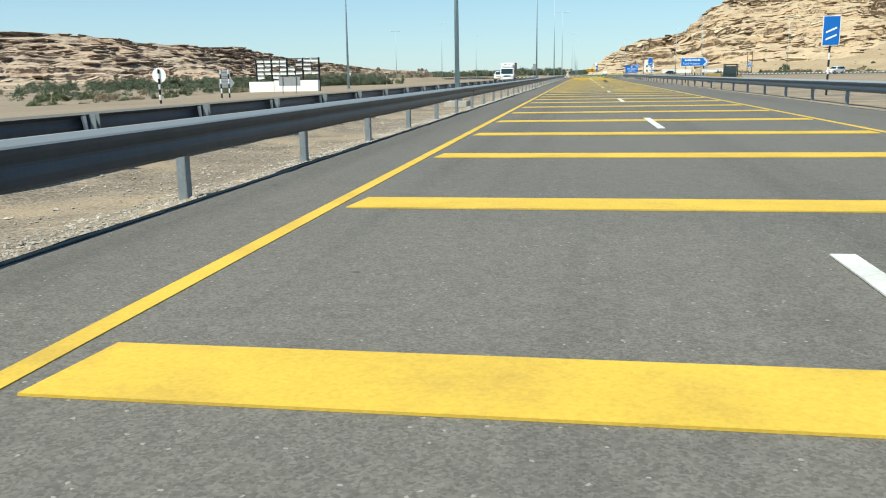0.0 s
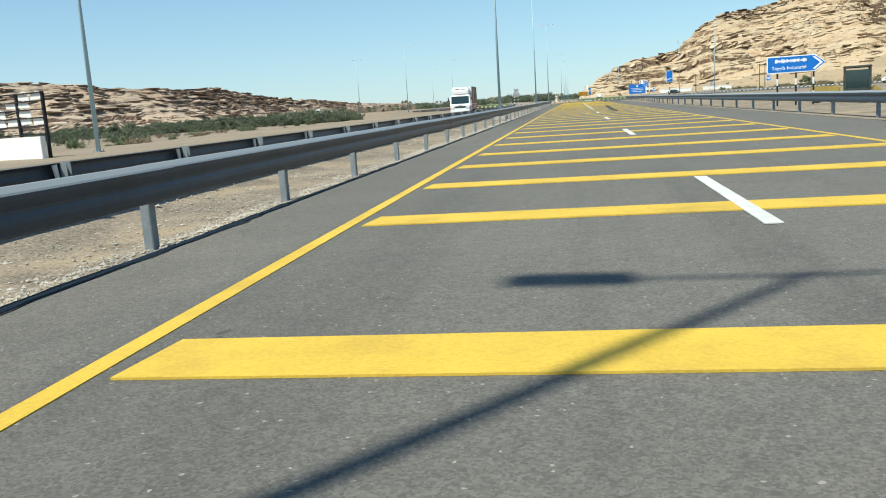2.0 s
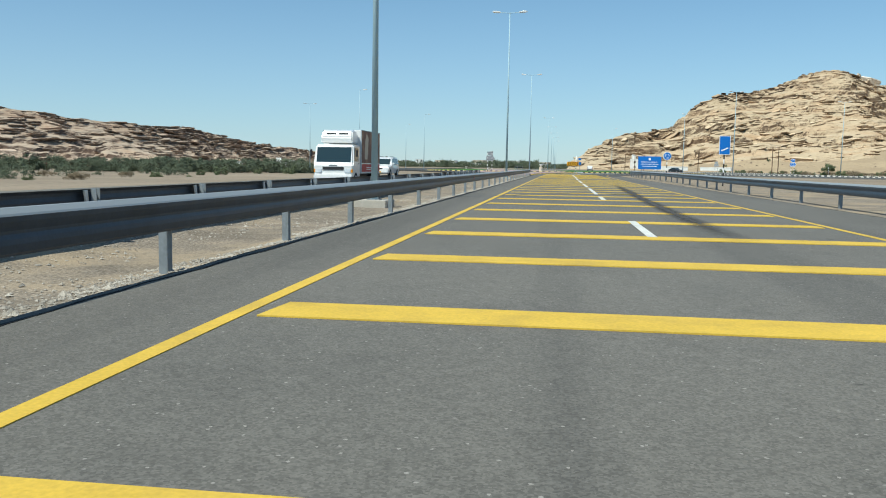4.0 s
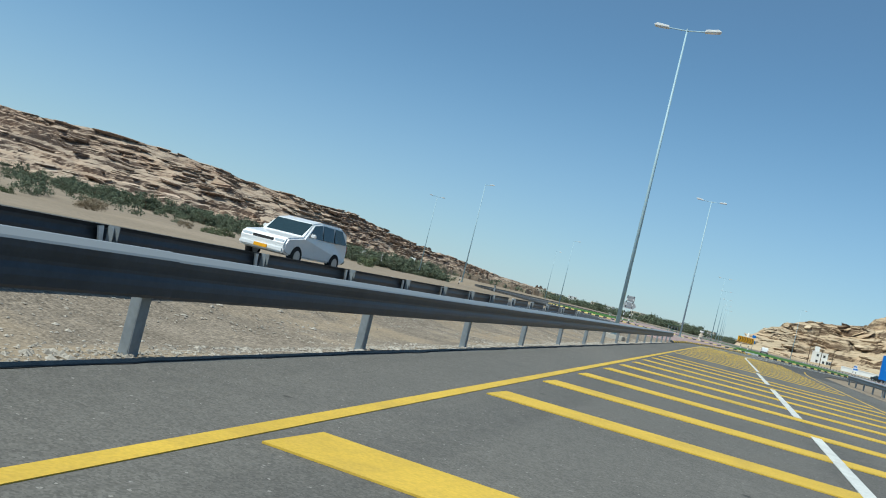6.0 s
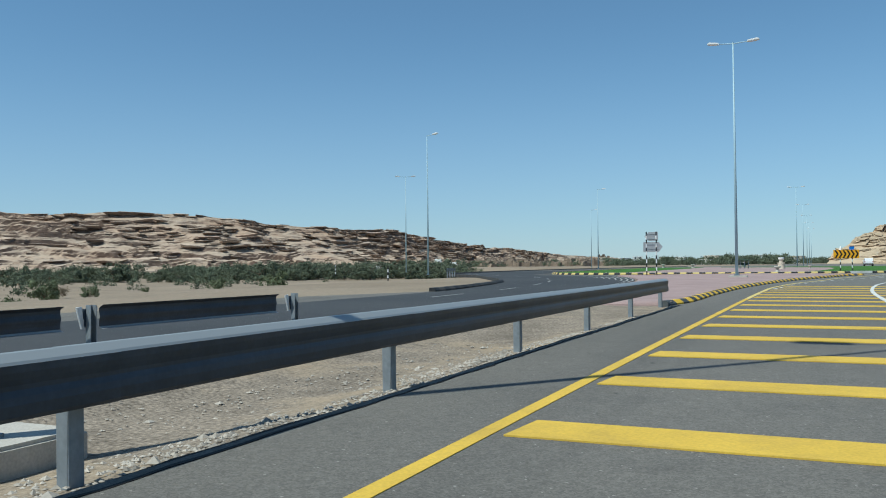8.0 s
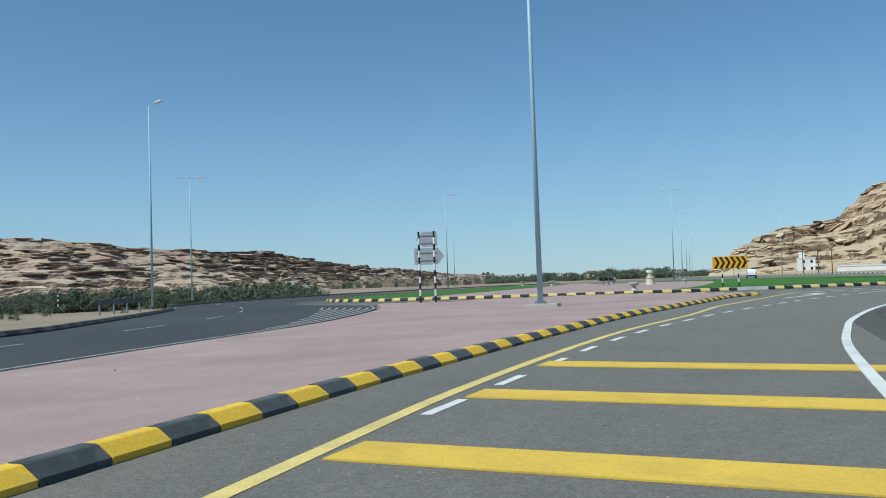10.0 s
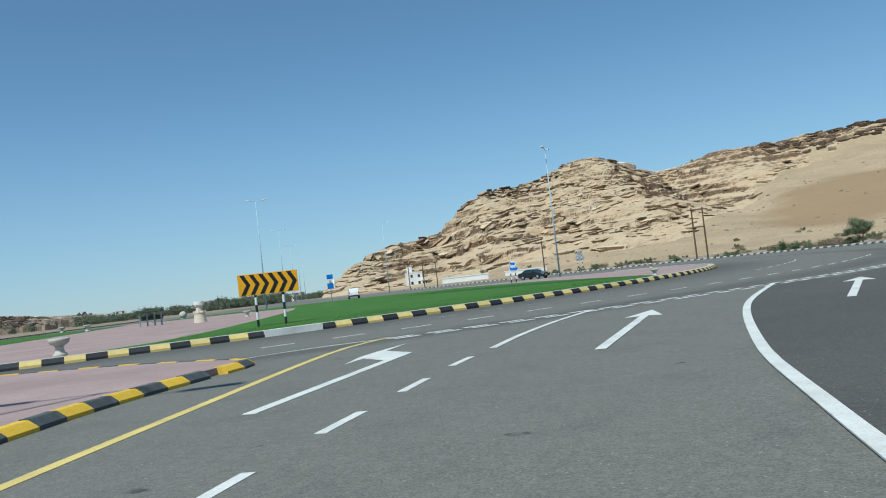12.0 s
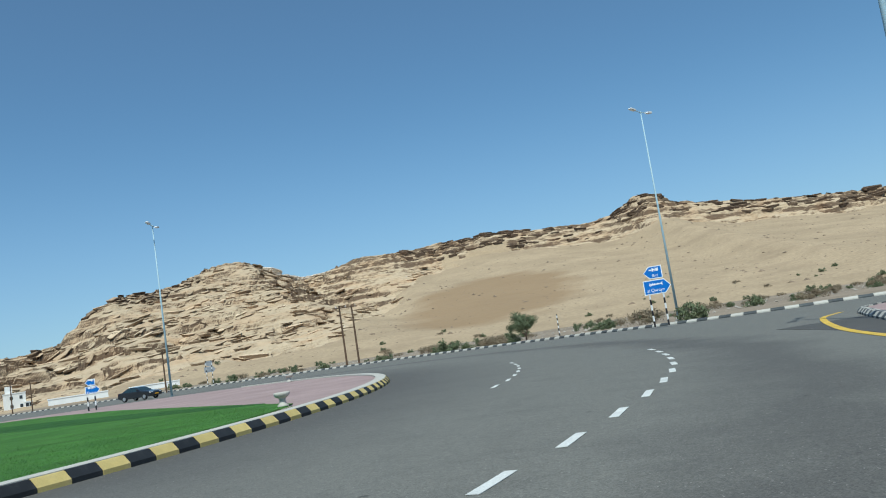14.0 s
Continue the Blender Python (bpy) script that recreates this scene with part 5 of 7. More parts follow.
# ---- street lamps ----
def street_lamp(x, y, arms, turn=0.0, height=16.9, block=True, pad=False):
    """A tall tapered steel pole on a concrete block, with one or two flat lamp heads."""
    top = thing("street_lamp", "tall tapered grey steel street lamp" + (" on a concrete block" if block else ""), "street lamp", pose(x, y, 0, 0, 0, turn), "street lamps")
    zb = 0.2 if pad else (-0.04 if block else 0.0)
    if pad:
        part("base_block", box(1.25, 0.95, 0.16, (0.1, 0, 0.12), 0.02), CONCRETE, top, "low pale concrete pad")
    elif block:
        part("base_block", box(1.05, 1.4, 0.42, (0, 0, -0.25), 0.03), CONCRETE, top, "weathered concrete block")
    part("base_plate", box(0.42, 0.42, 0.03, (0, 0, zb + 0.015)), GALV_POST, top)
    for sx in (-0.15, 0.15):
        for sy in (-0.15, 0.15):
            part("bolt", tube(0.018, 0.018, 0.09, (sx, sy, zb + 0.03), 8), GALV_POST, top)
    part("pole", tube(0.112, 0.045, height - zb, (0, 0, zb), 20), POLE_STEEL, top, smooth=True)
    part("hatch", box(0.012, 0.12, 0.34, (0.106, 0, zb + 0.75), 0.004), GALV_POST, top)
    part("cap", tube(0.055, 0.04, 0.14, (0, 0, height - 0.02), 12), POLE_STEEL, top)
    for s_ in ((-1, 1) if arms == 2 else (1,)):
        part("arm", tube(0.035, 0.03, 1.35, (0, 0, height), 10, Matrix.Rotation(radians(86 * s_), 4, "Y")), POLE_STEEL, top)
        head = part("lamp_head", prism([(s_ * 0.95, height + 0.02), (s_ * 1.75, height + 0.08), (s_ * 1.80, height + 0.15), (s_ * 1.65, height + 0.24), (s_ * 1.0, height + 0.16)], 0.32, "y", bevel=0.03), LAMP_HEAD, top)
        part("lens", box(0.5, 0.24, 0.03, (s_ * 1.38, 0, height + 0.045), 0.008, Matrix.Rotation(radians(-4.3 * s_), 4, "Y")), LAMP_GLASS, head)
    return top


for _x, _y in ((-5.7, -40.0), (-5.61, 31.8), (-5.80, 103.9), (-5.6, 166.2)):
    street_lamp(_x, _y, 2)
street_lamp(-5.41, 225.5, 2, pad=True)
bpy.data.objects["street_lamp.004"]["label"] = "tall tapered grey steel street lamp in the pink island"
for _x, _y in ((-4.3, 354.7), (-4.0, 415), (-3.8, 475), (-3.6, 535), (-3.4, 600)):
    street_lamp(_x, _y, 2, block=False)
for _x, _y, _a, _t in ((-22.1, 72.5, 1, 0), (-42.5, 252.3, 1, -20), (-65.6, 292.3, 2, 30), (-42.1, 334.7, 1, 0), (66.9, 291.6, 2, 15), (34.7, 326.3, 2, 60),
                       (34.5, 254.0, 2, 30), (-60, 400, 1, 0), (20, 420, 1, 0)):
    street_lamp(_x, _y, _a, _t, 16.6 if _x < 60 else 17.6, False)


# ---- signs ----
def striped_post(parent, x, y, h, r=0.05, band=0.33, first=0):
    """A round post of separate black and white bands."""
    k, z = first, 0.0
    while z < h - 0.01:
        b = min(band, h - z)
        part("post_band", tube(r, r, b, (x, y, z), 12), (POST_BLACK, POST_WHITE)[k % 2], parent, "black band" if k % 2 == 0 else "white band", smooth=False)
        k, z = k + 1, z + b


def arrow_outline(w, h, tip, left=False):
    o = [(-w / 2, -h / 2), (w / 2 - tip, -h / 2), (w / 2, 0), (w / 2 - tip, h / 2), (-w / 2, h / 2)]
    return [(-a, b) for a, b in o][::-1] if left else o


def inset(o, k):
    cx, cy = sum(a for a, _ in o) / len(o), sum(b for _, b in o) / len(o)
    w, h = max(a for a, _ in o) - min(a for a, _ in o), max(b for _, b in o) - min(b for _, b in o)
    return [(cx + (a - cx) * (1 - 2 * k / w), cy + (b - cy) * (1 - 2 * k / h)) for a, b in o]


def script_bars(parent, w, h, at, seed, mat=SIGN_WHITE, depth=0.006):
    """A line of unreadable script as plain bars."""
    rng = random.Random(seed)
    x = -w / 2
    while x < w / 2 - 0.02:
        b = rng.uniform(0.10, 0.26) * h * 1.6
        b = min(b, w / 2 - x)
        part("script_bar", box(b * 0.85, depth, h * rng.choice((0.35, 0.6, 0.9)), (at[0] + x + b / 2, at[1], at[2])), mat, parent)
        x += b


def direction_sign(x, y, turn, w=2.7, h=0.82, zc=2.0):
    top = thing("direction_sign", "blue arrow-shaped direction sign on three striped posts", "road sign", pose(x, y, 0, 0, 0, turn))
    o = arrow_outline(w, h, 0.5)
    board = part("board", prism(o, 0.03, "y", (0, 0, zc)), SIGN_WHITE, top)
    part("face", prism(inset(o, 0.045), 0.008, "y", (0, -0.018, zc)), SIGN_BLUE, board)
    part("chevron", prism([(w / 2 - 0.62, -0.30), (w / 2 - 0.50, -0.30), (w / 2 - 0.14, 0), (w / 2 - 0.50, 0.30), (w / 2 - 0.62, 0.30), (w / 2 - 0.27, 0)], 0.006, "y", (0, -0.024, zc)), SIGN_WHITE, board)
    script_bars(board, 1.45, 0.2, (-0.25, -0.024, zc + 0.17), 3)
    text_part("Tayyib Industrial", 0.24, SIGN_WHITE, board, pose(-0.33, -0.023, zc - 0.17, 90, 0, 0))
    for px_ in (-0.85, 0.0, 0.8):
        striped_post(top, px_, 0.05, zc + 0.3, 0.045)
    return top


direction_sign(10.9, 80.0, -8)


def countdown_marker(x, y, strokes):
    top = thing("countdown_marker", "blue countdown marker with %s white slanting strokes on a striped post" % ("two" if strokes == 2 else "one"), "road sign", pose(x, y, 0))
    board = part("board", box(0.72, 0.03, 1.25, (0, 0, 2.72), 0.006), SIGN_WHITE, top)
    part("face", box(0.66, 0.008, 1.19, (0, -0.018, 2.72), 0.003), SIGN_BLUE, board)
    for k in range(strokes):
        z = 2.38 + 0.30 * k
        part("stroke", prism([(-0.22, z - 0.07), (0.22, z + 0.12), (0.22, z + 0.20), (-0.22, z + 0.01)], 0.006, "y", (0, -0.024, 0)), SIGN_WHITE, board)
    striped_post(top, 0, 0.06, 3.1, 0.045, 0.3)
    return top


countdown_marker(10.55, 32.5, 2)
countdown_marker(10.9, 135.8, 1)


def round_sign(x, y):
    top = thing("roundabout_sign", "round blue sign with white circling arrows on a striped post", "road sign", pose(x, y, 0))
    disc = part("board", tube(0.40, 0.40, 0.03, (0, 0.0, 2.35), 32, Matrix.Rotation(radians(90), 4, "X")), SIGN_WHITE, top)
    part("face", tube(0.36, 0.36, 0.008, (0, -0.031, 2.35), 32, Matrix.Rotation(radians(90), 4, "X")), SIGN_BLUE, disc)
    for k in range(3):
        o = [(0.16 * math.cos(radians(a)), 0.16 * math.sin(radians(a))) for a in range(0, 75, 12)] + [(0.23 * math.cos(radians(a)), 0.23 * math.sin(radians(a))) for a in range(72, -3, -12)]
        c, s_ = math.cos(radians(120 * k)), math.sin(radians(120 * k))
        part("arrow", prism([(a * c - b * s_, a * s_ + b * c) for a, b in o], 0.006, "y", (0, -0.042, 2.35)), SIGN_WHITE, disc)
    striped_post(top, 0, 0.06, 2.7, 0.045, 0.3)
    return top


round_sign(10.5, 163.2)


def info_board(x, y):
    top = thing("information_board", "large blue information board with white lettering", "road sign", pose(x, y, 0, 0, 0, -4))
    board = part("board", box(2.6, 0.05, 1.5, (0, 0, 1.75), 0.01), SIGN_BLUE, top)
    part("emblem", tube(0.14, 0.14, 0.01, (0, -0.025, 2.2), 16, Matrix.Rotation(radians(90), 4, "X")), SIGN_WHITE, board)
    for k, (w, z) in enumerate(((1.9, 1.85), (2.0, 1.6), (1.6, 1.35))):
        script_bars(board, w, 0.11, (0, -0.03, z), 11 + k)
    for px_ in (-0.9, 0.9):
        part("post", tube(0.045, 0.045, 1.1, (px_, 0.06, 0), 10), GALV_POST, top)
    return top


info_board(10.3, 177.8)


def chevron_board(x, y, turn):
    top = thing("chevron_board", "amber board with black chevrons on two striped posts", "road sign", pose(x, y, 0.15, 0, 0, turn))
    board = part("board", box(2.38, 0.04, 0.86, (0, 0, 1.72), 0.008), SIGN_AMBER, top)
    for k in range(6):
        a = -1.10 + k * 0.37
        part("chevron", prism([(a, -0.40), (a + 0.17, -0.40), (a + 0.40, 0), (a + 0.17, 0.40), (a, 0.40), (a + 0.23, 0)], 0.006, "y", (0, -0.024, 1.72)), SIGN_BLACK, board)
    for px_ in (-0.55, 0.55):
        striped_post(top, px_, 0.07, 2.1, 0.05, 0.3)
    return top


chevron_board(2.5, 256.6, 5)


def twin_arrow_sign(x, y, turn, back=False, base=0.13, s=1.0):
    """Two arrow boards, one each way, on two striped posts; seen from the back they are plain grey."""
    top = thing("twin_direction_sign", "grey backs of two arrow-shaped signs on striped posts" if back else "two blue arrow signs pointing both ways on striped posts",
                "road sign", pose(x, y, base, 0, 0, turn))
    for k, (w, h, zc, left) in enumerate(((1.15 * s, 0.78 * s, 3.32 * s, True), (1.65 * s, 0.88 * s, 2.42 * s, False))):
        o = arrow_outline(w, h, 0.36 * s, left)
        board = part("board", prism(o, 0.03, "y", (0.0 if left else 0.14, 0, zc)), SIGN_BACK if back else SIGN_WHITE, top)
        if back:
            for dz in (-0.2, 0.2):
                part("stiffener", box(w * 0.7, 0.03, 0.04, (0, -0.03, zc + dz * s)), GALV_POST, board)
        else:
            part("face", prism([(a + (0.0 if left else 0.14), b) for a, b in inset(o, 0.05)], 0.008, "y", (0, -0.018, zc)), SIGN_BLUE, board)
            script_bars(board, w * 0.5, 0.22, (0.08, -0.024, zc + 0.16), 31 + k)
            text_part("Ibri" if left else "al Qurayn", 0.26 if left else 0.27, SIGN_WHITE, board, pose(0.12 if left else 0.02, -0.024, zc - 0.2, 90, 0, 0))
    for px_ in (-0.42 * s, 0.42 * s):
        striped_post(top, px_, 0.0 if back else 0.06, (3.75 if back else 2.2) * s, 0.055, 0.34)
    return top


twin_arrow_sign(-13.25, 235.6, 0, True)
twin_arrow_sign(52.8, 280.2, -52, False, 0.1, 1.0)
twin_arrow_sign(40, 338, -20, True, 0.1)

# ---- vehicles ----
def wheel(parent, x, y, r, w=0.2):
    wh = part("wheel", tube(r, r, w, (x - w / 2, y, r), 20, Matrix.Rotation(radians(90), 4, "Y"), bevel=0.02), RUBBER, parent)
    part("rim", tube(r * 0.62, r * 0.58, w + 0.02, (x - w / 2 - 0.01, y, r), 14, Matrix.Rotation(radians(90), 4, "Y")), HUB, wh)
    return wh


def body_shell(profile, width, tumble, z_waist):
    """A car body from its side profile: the sides lean in above the waist and the edges are rounded."""
    bm = prism(profile, width, "x", bevel=0.0)
    for v in bm.verts:
        if v.co.z > z_waist:
            v.co.x *= 1 - tumble * (v.co.z - z_waist)
        elif v.co.z < 0.45:
            v.co.x *= 0.97
    es = [e for e in bm.edges if len(e.link_faces) == 2 and abs(e.calc_face_angle(0)) > 0.7]
    bmesh.ops.bevel(bm, geom=es, offset=0.06, segments=3, affect="EDGES", clamp_overlap=True)
    return bm


def passenger_car(x, y, turn, paint, label, estate, name="car"):
    """A car with body, windows, wheels, bumpers, lamps and mirrors; it faces its own -y."""
    top = thing(name, label, "car", pose(x, y, 0.0, 0, 0, turn))
    if estate:
        prof = [(-2.25, 0.42), (-2.28, 0.72), (-2.15, 0.92), (-1.1, 1.06), (-0.45, 1.58), (0.2, 1.70), (1.7, 1.70), (2.15, 1.52), (2.28, 1.0), (2.28, 0.45), (1.9, 0.34), (-1.9, 0.34)]
        zw, wr, side = 1.06, 0.36, [[(-0.85, 1.10), (-0.38, 1.54), (0.15, 1.60), (0.15, 1.10)], [(0.25, 1.10), (0.25, 1.60), (1.05, 1.60), (1.05, 1.10)], [(1.15, 1.10), (1.15, 1.60), (1.75, 1.60), (2.1, 1.12)]]
        screen = [(-1.05, 1.09), (-0.47, 1.55)]
    else:
        prof = [(-2.3, 0.35), (-2.32, 0.62), (-2.15, 0.80), (-1.0, 0.95), (-0.25, 1.36), (0.35, 1.44), (0.95, 1.38), (1.65, 1.02), (2.25, 0.98), (2.32, 0.6), (2.28, 0.36), (1.9, 0.27), (-1.9, 0.27)]
        zw, wr, side = 0.95, 0.33, [[(-0.72, 0.97), (-0.2, 1.30), (0.25, 1.37), (0.25, 0.97)], [(0.33, 0.97), (0.33, 1.37), (0.9, 1.31), (1.4, 1.0)]]
        screen = [(-0.95, 0.97), (-0.27, 1.34)]
    W = 1.76
    part("body", body_shell(prof, W, 0.26, zw), paint, top, smooth=False)
    for s_ in (-1, 1):
        for o in side:
            bm = bmesh.new()
            vs = [bm.verts.new((s_ * (W / 2 * (1 - 0.26 * (b - zw)) + d), a, b)) for d in (0.008, -0.02) for a, b in o]
            n = len(o)
            bm.faces.new(vs[:n]); bm.faces.new(vs[n:][::-1])
            for i in range(n):
                bm.faces.new((vs[i], vs[(i + 1) % n], vs[n + (i + 1) % n], vs[n + i]))
            bmesh.ops.recalc_face_normals(bm, faces=bm.faces)
            part("side_window", bm, CAR_GLASS, top)
        mirror = part("mirror", box(0.2, 0.12, 0.14, (s_ * (W / 2 + 0.08), screen[0][0] + 0.35, zw + 0.1), 0.03), paint, top)
        for yy in (-1.42, 1.38):
            wheel(top, s_ * (W / 2 - 0.08), yy, wr)
        part("headlight", box(0.36, 0.06, 0.16, (s_ * 0.62, -2.235, 0.76 if estate else 0.66), 0.02), HEADLIGHT, top)
        part("tail_light", box(0.16, 0.05, 0.3, (s_ * 0.75, 2.275, 0.95 if estate else 0.82), 0.015), TAIL_RED, top)
    (a, za), (b, zb) = screen
    ny, nz = -(zb - za), (b - a)
    k = 0.012 / math.hypot(ny, nz)
    bm = prism([(a + ny * k, za + nz * k), (b + ny * k, zb + nz * k), (b - ny * k, zb - nz * k), (a - ny * k, za - nz * k)], W - 0.34, "x")
    part("windscreen", bm, CAR_GLASS, top)
    ra = (1.78, 1.63, 2.13, 1.2) if estate else (1.02, 1.345, 1.6, 1.06)
    part("rear_window", prism([(ra[0] + 0.06, ra[1]), (ra[2] + 0.06, ra[3]), (ra[2] - 0.03, ra[3]), (ra[0] - 0.03, ra[1])], W - 0.4, "x"), CAR_GLASS, top)
    part("grille", box(0.8, 0.05, 0.13, (0, -2.25, 0.76 if estate else 0.60), 0.01), BLACK_PLASTIC, top)
    part("front_bumper", box(1.7, 0.16, 0.2, (0, -2.24, 0.5), 0.05), paint if estate else BLACK_PLASTIC, top)
    part("rear_bumper", box(1.7, 0.14, 0.2, (0, 2.26, 0.5), 0.05), BLACK_PLASTIC, top)
    part("number_plate", box(0.5, 0.02, 0.11, (0, -2.33, 0.5)), SIGN_AMBER, top, "plain amber plate")
    return top


passenger_car(-14.6, 146.5, 0, CAR_WHITE, "white estate car with a roof rail on the opposite carriageway", True, "estate_car")
for _s in (-0.5, 0.5):
    part("roof_rail", tube(0.02, 0.02, 1.5, (_s, 0.2, 1.75), 8, Matrix.Rotation(radians(-90), 4, "X")), BLACK_PLASTIC, bpy.data.objects["estate_car"])
passenger_car(34.3, 338.0, 34, CAR_DARK, "dark blue saloon car driving round the roundabout", False, "saloon_car")
passenger_car(9.5, 362.0, 180, CAR_WHITE, "white estate car beyond the roundabout", True, "estate_car")
passenger_car(57, 200.0, -52, CAR_WHITE, "white estate car on the side road", True, "estate_car")


def box_truck(x, y):
    """A small refrigerated box truck that faces -y: cab, screens, cooler, box with a printed side, wheels."""
    top = thing("box_truck", "white refrigerated box truck with a red-brown printed side", "truck", pose(x, y, 0))
    W = 2.06
    cab = part("cab", body_shell([(-1.62, 0.45), (-1.66, 1.1), (-1.58, 1.25), (-1.36, 2.12), (-1.2, 2.2), (0.0, 2.2), (0.0, 0.45)], W, 0.05, 1.25), CAR_WHITE, top)
    part("windscreen", prism([(-1.585, 1.28), (-1.385, 2.06), (-1.36, 2.05), (-1.55, 1.28)], W - 0.28, "x"), CAR_GLASS, cab)
    for s_ in (-1, 1):
        part("side_window", prism([(-1.32, 1.32), (-1.15, 2.02), (-0.45, 2.02), (-0.45, 1.32)], 0.03, "x", (s_ * (W / 2 - 0.02), 0, 0)), CAR_GLASS, cab)
        part("headlight", box(0.34, 0.05, 0.2, (s_ * 0.76, -1.655, 0.82), 0.02), HEADLIGHT, cab)
        part("indicator", box(0.12, 0.05, 0.2, (s_ * 0.96, -1.63, 0.82), 0.02), AMBER_LIGHT, cab)
        part("mirror", box(0.1, 0.1, 0.36, (s_ * (W / 2 + 0.16), -1.5, 1.75), 0.02), BLACK_PLASTIC, cab)
        part("door_handle", box(0.03, 0.14, 0.04, (s_ * (W / 2 + 0.005), -0.5, 1.2)), BLACK_PLASTIC, cab)
        for yy, r in ((-0.95, 0.38), (3.0, 0.38)):
            wheel(top, s_ * (W / 2 - 0.14), yy, r, 0.24)
    part("bumper", box(W - 0.04, 0.2, 0.26, (0, -1.66, 0.52), 0.05), CAR_WHITE, cab)
    part("grille", box(1.1, 0.04, 0.16, (0, -1.66, 0.95), 0.01), BLACK_PLASTIC, cab)
    part("badge_bar", box(0.4, 0.03, 0.06, (0, -1.665, 1.12)), GALV_POST, cab)
    cool = part("cooler", body_shell([(-0.95, 2.28), (-1.02, 2.6), (-0.85, 2.92), (-0.3, 3.0), (0.1, 2.95), (0.1, 2.28)], 1.7, 0.12, 2.3), CAR_WHITE, top, "white cooling unit over the cab")
    part("cooler_grille", box(0.5, 0.04, 0.08, (-0.3, -0.95, 2.78), 0.01), BLACK_PLASTIC, cool)
    part("cooler_grille", box(0.5, 0.04, 0.08, (0.35, -0.95, 2.78), 0.01), BLACK_PLASTIC, cool)
    bx = part("cargo_box", box(W, 4.45, 2.35, (0, 2.4, 1.85), 0.03), CAR_WHITE, top)
    for s_ in (-1, 1):
        part("printed_panel", box(0.008, 4.35, 1.75, (s_ * (W / 2 + 0.004), 2.4, 2.12)), BOX_BROWN, bx, "dark brown printed side panel")
        part("red_band", box(0.010, 4.35, 0.42, (s_ * (W / 2 + 0.004), 2.4, 0.98)), BOX_RED, bx)
        part("emblem", prism([(3.95, 2.1), (4.2, 2.4), (3.95, 2.7), (3.7, 2.4)], 0.014, "x", (s_ * (W / 2 + 0.004), 0, 0)), BOX_RED, bx, "plain red diamond shape")
        part("emblem_patch", box(0.014, 0.34, 0.18, (s_ * (W / 2 + 0.004), 3.95, 1.92)), SIGN_BLUE, bx)
        for k, z in enumerate((1.0, 0.9)):
            part("lettering_bar", box(0.014, 2.6, 0.045, (s_ * (W / 2 + 0.005), 2.6, z)), SIGN_WHITE, bx)
        part("pale_figure", prism([(0.9, 1.45), (1.5, 1.45), (1.75, 2.6), (1.3, 2.9), (0.95, 2.4)], 0.012, "x", (s_ * (W / 2 + 0.004), 0, 0)), HOUSE_CREAM, bx, "pale shape printed on the panel")
        part("frame_rail", box(0.04, 4.4, 0.05, (s_ * W / 2, 2.4, 3.0)), GALV_POST, bx)
    part("chassis", box(0.9, 5.6, 0.2, (0, 1.7, 0.55)), BLACK_PLASTIC, top)
    part("under_run_bar", box(1.9, 0.08, 0.12, (0, 4.6, 0.5)), BLACK_PLASTIC, top)
    return top


box_truck(-10.75, 118.4).scale = (0.95, 0.95, 0.92)


def loader(x, y, z, turn):
    """A parked wheel loader with a glazed cab, bonnet, arms and bucket."""
    top = thing("wheel_loader", "dusty dark wheel loader parked behind the guard rail", "machine", pose(x, y, z, 0, 0, turn))
    part("chassis", box(1.5, 3.6, 0.5, (0, 0, 0.85), 0.06), MACHINE, top)
    part("bonnet", box(1.3, 1.5, 0.7, (0, 1.2, 1.4), 0.08), MACHINE_YELLOW, top)
    cab = part("cab", box(1.45, 1.35, 0.12, (0, -0.35, 2.66), 0.03), MACHINE, top)
    for sx in (-0.66, 0.66):
        for sy in (-0.95, 0.25):
            part("pillar", box(0.09, 0.09, 1.55, (sx, sy, 1.85)), MACHINE, cab)
        part("cab_window", box(0.02, 1.1, 1.1, (sx, -0.35, 1.95)), CAR_GLASS, cab)
    part("cab_window", box(1.2, 0.02, 1.1, (0, -0.95, 1.95)), CAR_GLASS, cab)
    part("cab_wall", box(1.4, 1.2, 0.5, (0, -0.35, 1.32), 0.03), MACHINE, cab)
    for sx in (-0.85, 0.85):
        for sy in (-1.15, 1.2):
            wheel(top, sx, sy, 0.62, 0.42)
        part("lift_arm", prism([(-1.0, 1.5), (-1.2, 1.65), (-2.4, 0.75), (-2.4, 0.55), (-2.2, 0.55)], 0.1, "x", (sx * 0.6, 0, 0)), MACHINE_YELLOW, top)
    part("bucket", prism([(-2.3, 0.25), (-2.3, 0.95), (-2.45, 1.0), (-2.6, 0.5), (-3.1, 0.22), (-3.1, 0.15)], 2.1, "x"), MACHINE_YELLOW, top)
    return top


loader(14.6, 84.0, -0.95, 75)

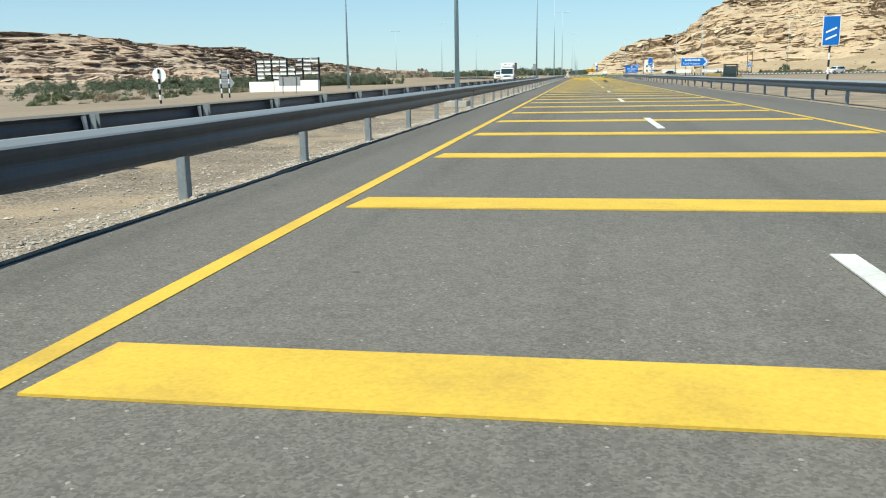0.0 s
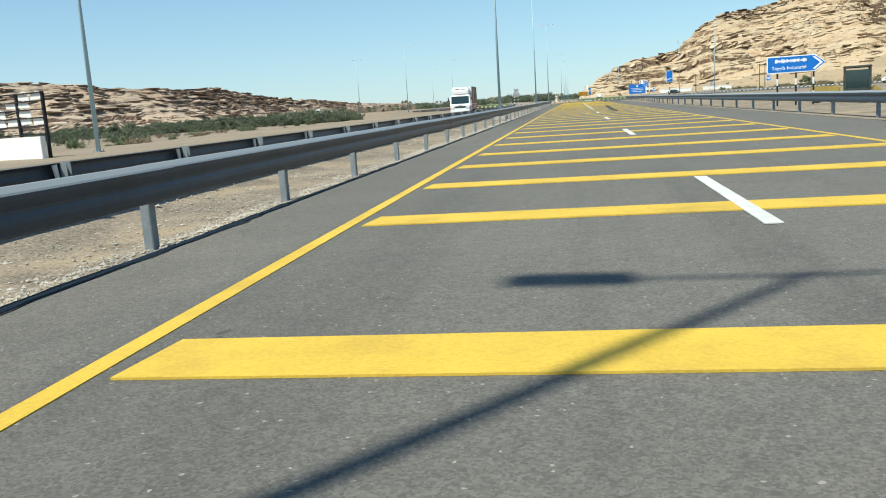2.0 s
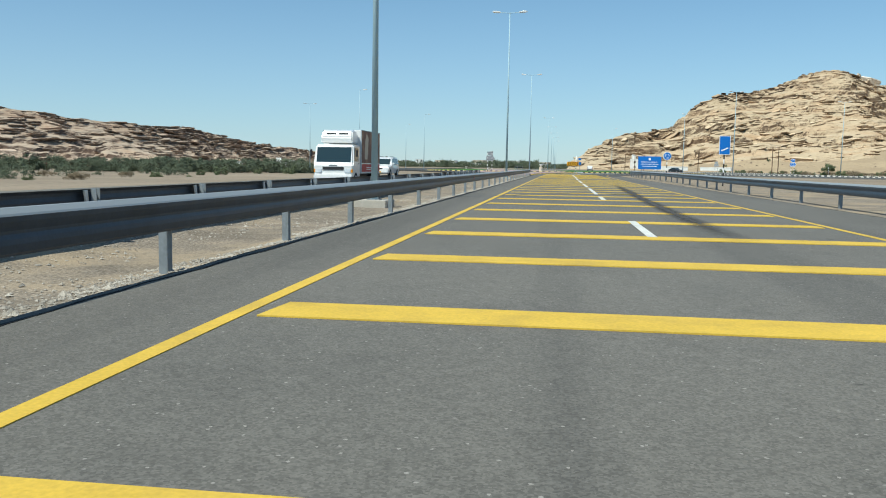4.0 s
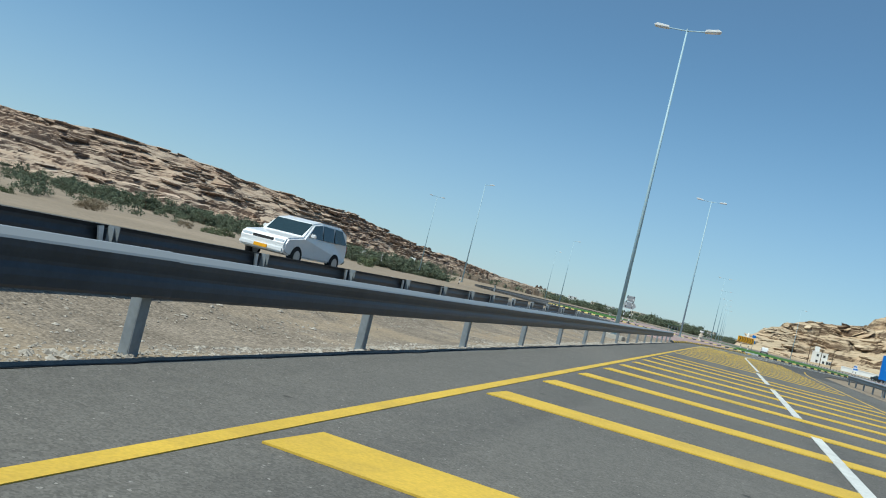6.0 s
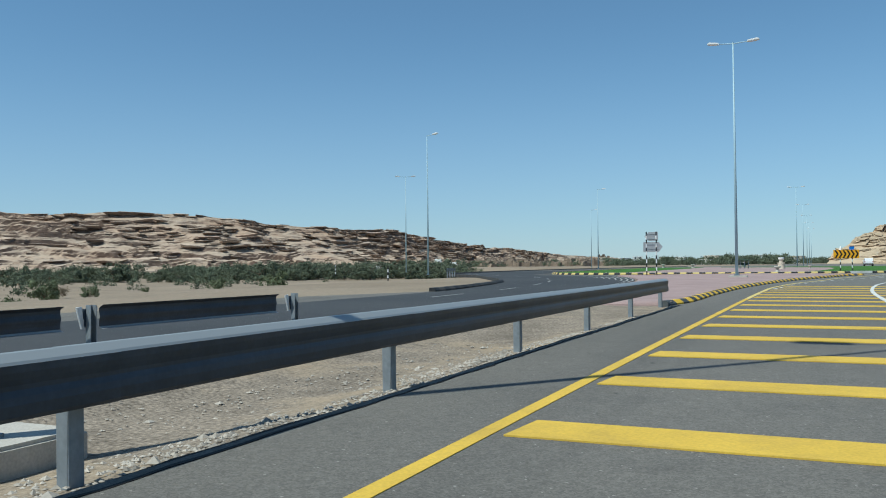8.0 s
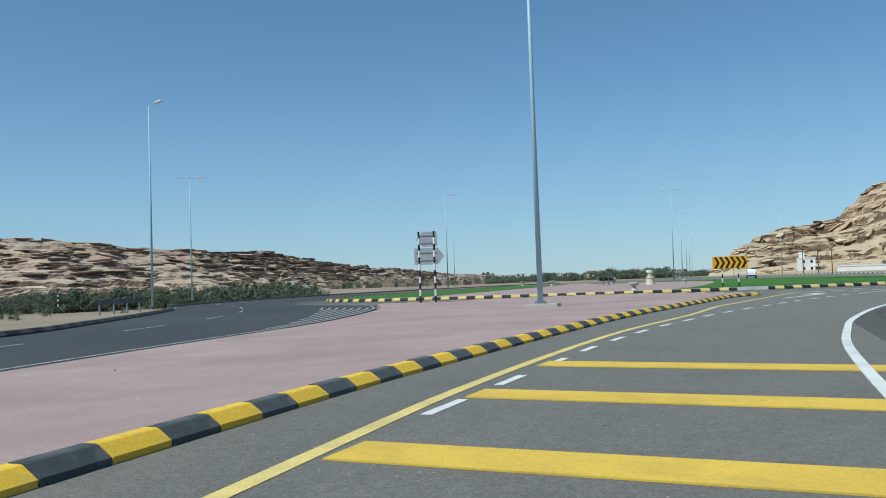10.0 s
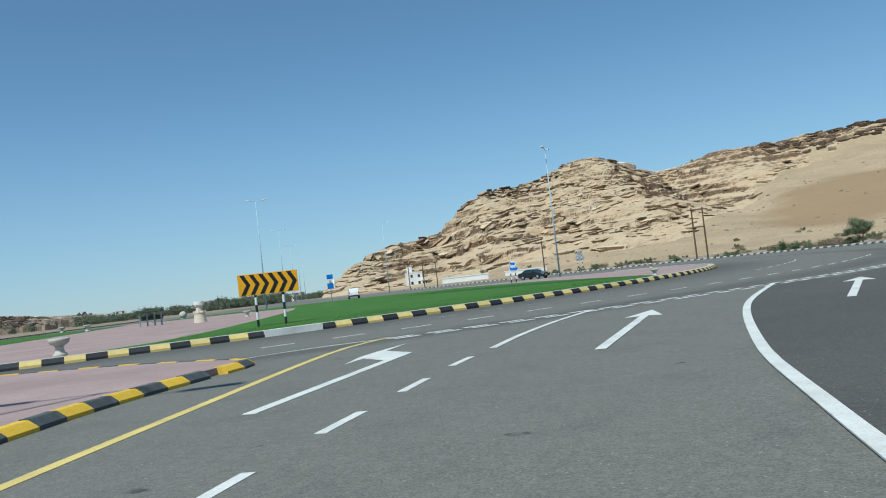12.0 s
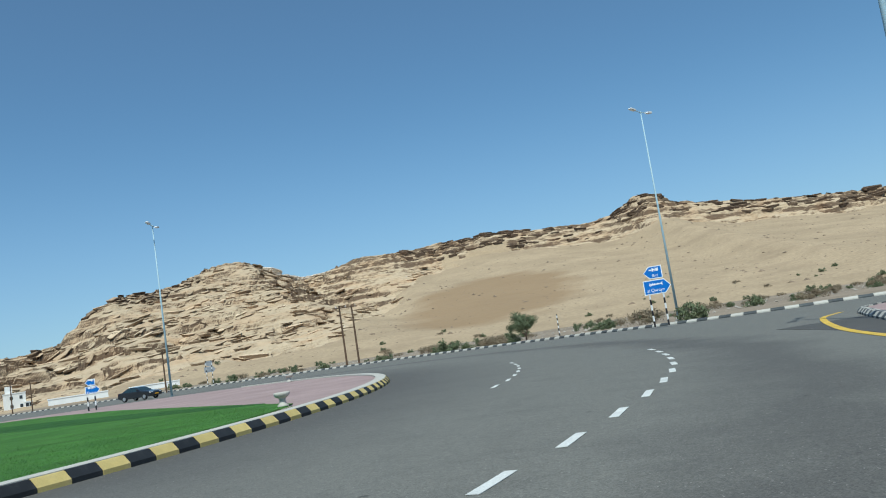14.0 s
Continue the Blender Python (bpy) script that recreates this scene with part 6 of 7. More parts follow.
# ---- roadside things on the far side ----
def billboard(x, y, turn):
    top = thing("billboard_frame", "black billboard frame with torn white sheets", "billboard", pose(x, y, -0.55, 0, 0, turn))
    bay = 1.96
    for k in range(5):
        part("upright", box(0.12, 0.14, 3.6, (-2 * bay + bay * k, 0, 1.8)), POST_BLACK, top)
    for k in range(6):
        part("crossbar", box(4 * bay, 0.06, 0.06, (0, -0.09, 1.55 + 0.40 * k)), POST_BLACK, top)
    rng = random.Random(8)
    for k in range(4):
        for r in range(5):
            for h in (0, 1):
                if rng.random() < (0.82 if r > 0 else 0.25):
                    x0, z0 = -2 * bay + bay * (k + 0.5 * h) + 0.08, 1.58 + 0.40 * r
                    w = bay / 2 - 0.06
                    o = [(x0 + rng.uniform(0, 0.12), z0 + rng.uniform(-0.05, 0.10)), (x0 + w, z0 + rng.uniform(-0.05, 0.12)), (x0 + w - rng.uniform(0, 0.2), z0 + rng.uniform(0.34, 0.46)), (x0 + w * 0.5, z0 + rng.uniform(0.30, 0.46)),
                         (x0 + rng.uniform(0, 0.1), z0 + 0.36)]
                    part("torn_sheet", prism(o, 0.01, "y", (0, -0.03 + 0.002 * r, 0)), HOUSE_WHITE, top)
    return top


billboard(-29.0, 74.8, -19)
_w = thing("low_wall", "low white rendered wall below the billboard", "wall", pose(-29.3, 74.4, -0.3, 0, 0, -19))
part("wall_panel", box(3.2, 0.3, 1.1, (-2.72, 0, 0.55), 0.02), HOUSE_WHITE, _w)
part("wall_panel", box(5.4, 0.3, 1.2, (1.62, 0, 0.60), 0.02), HOUSE_WHITE, _w)


def plain_back_sign(x, y, w, h, zc, posts, striped, label, z0=-0.9, disc=False, turn=0):
    top = thing("road_sign", label, "road sign", pose(x, y, z0, 0, 0, turn))
    if disc:
        part("board", tube(w / 2, w / 2, 0.03, (0, 0, zc), 24, Matrix.Rotation(radians(90), 4, "X")), SIGN_WHITE, top)
    else:
        part("board", box(w, 0.03, h, (0, 0, zc), 0.006), SIGN_BACK, top)
    for px_ in posts:
        if striped:
            striped_post(top, px_, -0.08, zc + h * 0.4, 0.06, 0.3)
        else:
            part("post", tube(0.04, 0.04, zc + h / 2, (px_, -0.06, 0), 8), GALV_POST, top)
    return top


plain_back_sign(-24.1, 39.3, 0.85, 0.85, 2.3, (0,), True, "round sign seen from behind on a striped post", disc=True)
twin_arrow_sign(-25.5, 51.6, 0, True, -0.9, 0.72)
plain_back_sign(-24.5, 62.6, 1.9, 0.75, 1.75, (-0.6, 0.6), False, "wide grey sign seen from behind on two posts")


def marker_post(x, y, z=0.0, h=1.6):
    top = thing("marker_post", "slim black and white striped marker post", "marker post", pose(x, y, z))
    striped_post(top, 0, 0, h, 0.06, 0.26)


marker_post(69.6, 310.0, 0, 2.2)
marker_post(-62.8, 264.4, -0.2, 1.5)
marker_post(-35, 228, -0.2, 1.3)
_t = thing("metal_barrier", "short grey steel barrier at the kerb's bend", "barrier", pose(-31.0, 232.0, 0, 0, 0, 17))
for _k in range(4):
    part("post", tube(0.05, 0.05, 0.85, (0, _k * 2.0, 0), 10), GALV_POST, _t)
part("beam", box(0.06, 7.0, 0.30, (0, 3.0, 0.72), 0.01), GALV, _t)

_s = thing("direction_stack", "two dark blue signs stacked on a post beyond the island", "road sign", pose(5.7, 340.8, 0))
for _z, _h in ((3.6, 0.8), (2.3, 1.0)):
    part("board", box(0.85, 0.05, _h * 0.8, (0, 0, _z), 0.01), SIGN_BLUE, _s)
part("post", tube(0.06, 0.06, 3.2, (0, 0.1, 0), 10), GALV_POST, _s)
_d = twin_arrow_sign(25.0, 310.5, -8, False, 0.14, 0.62)
_d["label"] = "small pair of blue arrow signs on the island's edge"
bpy.data.objects["twin_direction_sign.002"].location = (52.0, 372.0, 0.1)


def h_pole(x, y, turn, h=8.6, gap=1.75):
    top = thing("power_pole", "wooden H-frame power pole with cross-arms", "power pole", pose(x, y, -0.2, 0, 0, turn))
    for s_ in (-1, 1):
        part("pole", tube(0.15, 0.11, h, (s_ * gap / 2, 0, 0), 10), WOOD_POLE, top)
    part("cross_arm", box(gap + 1.6, 0.12, 0.16, (0, -0.14, h - 0.3)), WOOD_POLE, top)
    part("cross_arm", box(gap + 0.2, 0.1, 0.14, (0, -0.14, h - 3.2)), WOOD_POLE, top)
    for k in (-1.4, 0, 1.4):
        part("insulator", tube(0.05, 0.03, 0.22, (k, -0.14, h - 0.22), 8), LAMP_HEAD, top)
    return top


h_pole(66.0, 351.0, -15)
for _x, _y, _h in ((47.3, 380.0, 7.0), (26, 430, 7.0), (30.5, 437, 7.0), (35, 445, 7.0)):
    _p = thing("power_pole", "single wooden power pole with a short cross-arm", "power pole", pose(_x, _y, -0.2))
    part("pole", tube(0.14, 0.10, _h, (0, 0, 0), 10), WOOD_POLE, _p)
    part("cross_arm", box(1.3, 0.1, 0.14, (0, -0.1, _h - 0.3)), WOOD_POLE, _p)


# ---- island ornaments ----
def lathe(profile, seg=20, at=(0, 0, 0)):
    bm = bmesh.new()
    rings = []
    for r, z in profile:
        rings.append([bm.verts.new((at[0] + r * math.cos(2 * math.pi * k / seg), at[1] + r * math.sin(2 * math.pi * k / seg), at[2] + z)) for k in range(seg)])
    for a, b in zip(rings, rings[1:]):
        for k in range(seg):
            bm.faces.new((a[k], a[(k + 1) % seg], b[(k + 1) % seg], b[k]))
    bm.faces.new(rings[0][::-1])
    bm.faces.new(rings[-1])
    return bm


def bowl_planter(x, y, s=0.5):
    top = thing("bowl_planter", "cream concrete bowl planter on a waisted pedestal", "planter", pose(x, y, 0.14), "planters")
    part("pedestal", lathe([(r * s, z * s) for r, z in ((0.30, 0), (0.31, 0.12), (0.20, 0.2), (0.17, 0.4), (0.22, 0.5))]), KERB_PALE, top, smooth=True)
    part("bowl", lathe([(r * s, z * s) for r, z in ((0.22, 0.5), (0.38, 0.58), (0.44, 0.70), (0.46, 0.80), (0.41, 0.82), (0.38, 0.76))]), KERB_PALE, top, smooth=True)
    part("soil", lathe([(0.36 * s, 0.75 * s), (0.36 * s, 0.77 * s)]), TRUNK, top)
    return top


for _x, _y, _s in ((-3.75, 250.2, 0.72), (22.1, 264.6, 0.47), (34.3, 295.0, 0.6), (-1.2, 287.0, 0.6), (-20.5, 316, 0.9), (-29.0, 336, 0.9)):
    bowl_planter(_x, _y, _s)
_t = thing("stone_ball", "pale round stone ball on a low foot on the paving", "ornament", pose(-13.2, 332, 0.14))
part("foot", lathe([(0.30, 0), (0.30, 0.08), (0.22, 0.14)]), KERB_PALE, _t)
part("ball", lathe([(0.46 * math.sin(math.pi * k / 10) + 0.01, 0.55 - 0.46 * math.cos(math.pi * k / 10)) for k in range(11)]), KERB_PALE, _t, smooth=True)
_t = thing("model_tower", "small cream ornamental watchtower on the island", "ornament", pose(-4.9, 288.6, 0.12))
part("shaft", lathe([(0.44, 0), (0.42, 0.10), (0.36, 0.52), (0.40, 0.56), (0.40, 0.62), (0.24, 0.66), (0.20, 0.98)], 24), HOUSE_CREAM, _t)
part("window_band", lathe([(0.205, 0.76), (0.195, 0.90)], 24), HOUSE_GLASS, _t)
part("crown", lathe([(0.22, 0.98), (0.34, 1.06), (0.35, 1.24), (0.28, 1.25), (0.27, 1.14)], 24), HOUSE_WHITE, _t)
for _k in range(8):
    part("battlement", box(0.09, 0.07, 0.09, (0.37 * math.cos(_k * 0.785), 0.37 * math.sin(_k * 0.785), 0.66)), HOUSE_CREAM, _t)
_t.scale = (1.15, 1.15, 1.3)
_f = thing("shade_frame", "dark open shade frame with a flat roof", "shelter", pose(-11.1, 301.5, 0.12))
part("roof", box(2.2, 1.5, 0.20, (0, 0, 1.38), 0.04), SHADE_GREEN, _f)
part("back_panel", box(2.0, 0.06, 0.4, (0, 0.6, 0.75)), SHADE_GREEN, _f)
for _x in (-0.95, -0.3, 0.35, 0.95):
    part("leg", box(0.12, 0.12, 1.3, (_x, 0, 0.65)), GALV_POST, _f)


# ---- buildings far off ----
def house(x, y, w, d, h, mat, turn=0, z=-0.3, label="flat-roofed white house", extra=True):
    top = thing("house", label, "house", pose(x, y, z, 0, 0, turn))
    part("wall", box(w, d, h, (0, 0, h / 2)), mat, top)
    part("roof", box(w + 0.3, d + 0.3, 0.35, (0, 0, h + 0.1), 0.04), mat, top)
    if extra:
        part("stair_tower", box(w * 0.3, d * 0.4, h * 0.45, (-w * 0.28, 0, h * 1.22)), mat, top)
    n = max(2, int(w / 3.5)) if h > 2 else 0
    for k in range(n):
        for fl in range(1 if h < 4.5 else 2):
            part("window", box(1.0, 0.12, 1.2, (-w / 2 + (k + 0.5) * w / n, -d / 2 - 0.02, 1.7 + 3.0 * fl)), HOUSE_GLASS, top)
    return top


house(44, 585, 6.4, 5, 6.2, HOUSE_WHITE, 8, 0.2, "white two-storey house at the hill's foot")
house(47.9, 583, 2.4, 4, 2.6, HOUSE_WHITE, 8, 0.2, "white annexe beside the house", False)
house(56.5, 527, 17, 6, 1.8, HOUSE_WHITE, -8, 0.3, "long low white shed below the hill", False)
house(78, 520, 15, 6, 1.5, HOUSE_WHITE, -14, 0.5, "long low white shed below the hill", False)
_p = thing("slim_tower", "slim white tower at the road's end", "tower", pose(10, 640, -0.3))
part("shaft", lathe([(0.8, 0), (0.7, 6.0), (1.0, 6.2), (1.0, 6.9), (0.6, 7.0), (0.5, 8.0), (0.1, 9.2)]), HOUSE_WHITE, _p)
_rng = random.Random(21)
for _k in range(38):
    _a = radians(_rng.uniform(-15, -1.2))
    _r = _rng.uniform(470, 700)
    _w = _rng.uniform(5, 10)
    house(_r * math.sin(_a), 201 + _r * math.cos(_a), _w, _w * 0.7, _rng.choice((3.0, 3.4, 3.8, 5.4)), _rng.choice((HOUSE_WHITE, HOUSE_CREAM, HOUSE_CREAM)), _rng.uniform(-30, 30),
          label="small flat-roofed village house among trees", extra=False)

house(-122, 389, 6.0, 5, 2.3, HOUSE_WHITE, 33, -1.9, "small white house with a stair tower below the ridge")


def ruined_house(x, y, w, h, turn, z, seed):
    """Broken mud-brick walls of uneven height round an open floor."""
    rng = random.Random(seed)
    top = thing("ruined_house", "roofless brown mud-brick ruin of the old village", "ruin", pose(x, y, z, 0, 0, turn), "old village ruins")
    for sx, sy, lx, ly in ((0, -0.4, 1, 0.08), (0, 0.4, 1, 0.08), (-0.46, 0, 0.08, 0.72), (0.46, 0, 0.08, 0.72)):
        if lx > ly:
            o = [(-w / 2, -3.0)] + [(-w / 2 + w * q / 6, h * rng.uniform(0.45, 1.05)) for q in range(7)] + [(w / 2, -3.0)]
            part("wall", prism(o, 0.6, "y", (0, sy * w, 0)), MUD_WALL, top)
        else:
            part("wall", box(0.6, w * ly, h * rng.uniform(0.5, 1.0) + 3, (sx * w, 0, h * 0.35 - 1.5)), MUD_WALL, top)
    return top


for _k in range(95):
    _a = radians(_rng.uniform(-25, -14.2))
    _r = _rng.uniform(430, 640)
    ruined_house(1 + _r * math.sin(_a), 201 + _r * math.cos(_a), _rng.uniform(3, 8), _rng.uniform(1.0, 3.6) * (1 if _rng.random() < 0.93 else 1.8), _rng.uniform(-60, 60), 0.3 + (_r - 430) * 0.013, _k)
for _x, _y, _w, _h in ((-118, 425, 7, 3.4), (-112, 424, 5, 2.6)):
    house(_x, _y, _w, 7, _h, HOUSE_WHITE, 20, -1.6, "small white house among the palms below the ridge")
_t = thing("ruined_tower", "ruined stone watchtower on the ridge", "tower", pose(-520, 1300, 6))
part("stump", lathe([(7, 0), (5.5, 6), (4.2, 13), (4.8, 15), (2.0, 19), (1.0, 20)], 12), ROCK_LEFT, _t)
_t = thing("ruined_tower", "ruined stone watchtower on the ridge", "tower", pose(-172, 705, 0.5))
part("stump", lathe([(2.6, -1), (2.1, 3.5), (1.8, 6.0), (2.0, 6.6), (1.0, 8.4)], 12), ROCK_LEFT, _t)

# ---- plants ----
def leaf_cloud(seed, n, size, centres, droop=0.0):
    """Many small leaf blades round clump centres (x, y, z, radius)."""
    rng = np.random.RandomState(seed)
    v, f = [], []
    for k in range(n):
        c = centres[rng.randint(len(centres))]
        d = rng.normal(size=3)
        d /= np.linalg.norm(d)
        r = c[3] * rng.uniform(0.45, 1.05) * (1 + 0.25 * math.sin(5 * d[0] + seed))
        p = np.array(c[:3]) + d * r * np.array([1, 1, 0.8])
        if p[2] < 0.03:
            p[2] = abs(p[2]) * 0.4 + 0.03
        u = rng.normal(size=3); u /= np.linalg.norm(u)
        w = np.cross(u, d); w /= np.linalg.norm(w) + 1e-6
        s = size * rng.uniform(0.6, 1.3)
        o = len(v)
        v += [tuple(p - u * s), tuple(p + w * s * 0.45), tuple(p + u * s - np.array([0, 0, droop * s])), tuple(p - w * s * 0.45)]
        f.append((o, o + 1, o + 2, o + 3))
    return v, f


def make_tree(name, label, seed, h, spread, leaf, mat, n, trunk_h=0.35, m=None, group=""):
    """A tapered, forked trunk with limbs and a crown of leaf clumps."""
    rng = random.Random(seed)
    top = thing(name, label, "tree" if h > 2.2 else "shrub", m, group)
    bm = bmesh.new()
    th = h * trunk_h
    tube(0.045 * h * 0.6, 0.03 * h * 0.6, th, (0, 0, -0.05), 8, None, bm)
    cs = []
    for k in range(7):
        a = k * 0.9 + rng.uniform(-0.3, 0.3)
        tilt = rng.uniform(18, 58)
        L = h * rng.uniform(0.28, 0.5)
        turn = Matrix.Rotation(a, 4, "Z") @ Matrix.Rotation(radians(tilt), 4, "Y")
        tube(0.018 * h * 0.6, 0.006 * h * 0.6, L, (0, 0, th * rng.uniform(0.6, 1.0)), 6, turn, bm)
        e = Vector((0, 0, th * 0.9)) + turn.to_3x3() @ Vector((0, 0, L))
        cs.append((e.x * spread, e.y * spread, min(e.z, h * 0.82), h * rng.uniform(0.13, 0.24)))
    for k in range(5):
        a = rng.uniform(0, 6.28)
        cs.append((math.cos(a) * h * 0.3 * spread * rng.random(), math.sin(a) * h * 0.3 * spread * rng.random(), h * rng.uniform(0.55, 0.82), h * rng.uniform(0.14, 0.22)))
    part("trunk", bm, TRUNK, top)
    v, f = leaf_cloud(seed, n, leaf, cs)
    ob = new("crown", mesh_of("crown", v, f, mat))
    ob.parent = top
    return top


def make_shrub(seed, r, h, mat, leaf, n, label, m):
    rng = random.Random(seed)
    top = thing("shrub", label, "shrub", m, "desert shrubs")
    bm = bmesh.new()
    for k in range(7):
        turn = Matrix.Rotation(k * 0.9, 4, "Z") @ Matrix.Rotation(radians(rng.uniform(15, 60)), 4, "Y")
        tube(0.02, 0.006, h * 0.8, (0, 0, -0.03), 5, turn, bm)
    part("stem", bm, TRUNK, top)
    cs = [(rng.uniform(-r, r) * 0.7, rng.uniform(-r, r) * 0.7, h * rng.uniform(0.12, 0.66), r * rng.uniform(0.25, 0.5)) for _ in range(11)]
    v, f = leaf_cloud(seed, n, leaf, cs)
    ob = new("foliage", mesh_of("foliage", v, f, mat))
    ob.parent = top
    return top


make_tree("acacia_tree", "round green acacia tree behind the outer kerb", 4, 3.7, 1.3, 0.08, LEAF, 10000, 0.2, pose(72.8, 319.7, -0.2))
make_shrub(7, 1.7, 1.9, LEAF, 0.12, 1500, "dense green desert shrub", pose(66.3, 325.9, -0.2))
make_shrub(8, 2.1, 1.9, LEAF_DRY, 0.10, 1800, "grey-brown dry desert shrub", pose(72.5, 301.5, -0.2))
make_shrub(9, 1.5, 2.2, LEAF, 0.12, 1500, "green desert shrub beside the arrow signs", pose(66.5, 290.0, -0.2))
_bases = [bpy.data.objects["shrub"], bpy.data.objects["shrub.001"], bpy.data.objects["shrub.002"]]
_rng = random.Random(77)


def lie_of_hill(x, y):
    """The height of the right hill's apron at a place, or of the plain before it."""
    d = (HILL_R[::6, :90:3, 0] - x) ** 2 + (HILL_R[::6, :90:3, 1] - y) ** 2
    q = np.unravel_index(np.argmin(d), d.shape)
    return float(HILL_R[::6, :90:3, 2][q]) if d[q] < 120 else -0.25


for _k in range(230):
    _a = radians(_rng.uniform(0, 66))
    _r = _rng.uniform(82, 150) if _k < 90 else _rng.uniform(110, 360)
    _x, _y = 14.6 + _r * math.sin(_a), 244.5 + _r * math.cos(_a)
    if _x < 66 or math.hypot(_x - RC[0], _y - RC[1]) < 82:
        continue
    _q = copy_thing(_rng.choice(_bases), pose(_x, _y, lie_of_hill(_x, _y) - 0.05, 0, 0, _rng.uniform(0, 360)))
    _q.scale = [_rng.uniform(0.3, 0.85) * (1.25 if _r > 180 else 1.0)] * 3
    _q["label"] = "low scattered desert shrub on the sand"
for _k in range(60):
    _a = radians(_rng.uniform(-62, -24))
    _r = _rng.uniform(60, 230)
    _x, _y = _r * math.sin(_a) - 8, _rng.uniform(40, 190) + _r * math.cos(_a) * 0.6
    if _x > -46:
        continue
    _q = copy_thing(_rng.choice(_bases), pose(_x, _y, -1.05 if _x > -60 else -2.3, 0, 0, _rng.uniform(0, 360)))
    _q.scale = [_rng.uniform(0.4, 1.1)] * 3
    _q["label"] = "low scattered desert shrub on the sand"


def bushy_tree(seed, h, m):
    """A broad tree, leafy almost to the ground, with an uneven outline."""
    rng = random.Random(seed)
    top = thing("tree", "dark green bushy tree in the belt below the ridge", "tree", m, "tree belt")
    bm = bmesh.new()
    tube(0.16, 0.08, h * 0.5, (0, 0, -0.3), 7, None, bm)
    cs = []
    for k in range(19):
        a, q = rng.uniform(0, 6.28), rng.uniform(0.1, 0.62) * h
        z = h * rng.uniform(0.04, 0.84 - 0.55 * q / h)
        cs.append((math.cos(a) * q, math.sin(a) * q, z, h * rng.uniform(0.12, 0.22)))
        if k < 6:
            tube(0.06, 0.02, q * 1.1, (0, 0, h * 0.25), 5, Matrix.Rotation(a, 4, "Z") @ Matrix.Rotation(radians(rng.uniform(35, 70)), 4, "Y"), bm)
    part("trunk", bm, TRUNK, top)
    v, f = leaf_cloud(seed, 1500, 0.21, cs)
    ob = new("crown", mesh_of("crown", v, f, LEAF_DARK))
    ob.parent = top
    return top


_kinds = [bushy_tree(31 + k, 4.6 + 0.4 * k, pose(-138 - 9 * k, 330 + 8 * k, -2.5)) for k in range(4)]
_rng = random.Random(12)
for _k in range(320):
    _a = radians(_rng.uniform(-60, -26.5) if _k < 200 else _rng.uniform(-47, -29))
    _r = _rng.uniform(195, 285)
    _q = copy_thing(_rng.choice(_kinds), pose(1 + _r * math.sin(_a), 201 + _r * math.cos(_a), -2.5, 0, 0, _rng.uniform(0, 360)))
    _q.scale = [_rng.uniform(0.6, 1.35)] * 3

for _x, _y, _s in ((-95.2, 364.2, 0.72), (-92.6, 366.4, 0.95), (-90.3, 366.8, 1.0), (-88.2, 368.9, 0.85), (-85.9, 369.4, 0.7)):
    _q = copy_thing(_kinds[0], pose(_x, _y, -2.5, 0, 0, 40 * _x))
    _q.scale = [_s] * 3
    _q["label"] = "dense dark green tree beside the white house"


def woodland(name, label, spots, seed):
    """Far bushy trees whose number nobody could tell, joined: short stems and clumps of leaf blades."""
    rng = random.Random(seed)
    forms = []
    for k in range(5):
        cs = []
        for _ in range(15):
            a, q = rng.uniform(0, 6.28), rng.uniform(0.05, 0.72)
            cs.append((math.cos(a) * q, math.sin(a) * q, rng.uniform(0.08, 0.86 - 0.6 * q), rng.uniform(0.14, 0.26)))
        fv, ff = leaf_cloud(seed + k, 420, 0.055, cs)
        forms.append((np.array(fv), ff))
    v, f = [], []
    for x, y, z, h in spots:
        fv, ff = rng.choice(forms)
        a = rng.uniform(0, 6.28)
        c, s_ = math.cos(a) * h, math.sin(a) * h
        o = len(v)
        v += np.stack([x + fv[:, 0] * c - fv[:, 1] * s_, y + fv[:, 0] * s_ + fv[:, 1] * c, z + fv[:, 2] * h], 1).tolist()
        f += [tuple(o + i for i in q) for q in ff]
    return tagged(new(name, mesh_of(name, v, f, LEAF_DARK)), label, "trees", kind="stuff")


woodland("palm_grove", "dark green palms and scrub on the low ground",
         [(_rng.uniform(-210, -95), _rng.uniform(60, 330), -2.5, _rng.uniform(1.6, 4.4)) for _ in range(160)], 51)
_sp = []
while len(_sp) < 950:
    _a = radians(_rng.uniform(-26, 2.2))
    _d = _rng.uniform(410, 700)
    _x, _y = 1 + _d * math.sin(_a), 201 + _d * math.cos(_a)
    if (abs(_x) > 16 or _y > 760) and (_a > radians(-14.5) or _rng.random() < 0.12):
        _sp.append((_x, _y, -0.4, _rng.uniform(3.0, 6.5) * (1.2 if -6.8 < math.degrees(_a) < -1.5 else 1.0)))
woodland("village_trees", "leafy green trees among the village houses", _sp, 61)

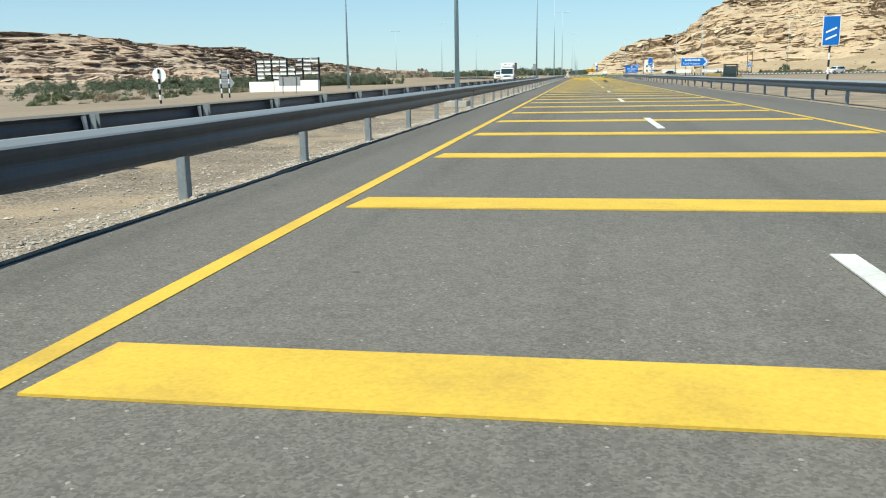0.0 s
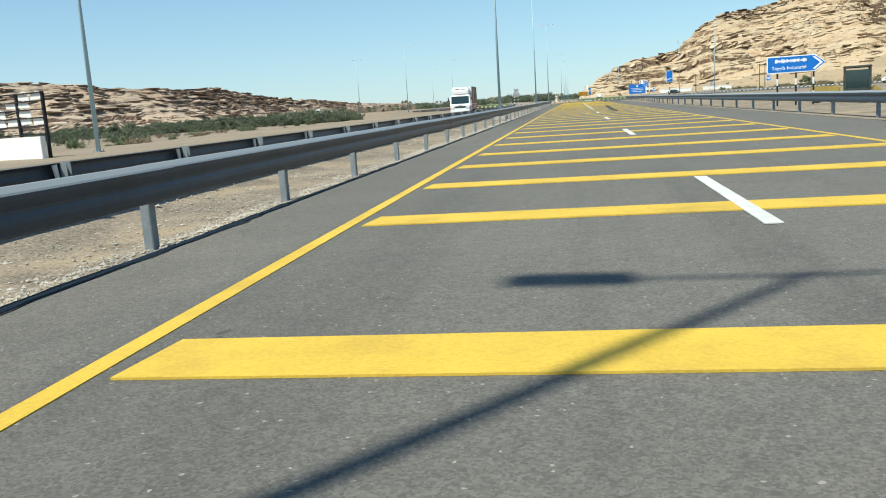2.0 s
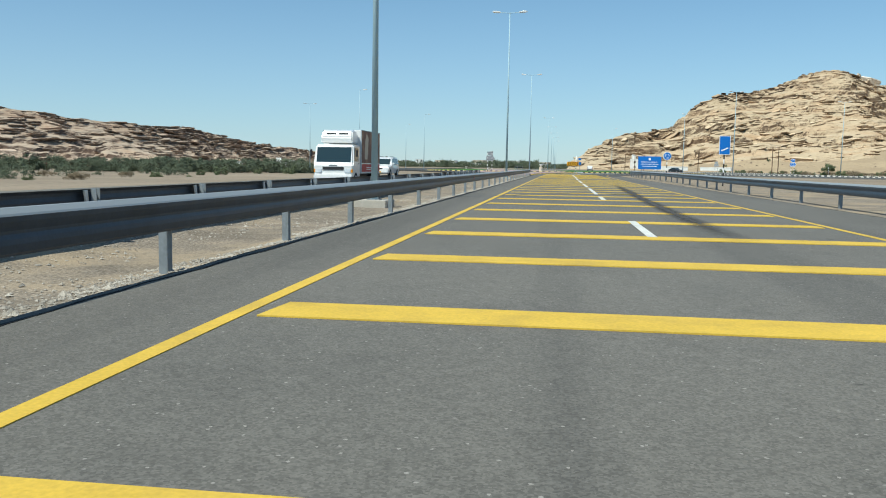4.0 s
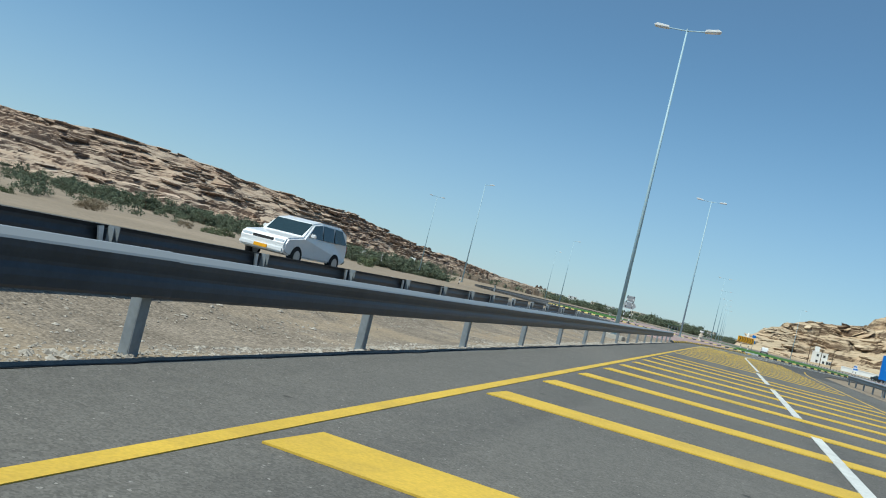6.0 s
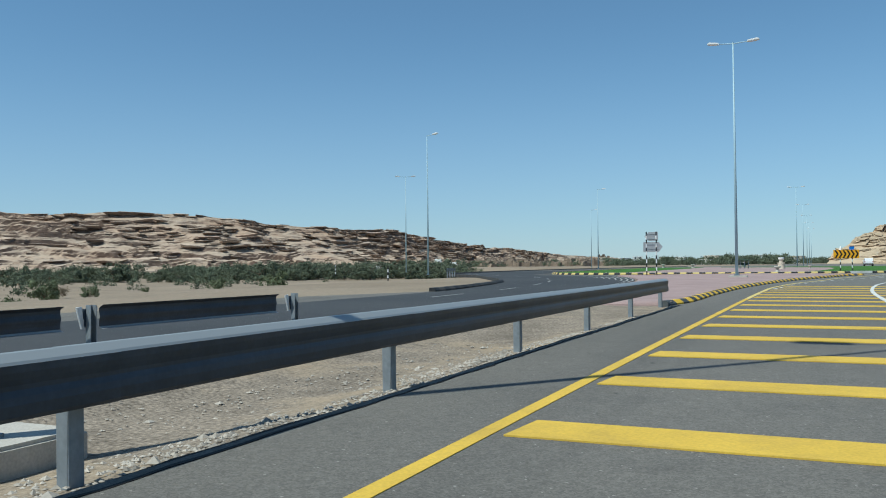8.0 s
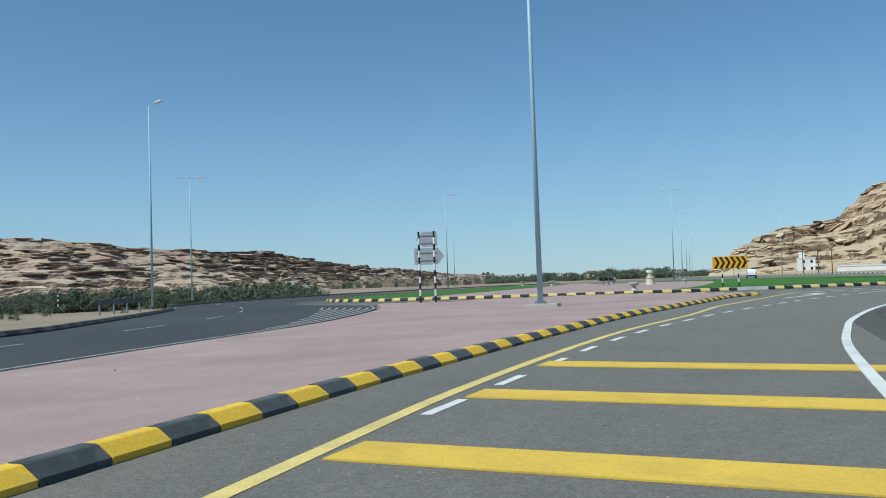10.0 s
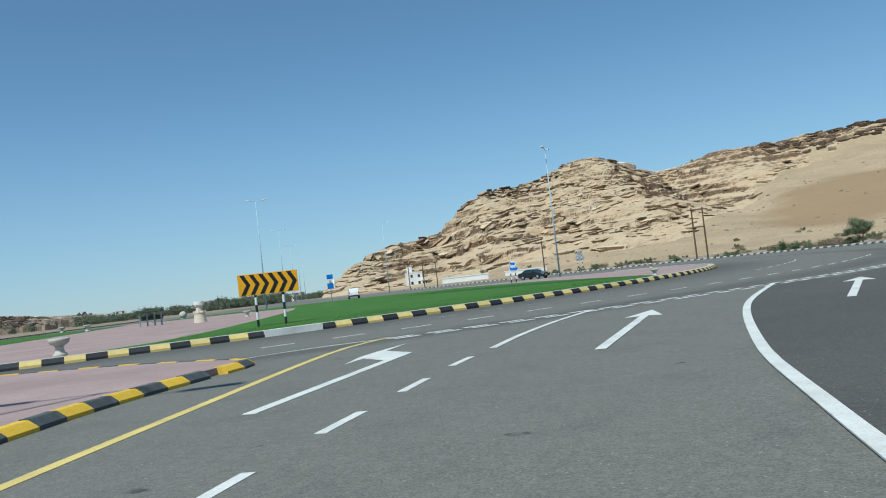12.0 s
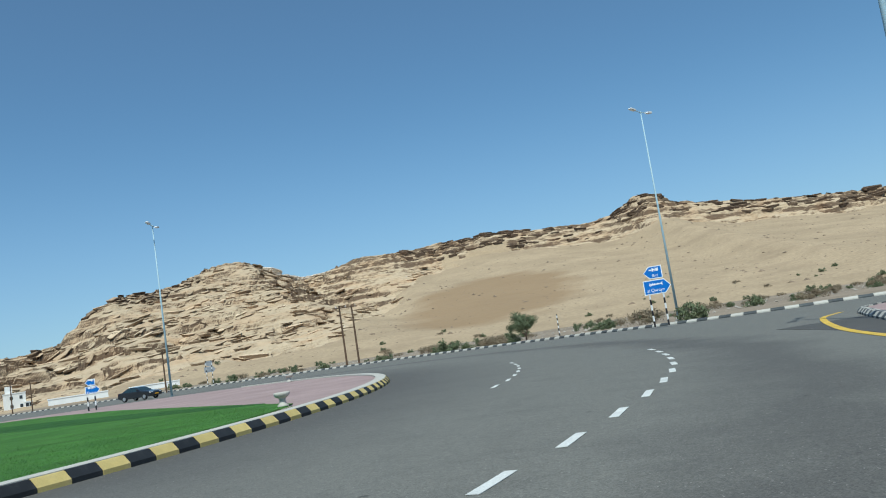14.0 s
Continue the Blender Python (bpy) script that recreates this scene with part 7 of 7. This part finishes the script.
# ---- gravel and grass ----
def scatter_stones(name, spots, mat, label, seed):
    """Small angular stones, joined: nobody could count them."""
    rng = np.random.RandomState(seed)
    base = np.array([(1, 0, 0), (0, 1, 0), (-1, 0, 0), (0, -1, 0), (0, 0, 1), (0, 0, -0.6)], float)
    fs = [(0, 1, 4), (1, 2, 4), (2, 3, 4), (3, 0, 4), (1, 0, 5), (2, 1, 5), (3, 2, 5), (0, 3, 5)]
    v, f = [], []
    for x, y, z, s in spots:
        q = base * s * rng.uniform(0.6, 1.3, (6, 3)) * np.array([1, rng.uniform(0.6, 1.0), rng.uniform(0.4, 0.8)])
        a = rng.uniform(0, 6.28)
        c, t = math.cos(a), math.sin(a)
        o = len(v)
        v += [(x + p[0] * c - p[1] * t, y + p[0] * t + p[1] * c, z + p[2] * 0.8) for p in q]
        f += [tuple(o + i for i in t_) for t_ in fs]
    return tagged(new(name, mesh_of(name, v, f, mat)), label, "gravel", kind="stuff")


_r = np.random.RandomState(3)
_spots = []
for _k in range(44000):
    y_ = _r.uniform(-4, 186)
    x_ = -3.62 - abs(_r.normal(0, 0.6)) if _r.rand() < 0.6 else _r.uniform(-7.0, -3.7)
    if noise.noise((x_ * 0.5, y_ * 0.35, 2.0)) > -0.15 or x_ > -4.3:
        _spots.append((x_, y_, median_z(x_) + 0.008, _r.uniform(0.010, 0.034) * (1 if _r.rand() < 0.93 else 1.9)))
scatter_stones("gravel", _spots, STONE, "loose grey-brown gravel beside the asphalt", 4)
scatter_stones("gravel", [(_r.uniform(8.1, 13.0), _r.uniform(10, 170), -0.05, _r.uniform(0.012, 0.04)) for _ in range(2500)], STONE, "loose gravel on the verge", 6)
scatter_stones("boulders", [(60 + abs(_r.normal(0, 60)), _r.uniform(262, 460), -0.15, _r.uniform(0.08, 0.35)) for _ in range(1300)], STONE, "scattered stones on the sand", 9)
scatter_stones("debris", [(_r.uniform(-8.5, -3.8) + (y_ - 190) * 0.05, y_, 0.10, _r.uniform(0.012, 0.03)) for y_ in _r.uniform(190, 226, 60)], STONE, "small stones scattered on the pink paving", 17)
_u = [HILL_R[i, j] for i, j in zip(_r.randint(0, HILL_R.shape[0], 5200), _r.randint(20, HILL_R.shape[1], 5200)) if BARE_R[i, j] < 0.6]
scatter_stones("boulders", [(p[0], p[1], p[2], _r.uniform(0.25, 0.8) * (1 if _r.rand() < 0.85 else 2.4)) for p in _u], HILL_STONE, "fallen rocks on the sandy slope", 14)


def grass_blades(n, seed):
    rng = np.random.RandomState(seed)
    v, f = [], []
    while len(f) < n:
        a = radians(rng.uniform(-78, -36))
        r = R_ISLAND - 0.66 - abs(rng.normal(0, 4.0))
        x, y = RC[0] + r * math.cos(a), RC[1] + r * math.sin(a)
        if x < -1.0 or x > 22.0 or r < 34:
            continue
        h, w, t = rng.uniform(0.012, 0.032), rng.uniform(0.005, 0.009), rng.uniform(0, 6.28)
        lx, ly = rng.normal(0, 0.02), rng.normal(0, 0.02)
        o = len(v)
        v += [(x - w * math.cos(t), y - w * math.sin(t), 0.16), (x + w * math.cos(t), y + w * math.sin(t), 0.16), (x + lx, y + ly, 0.16 + h)]
        f.append((o, o + 1, o + 2))
    return tagged(new("grass_blades", mesh_of("grass_blades", v, f, BLADE)), "short mown grass blades along the kerb", "grass", kind="stuff")


grass_blades(50000, 2)
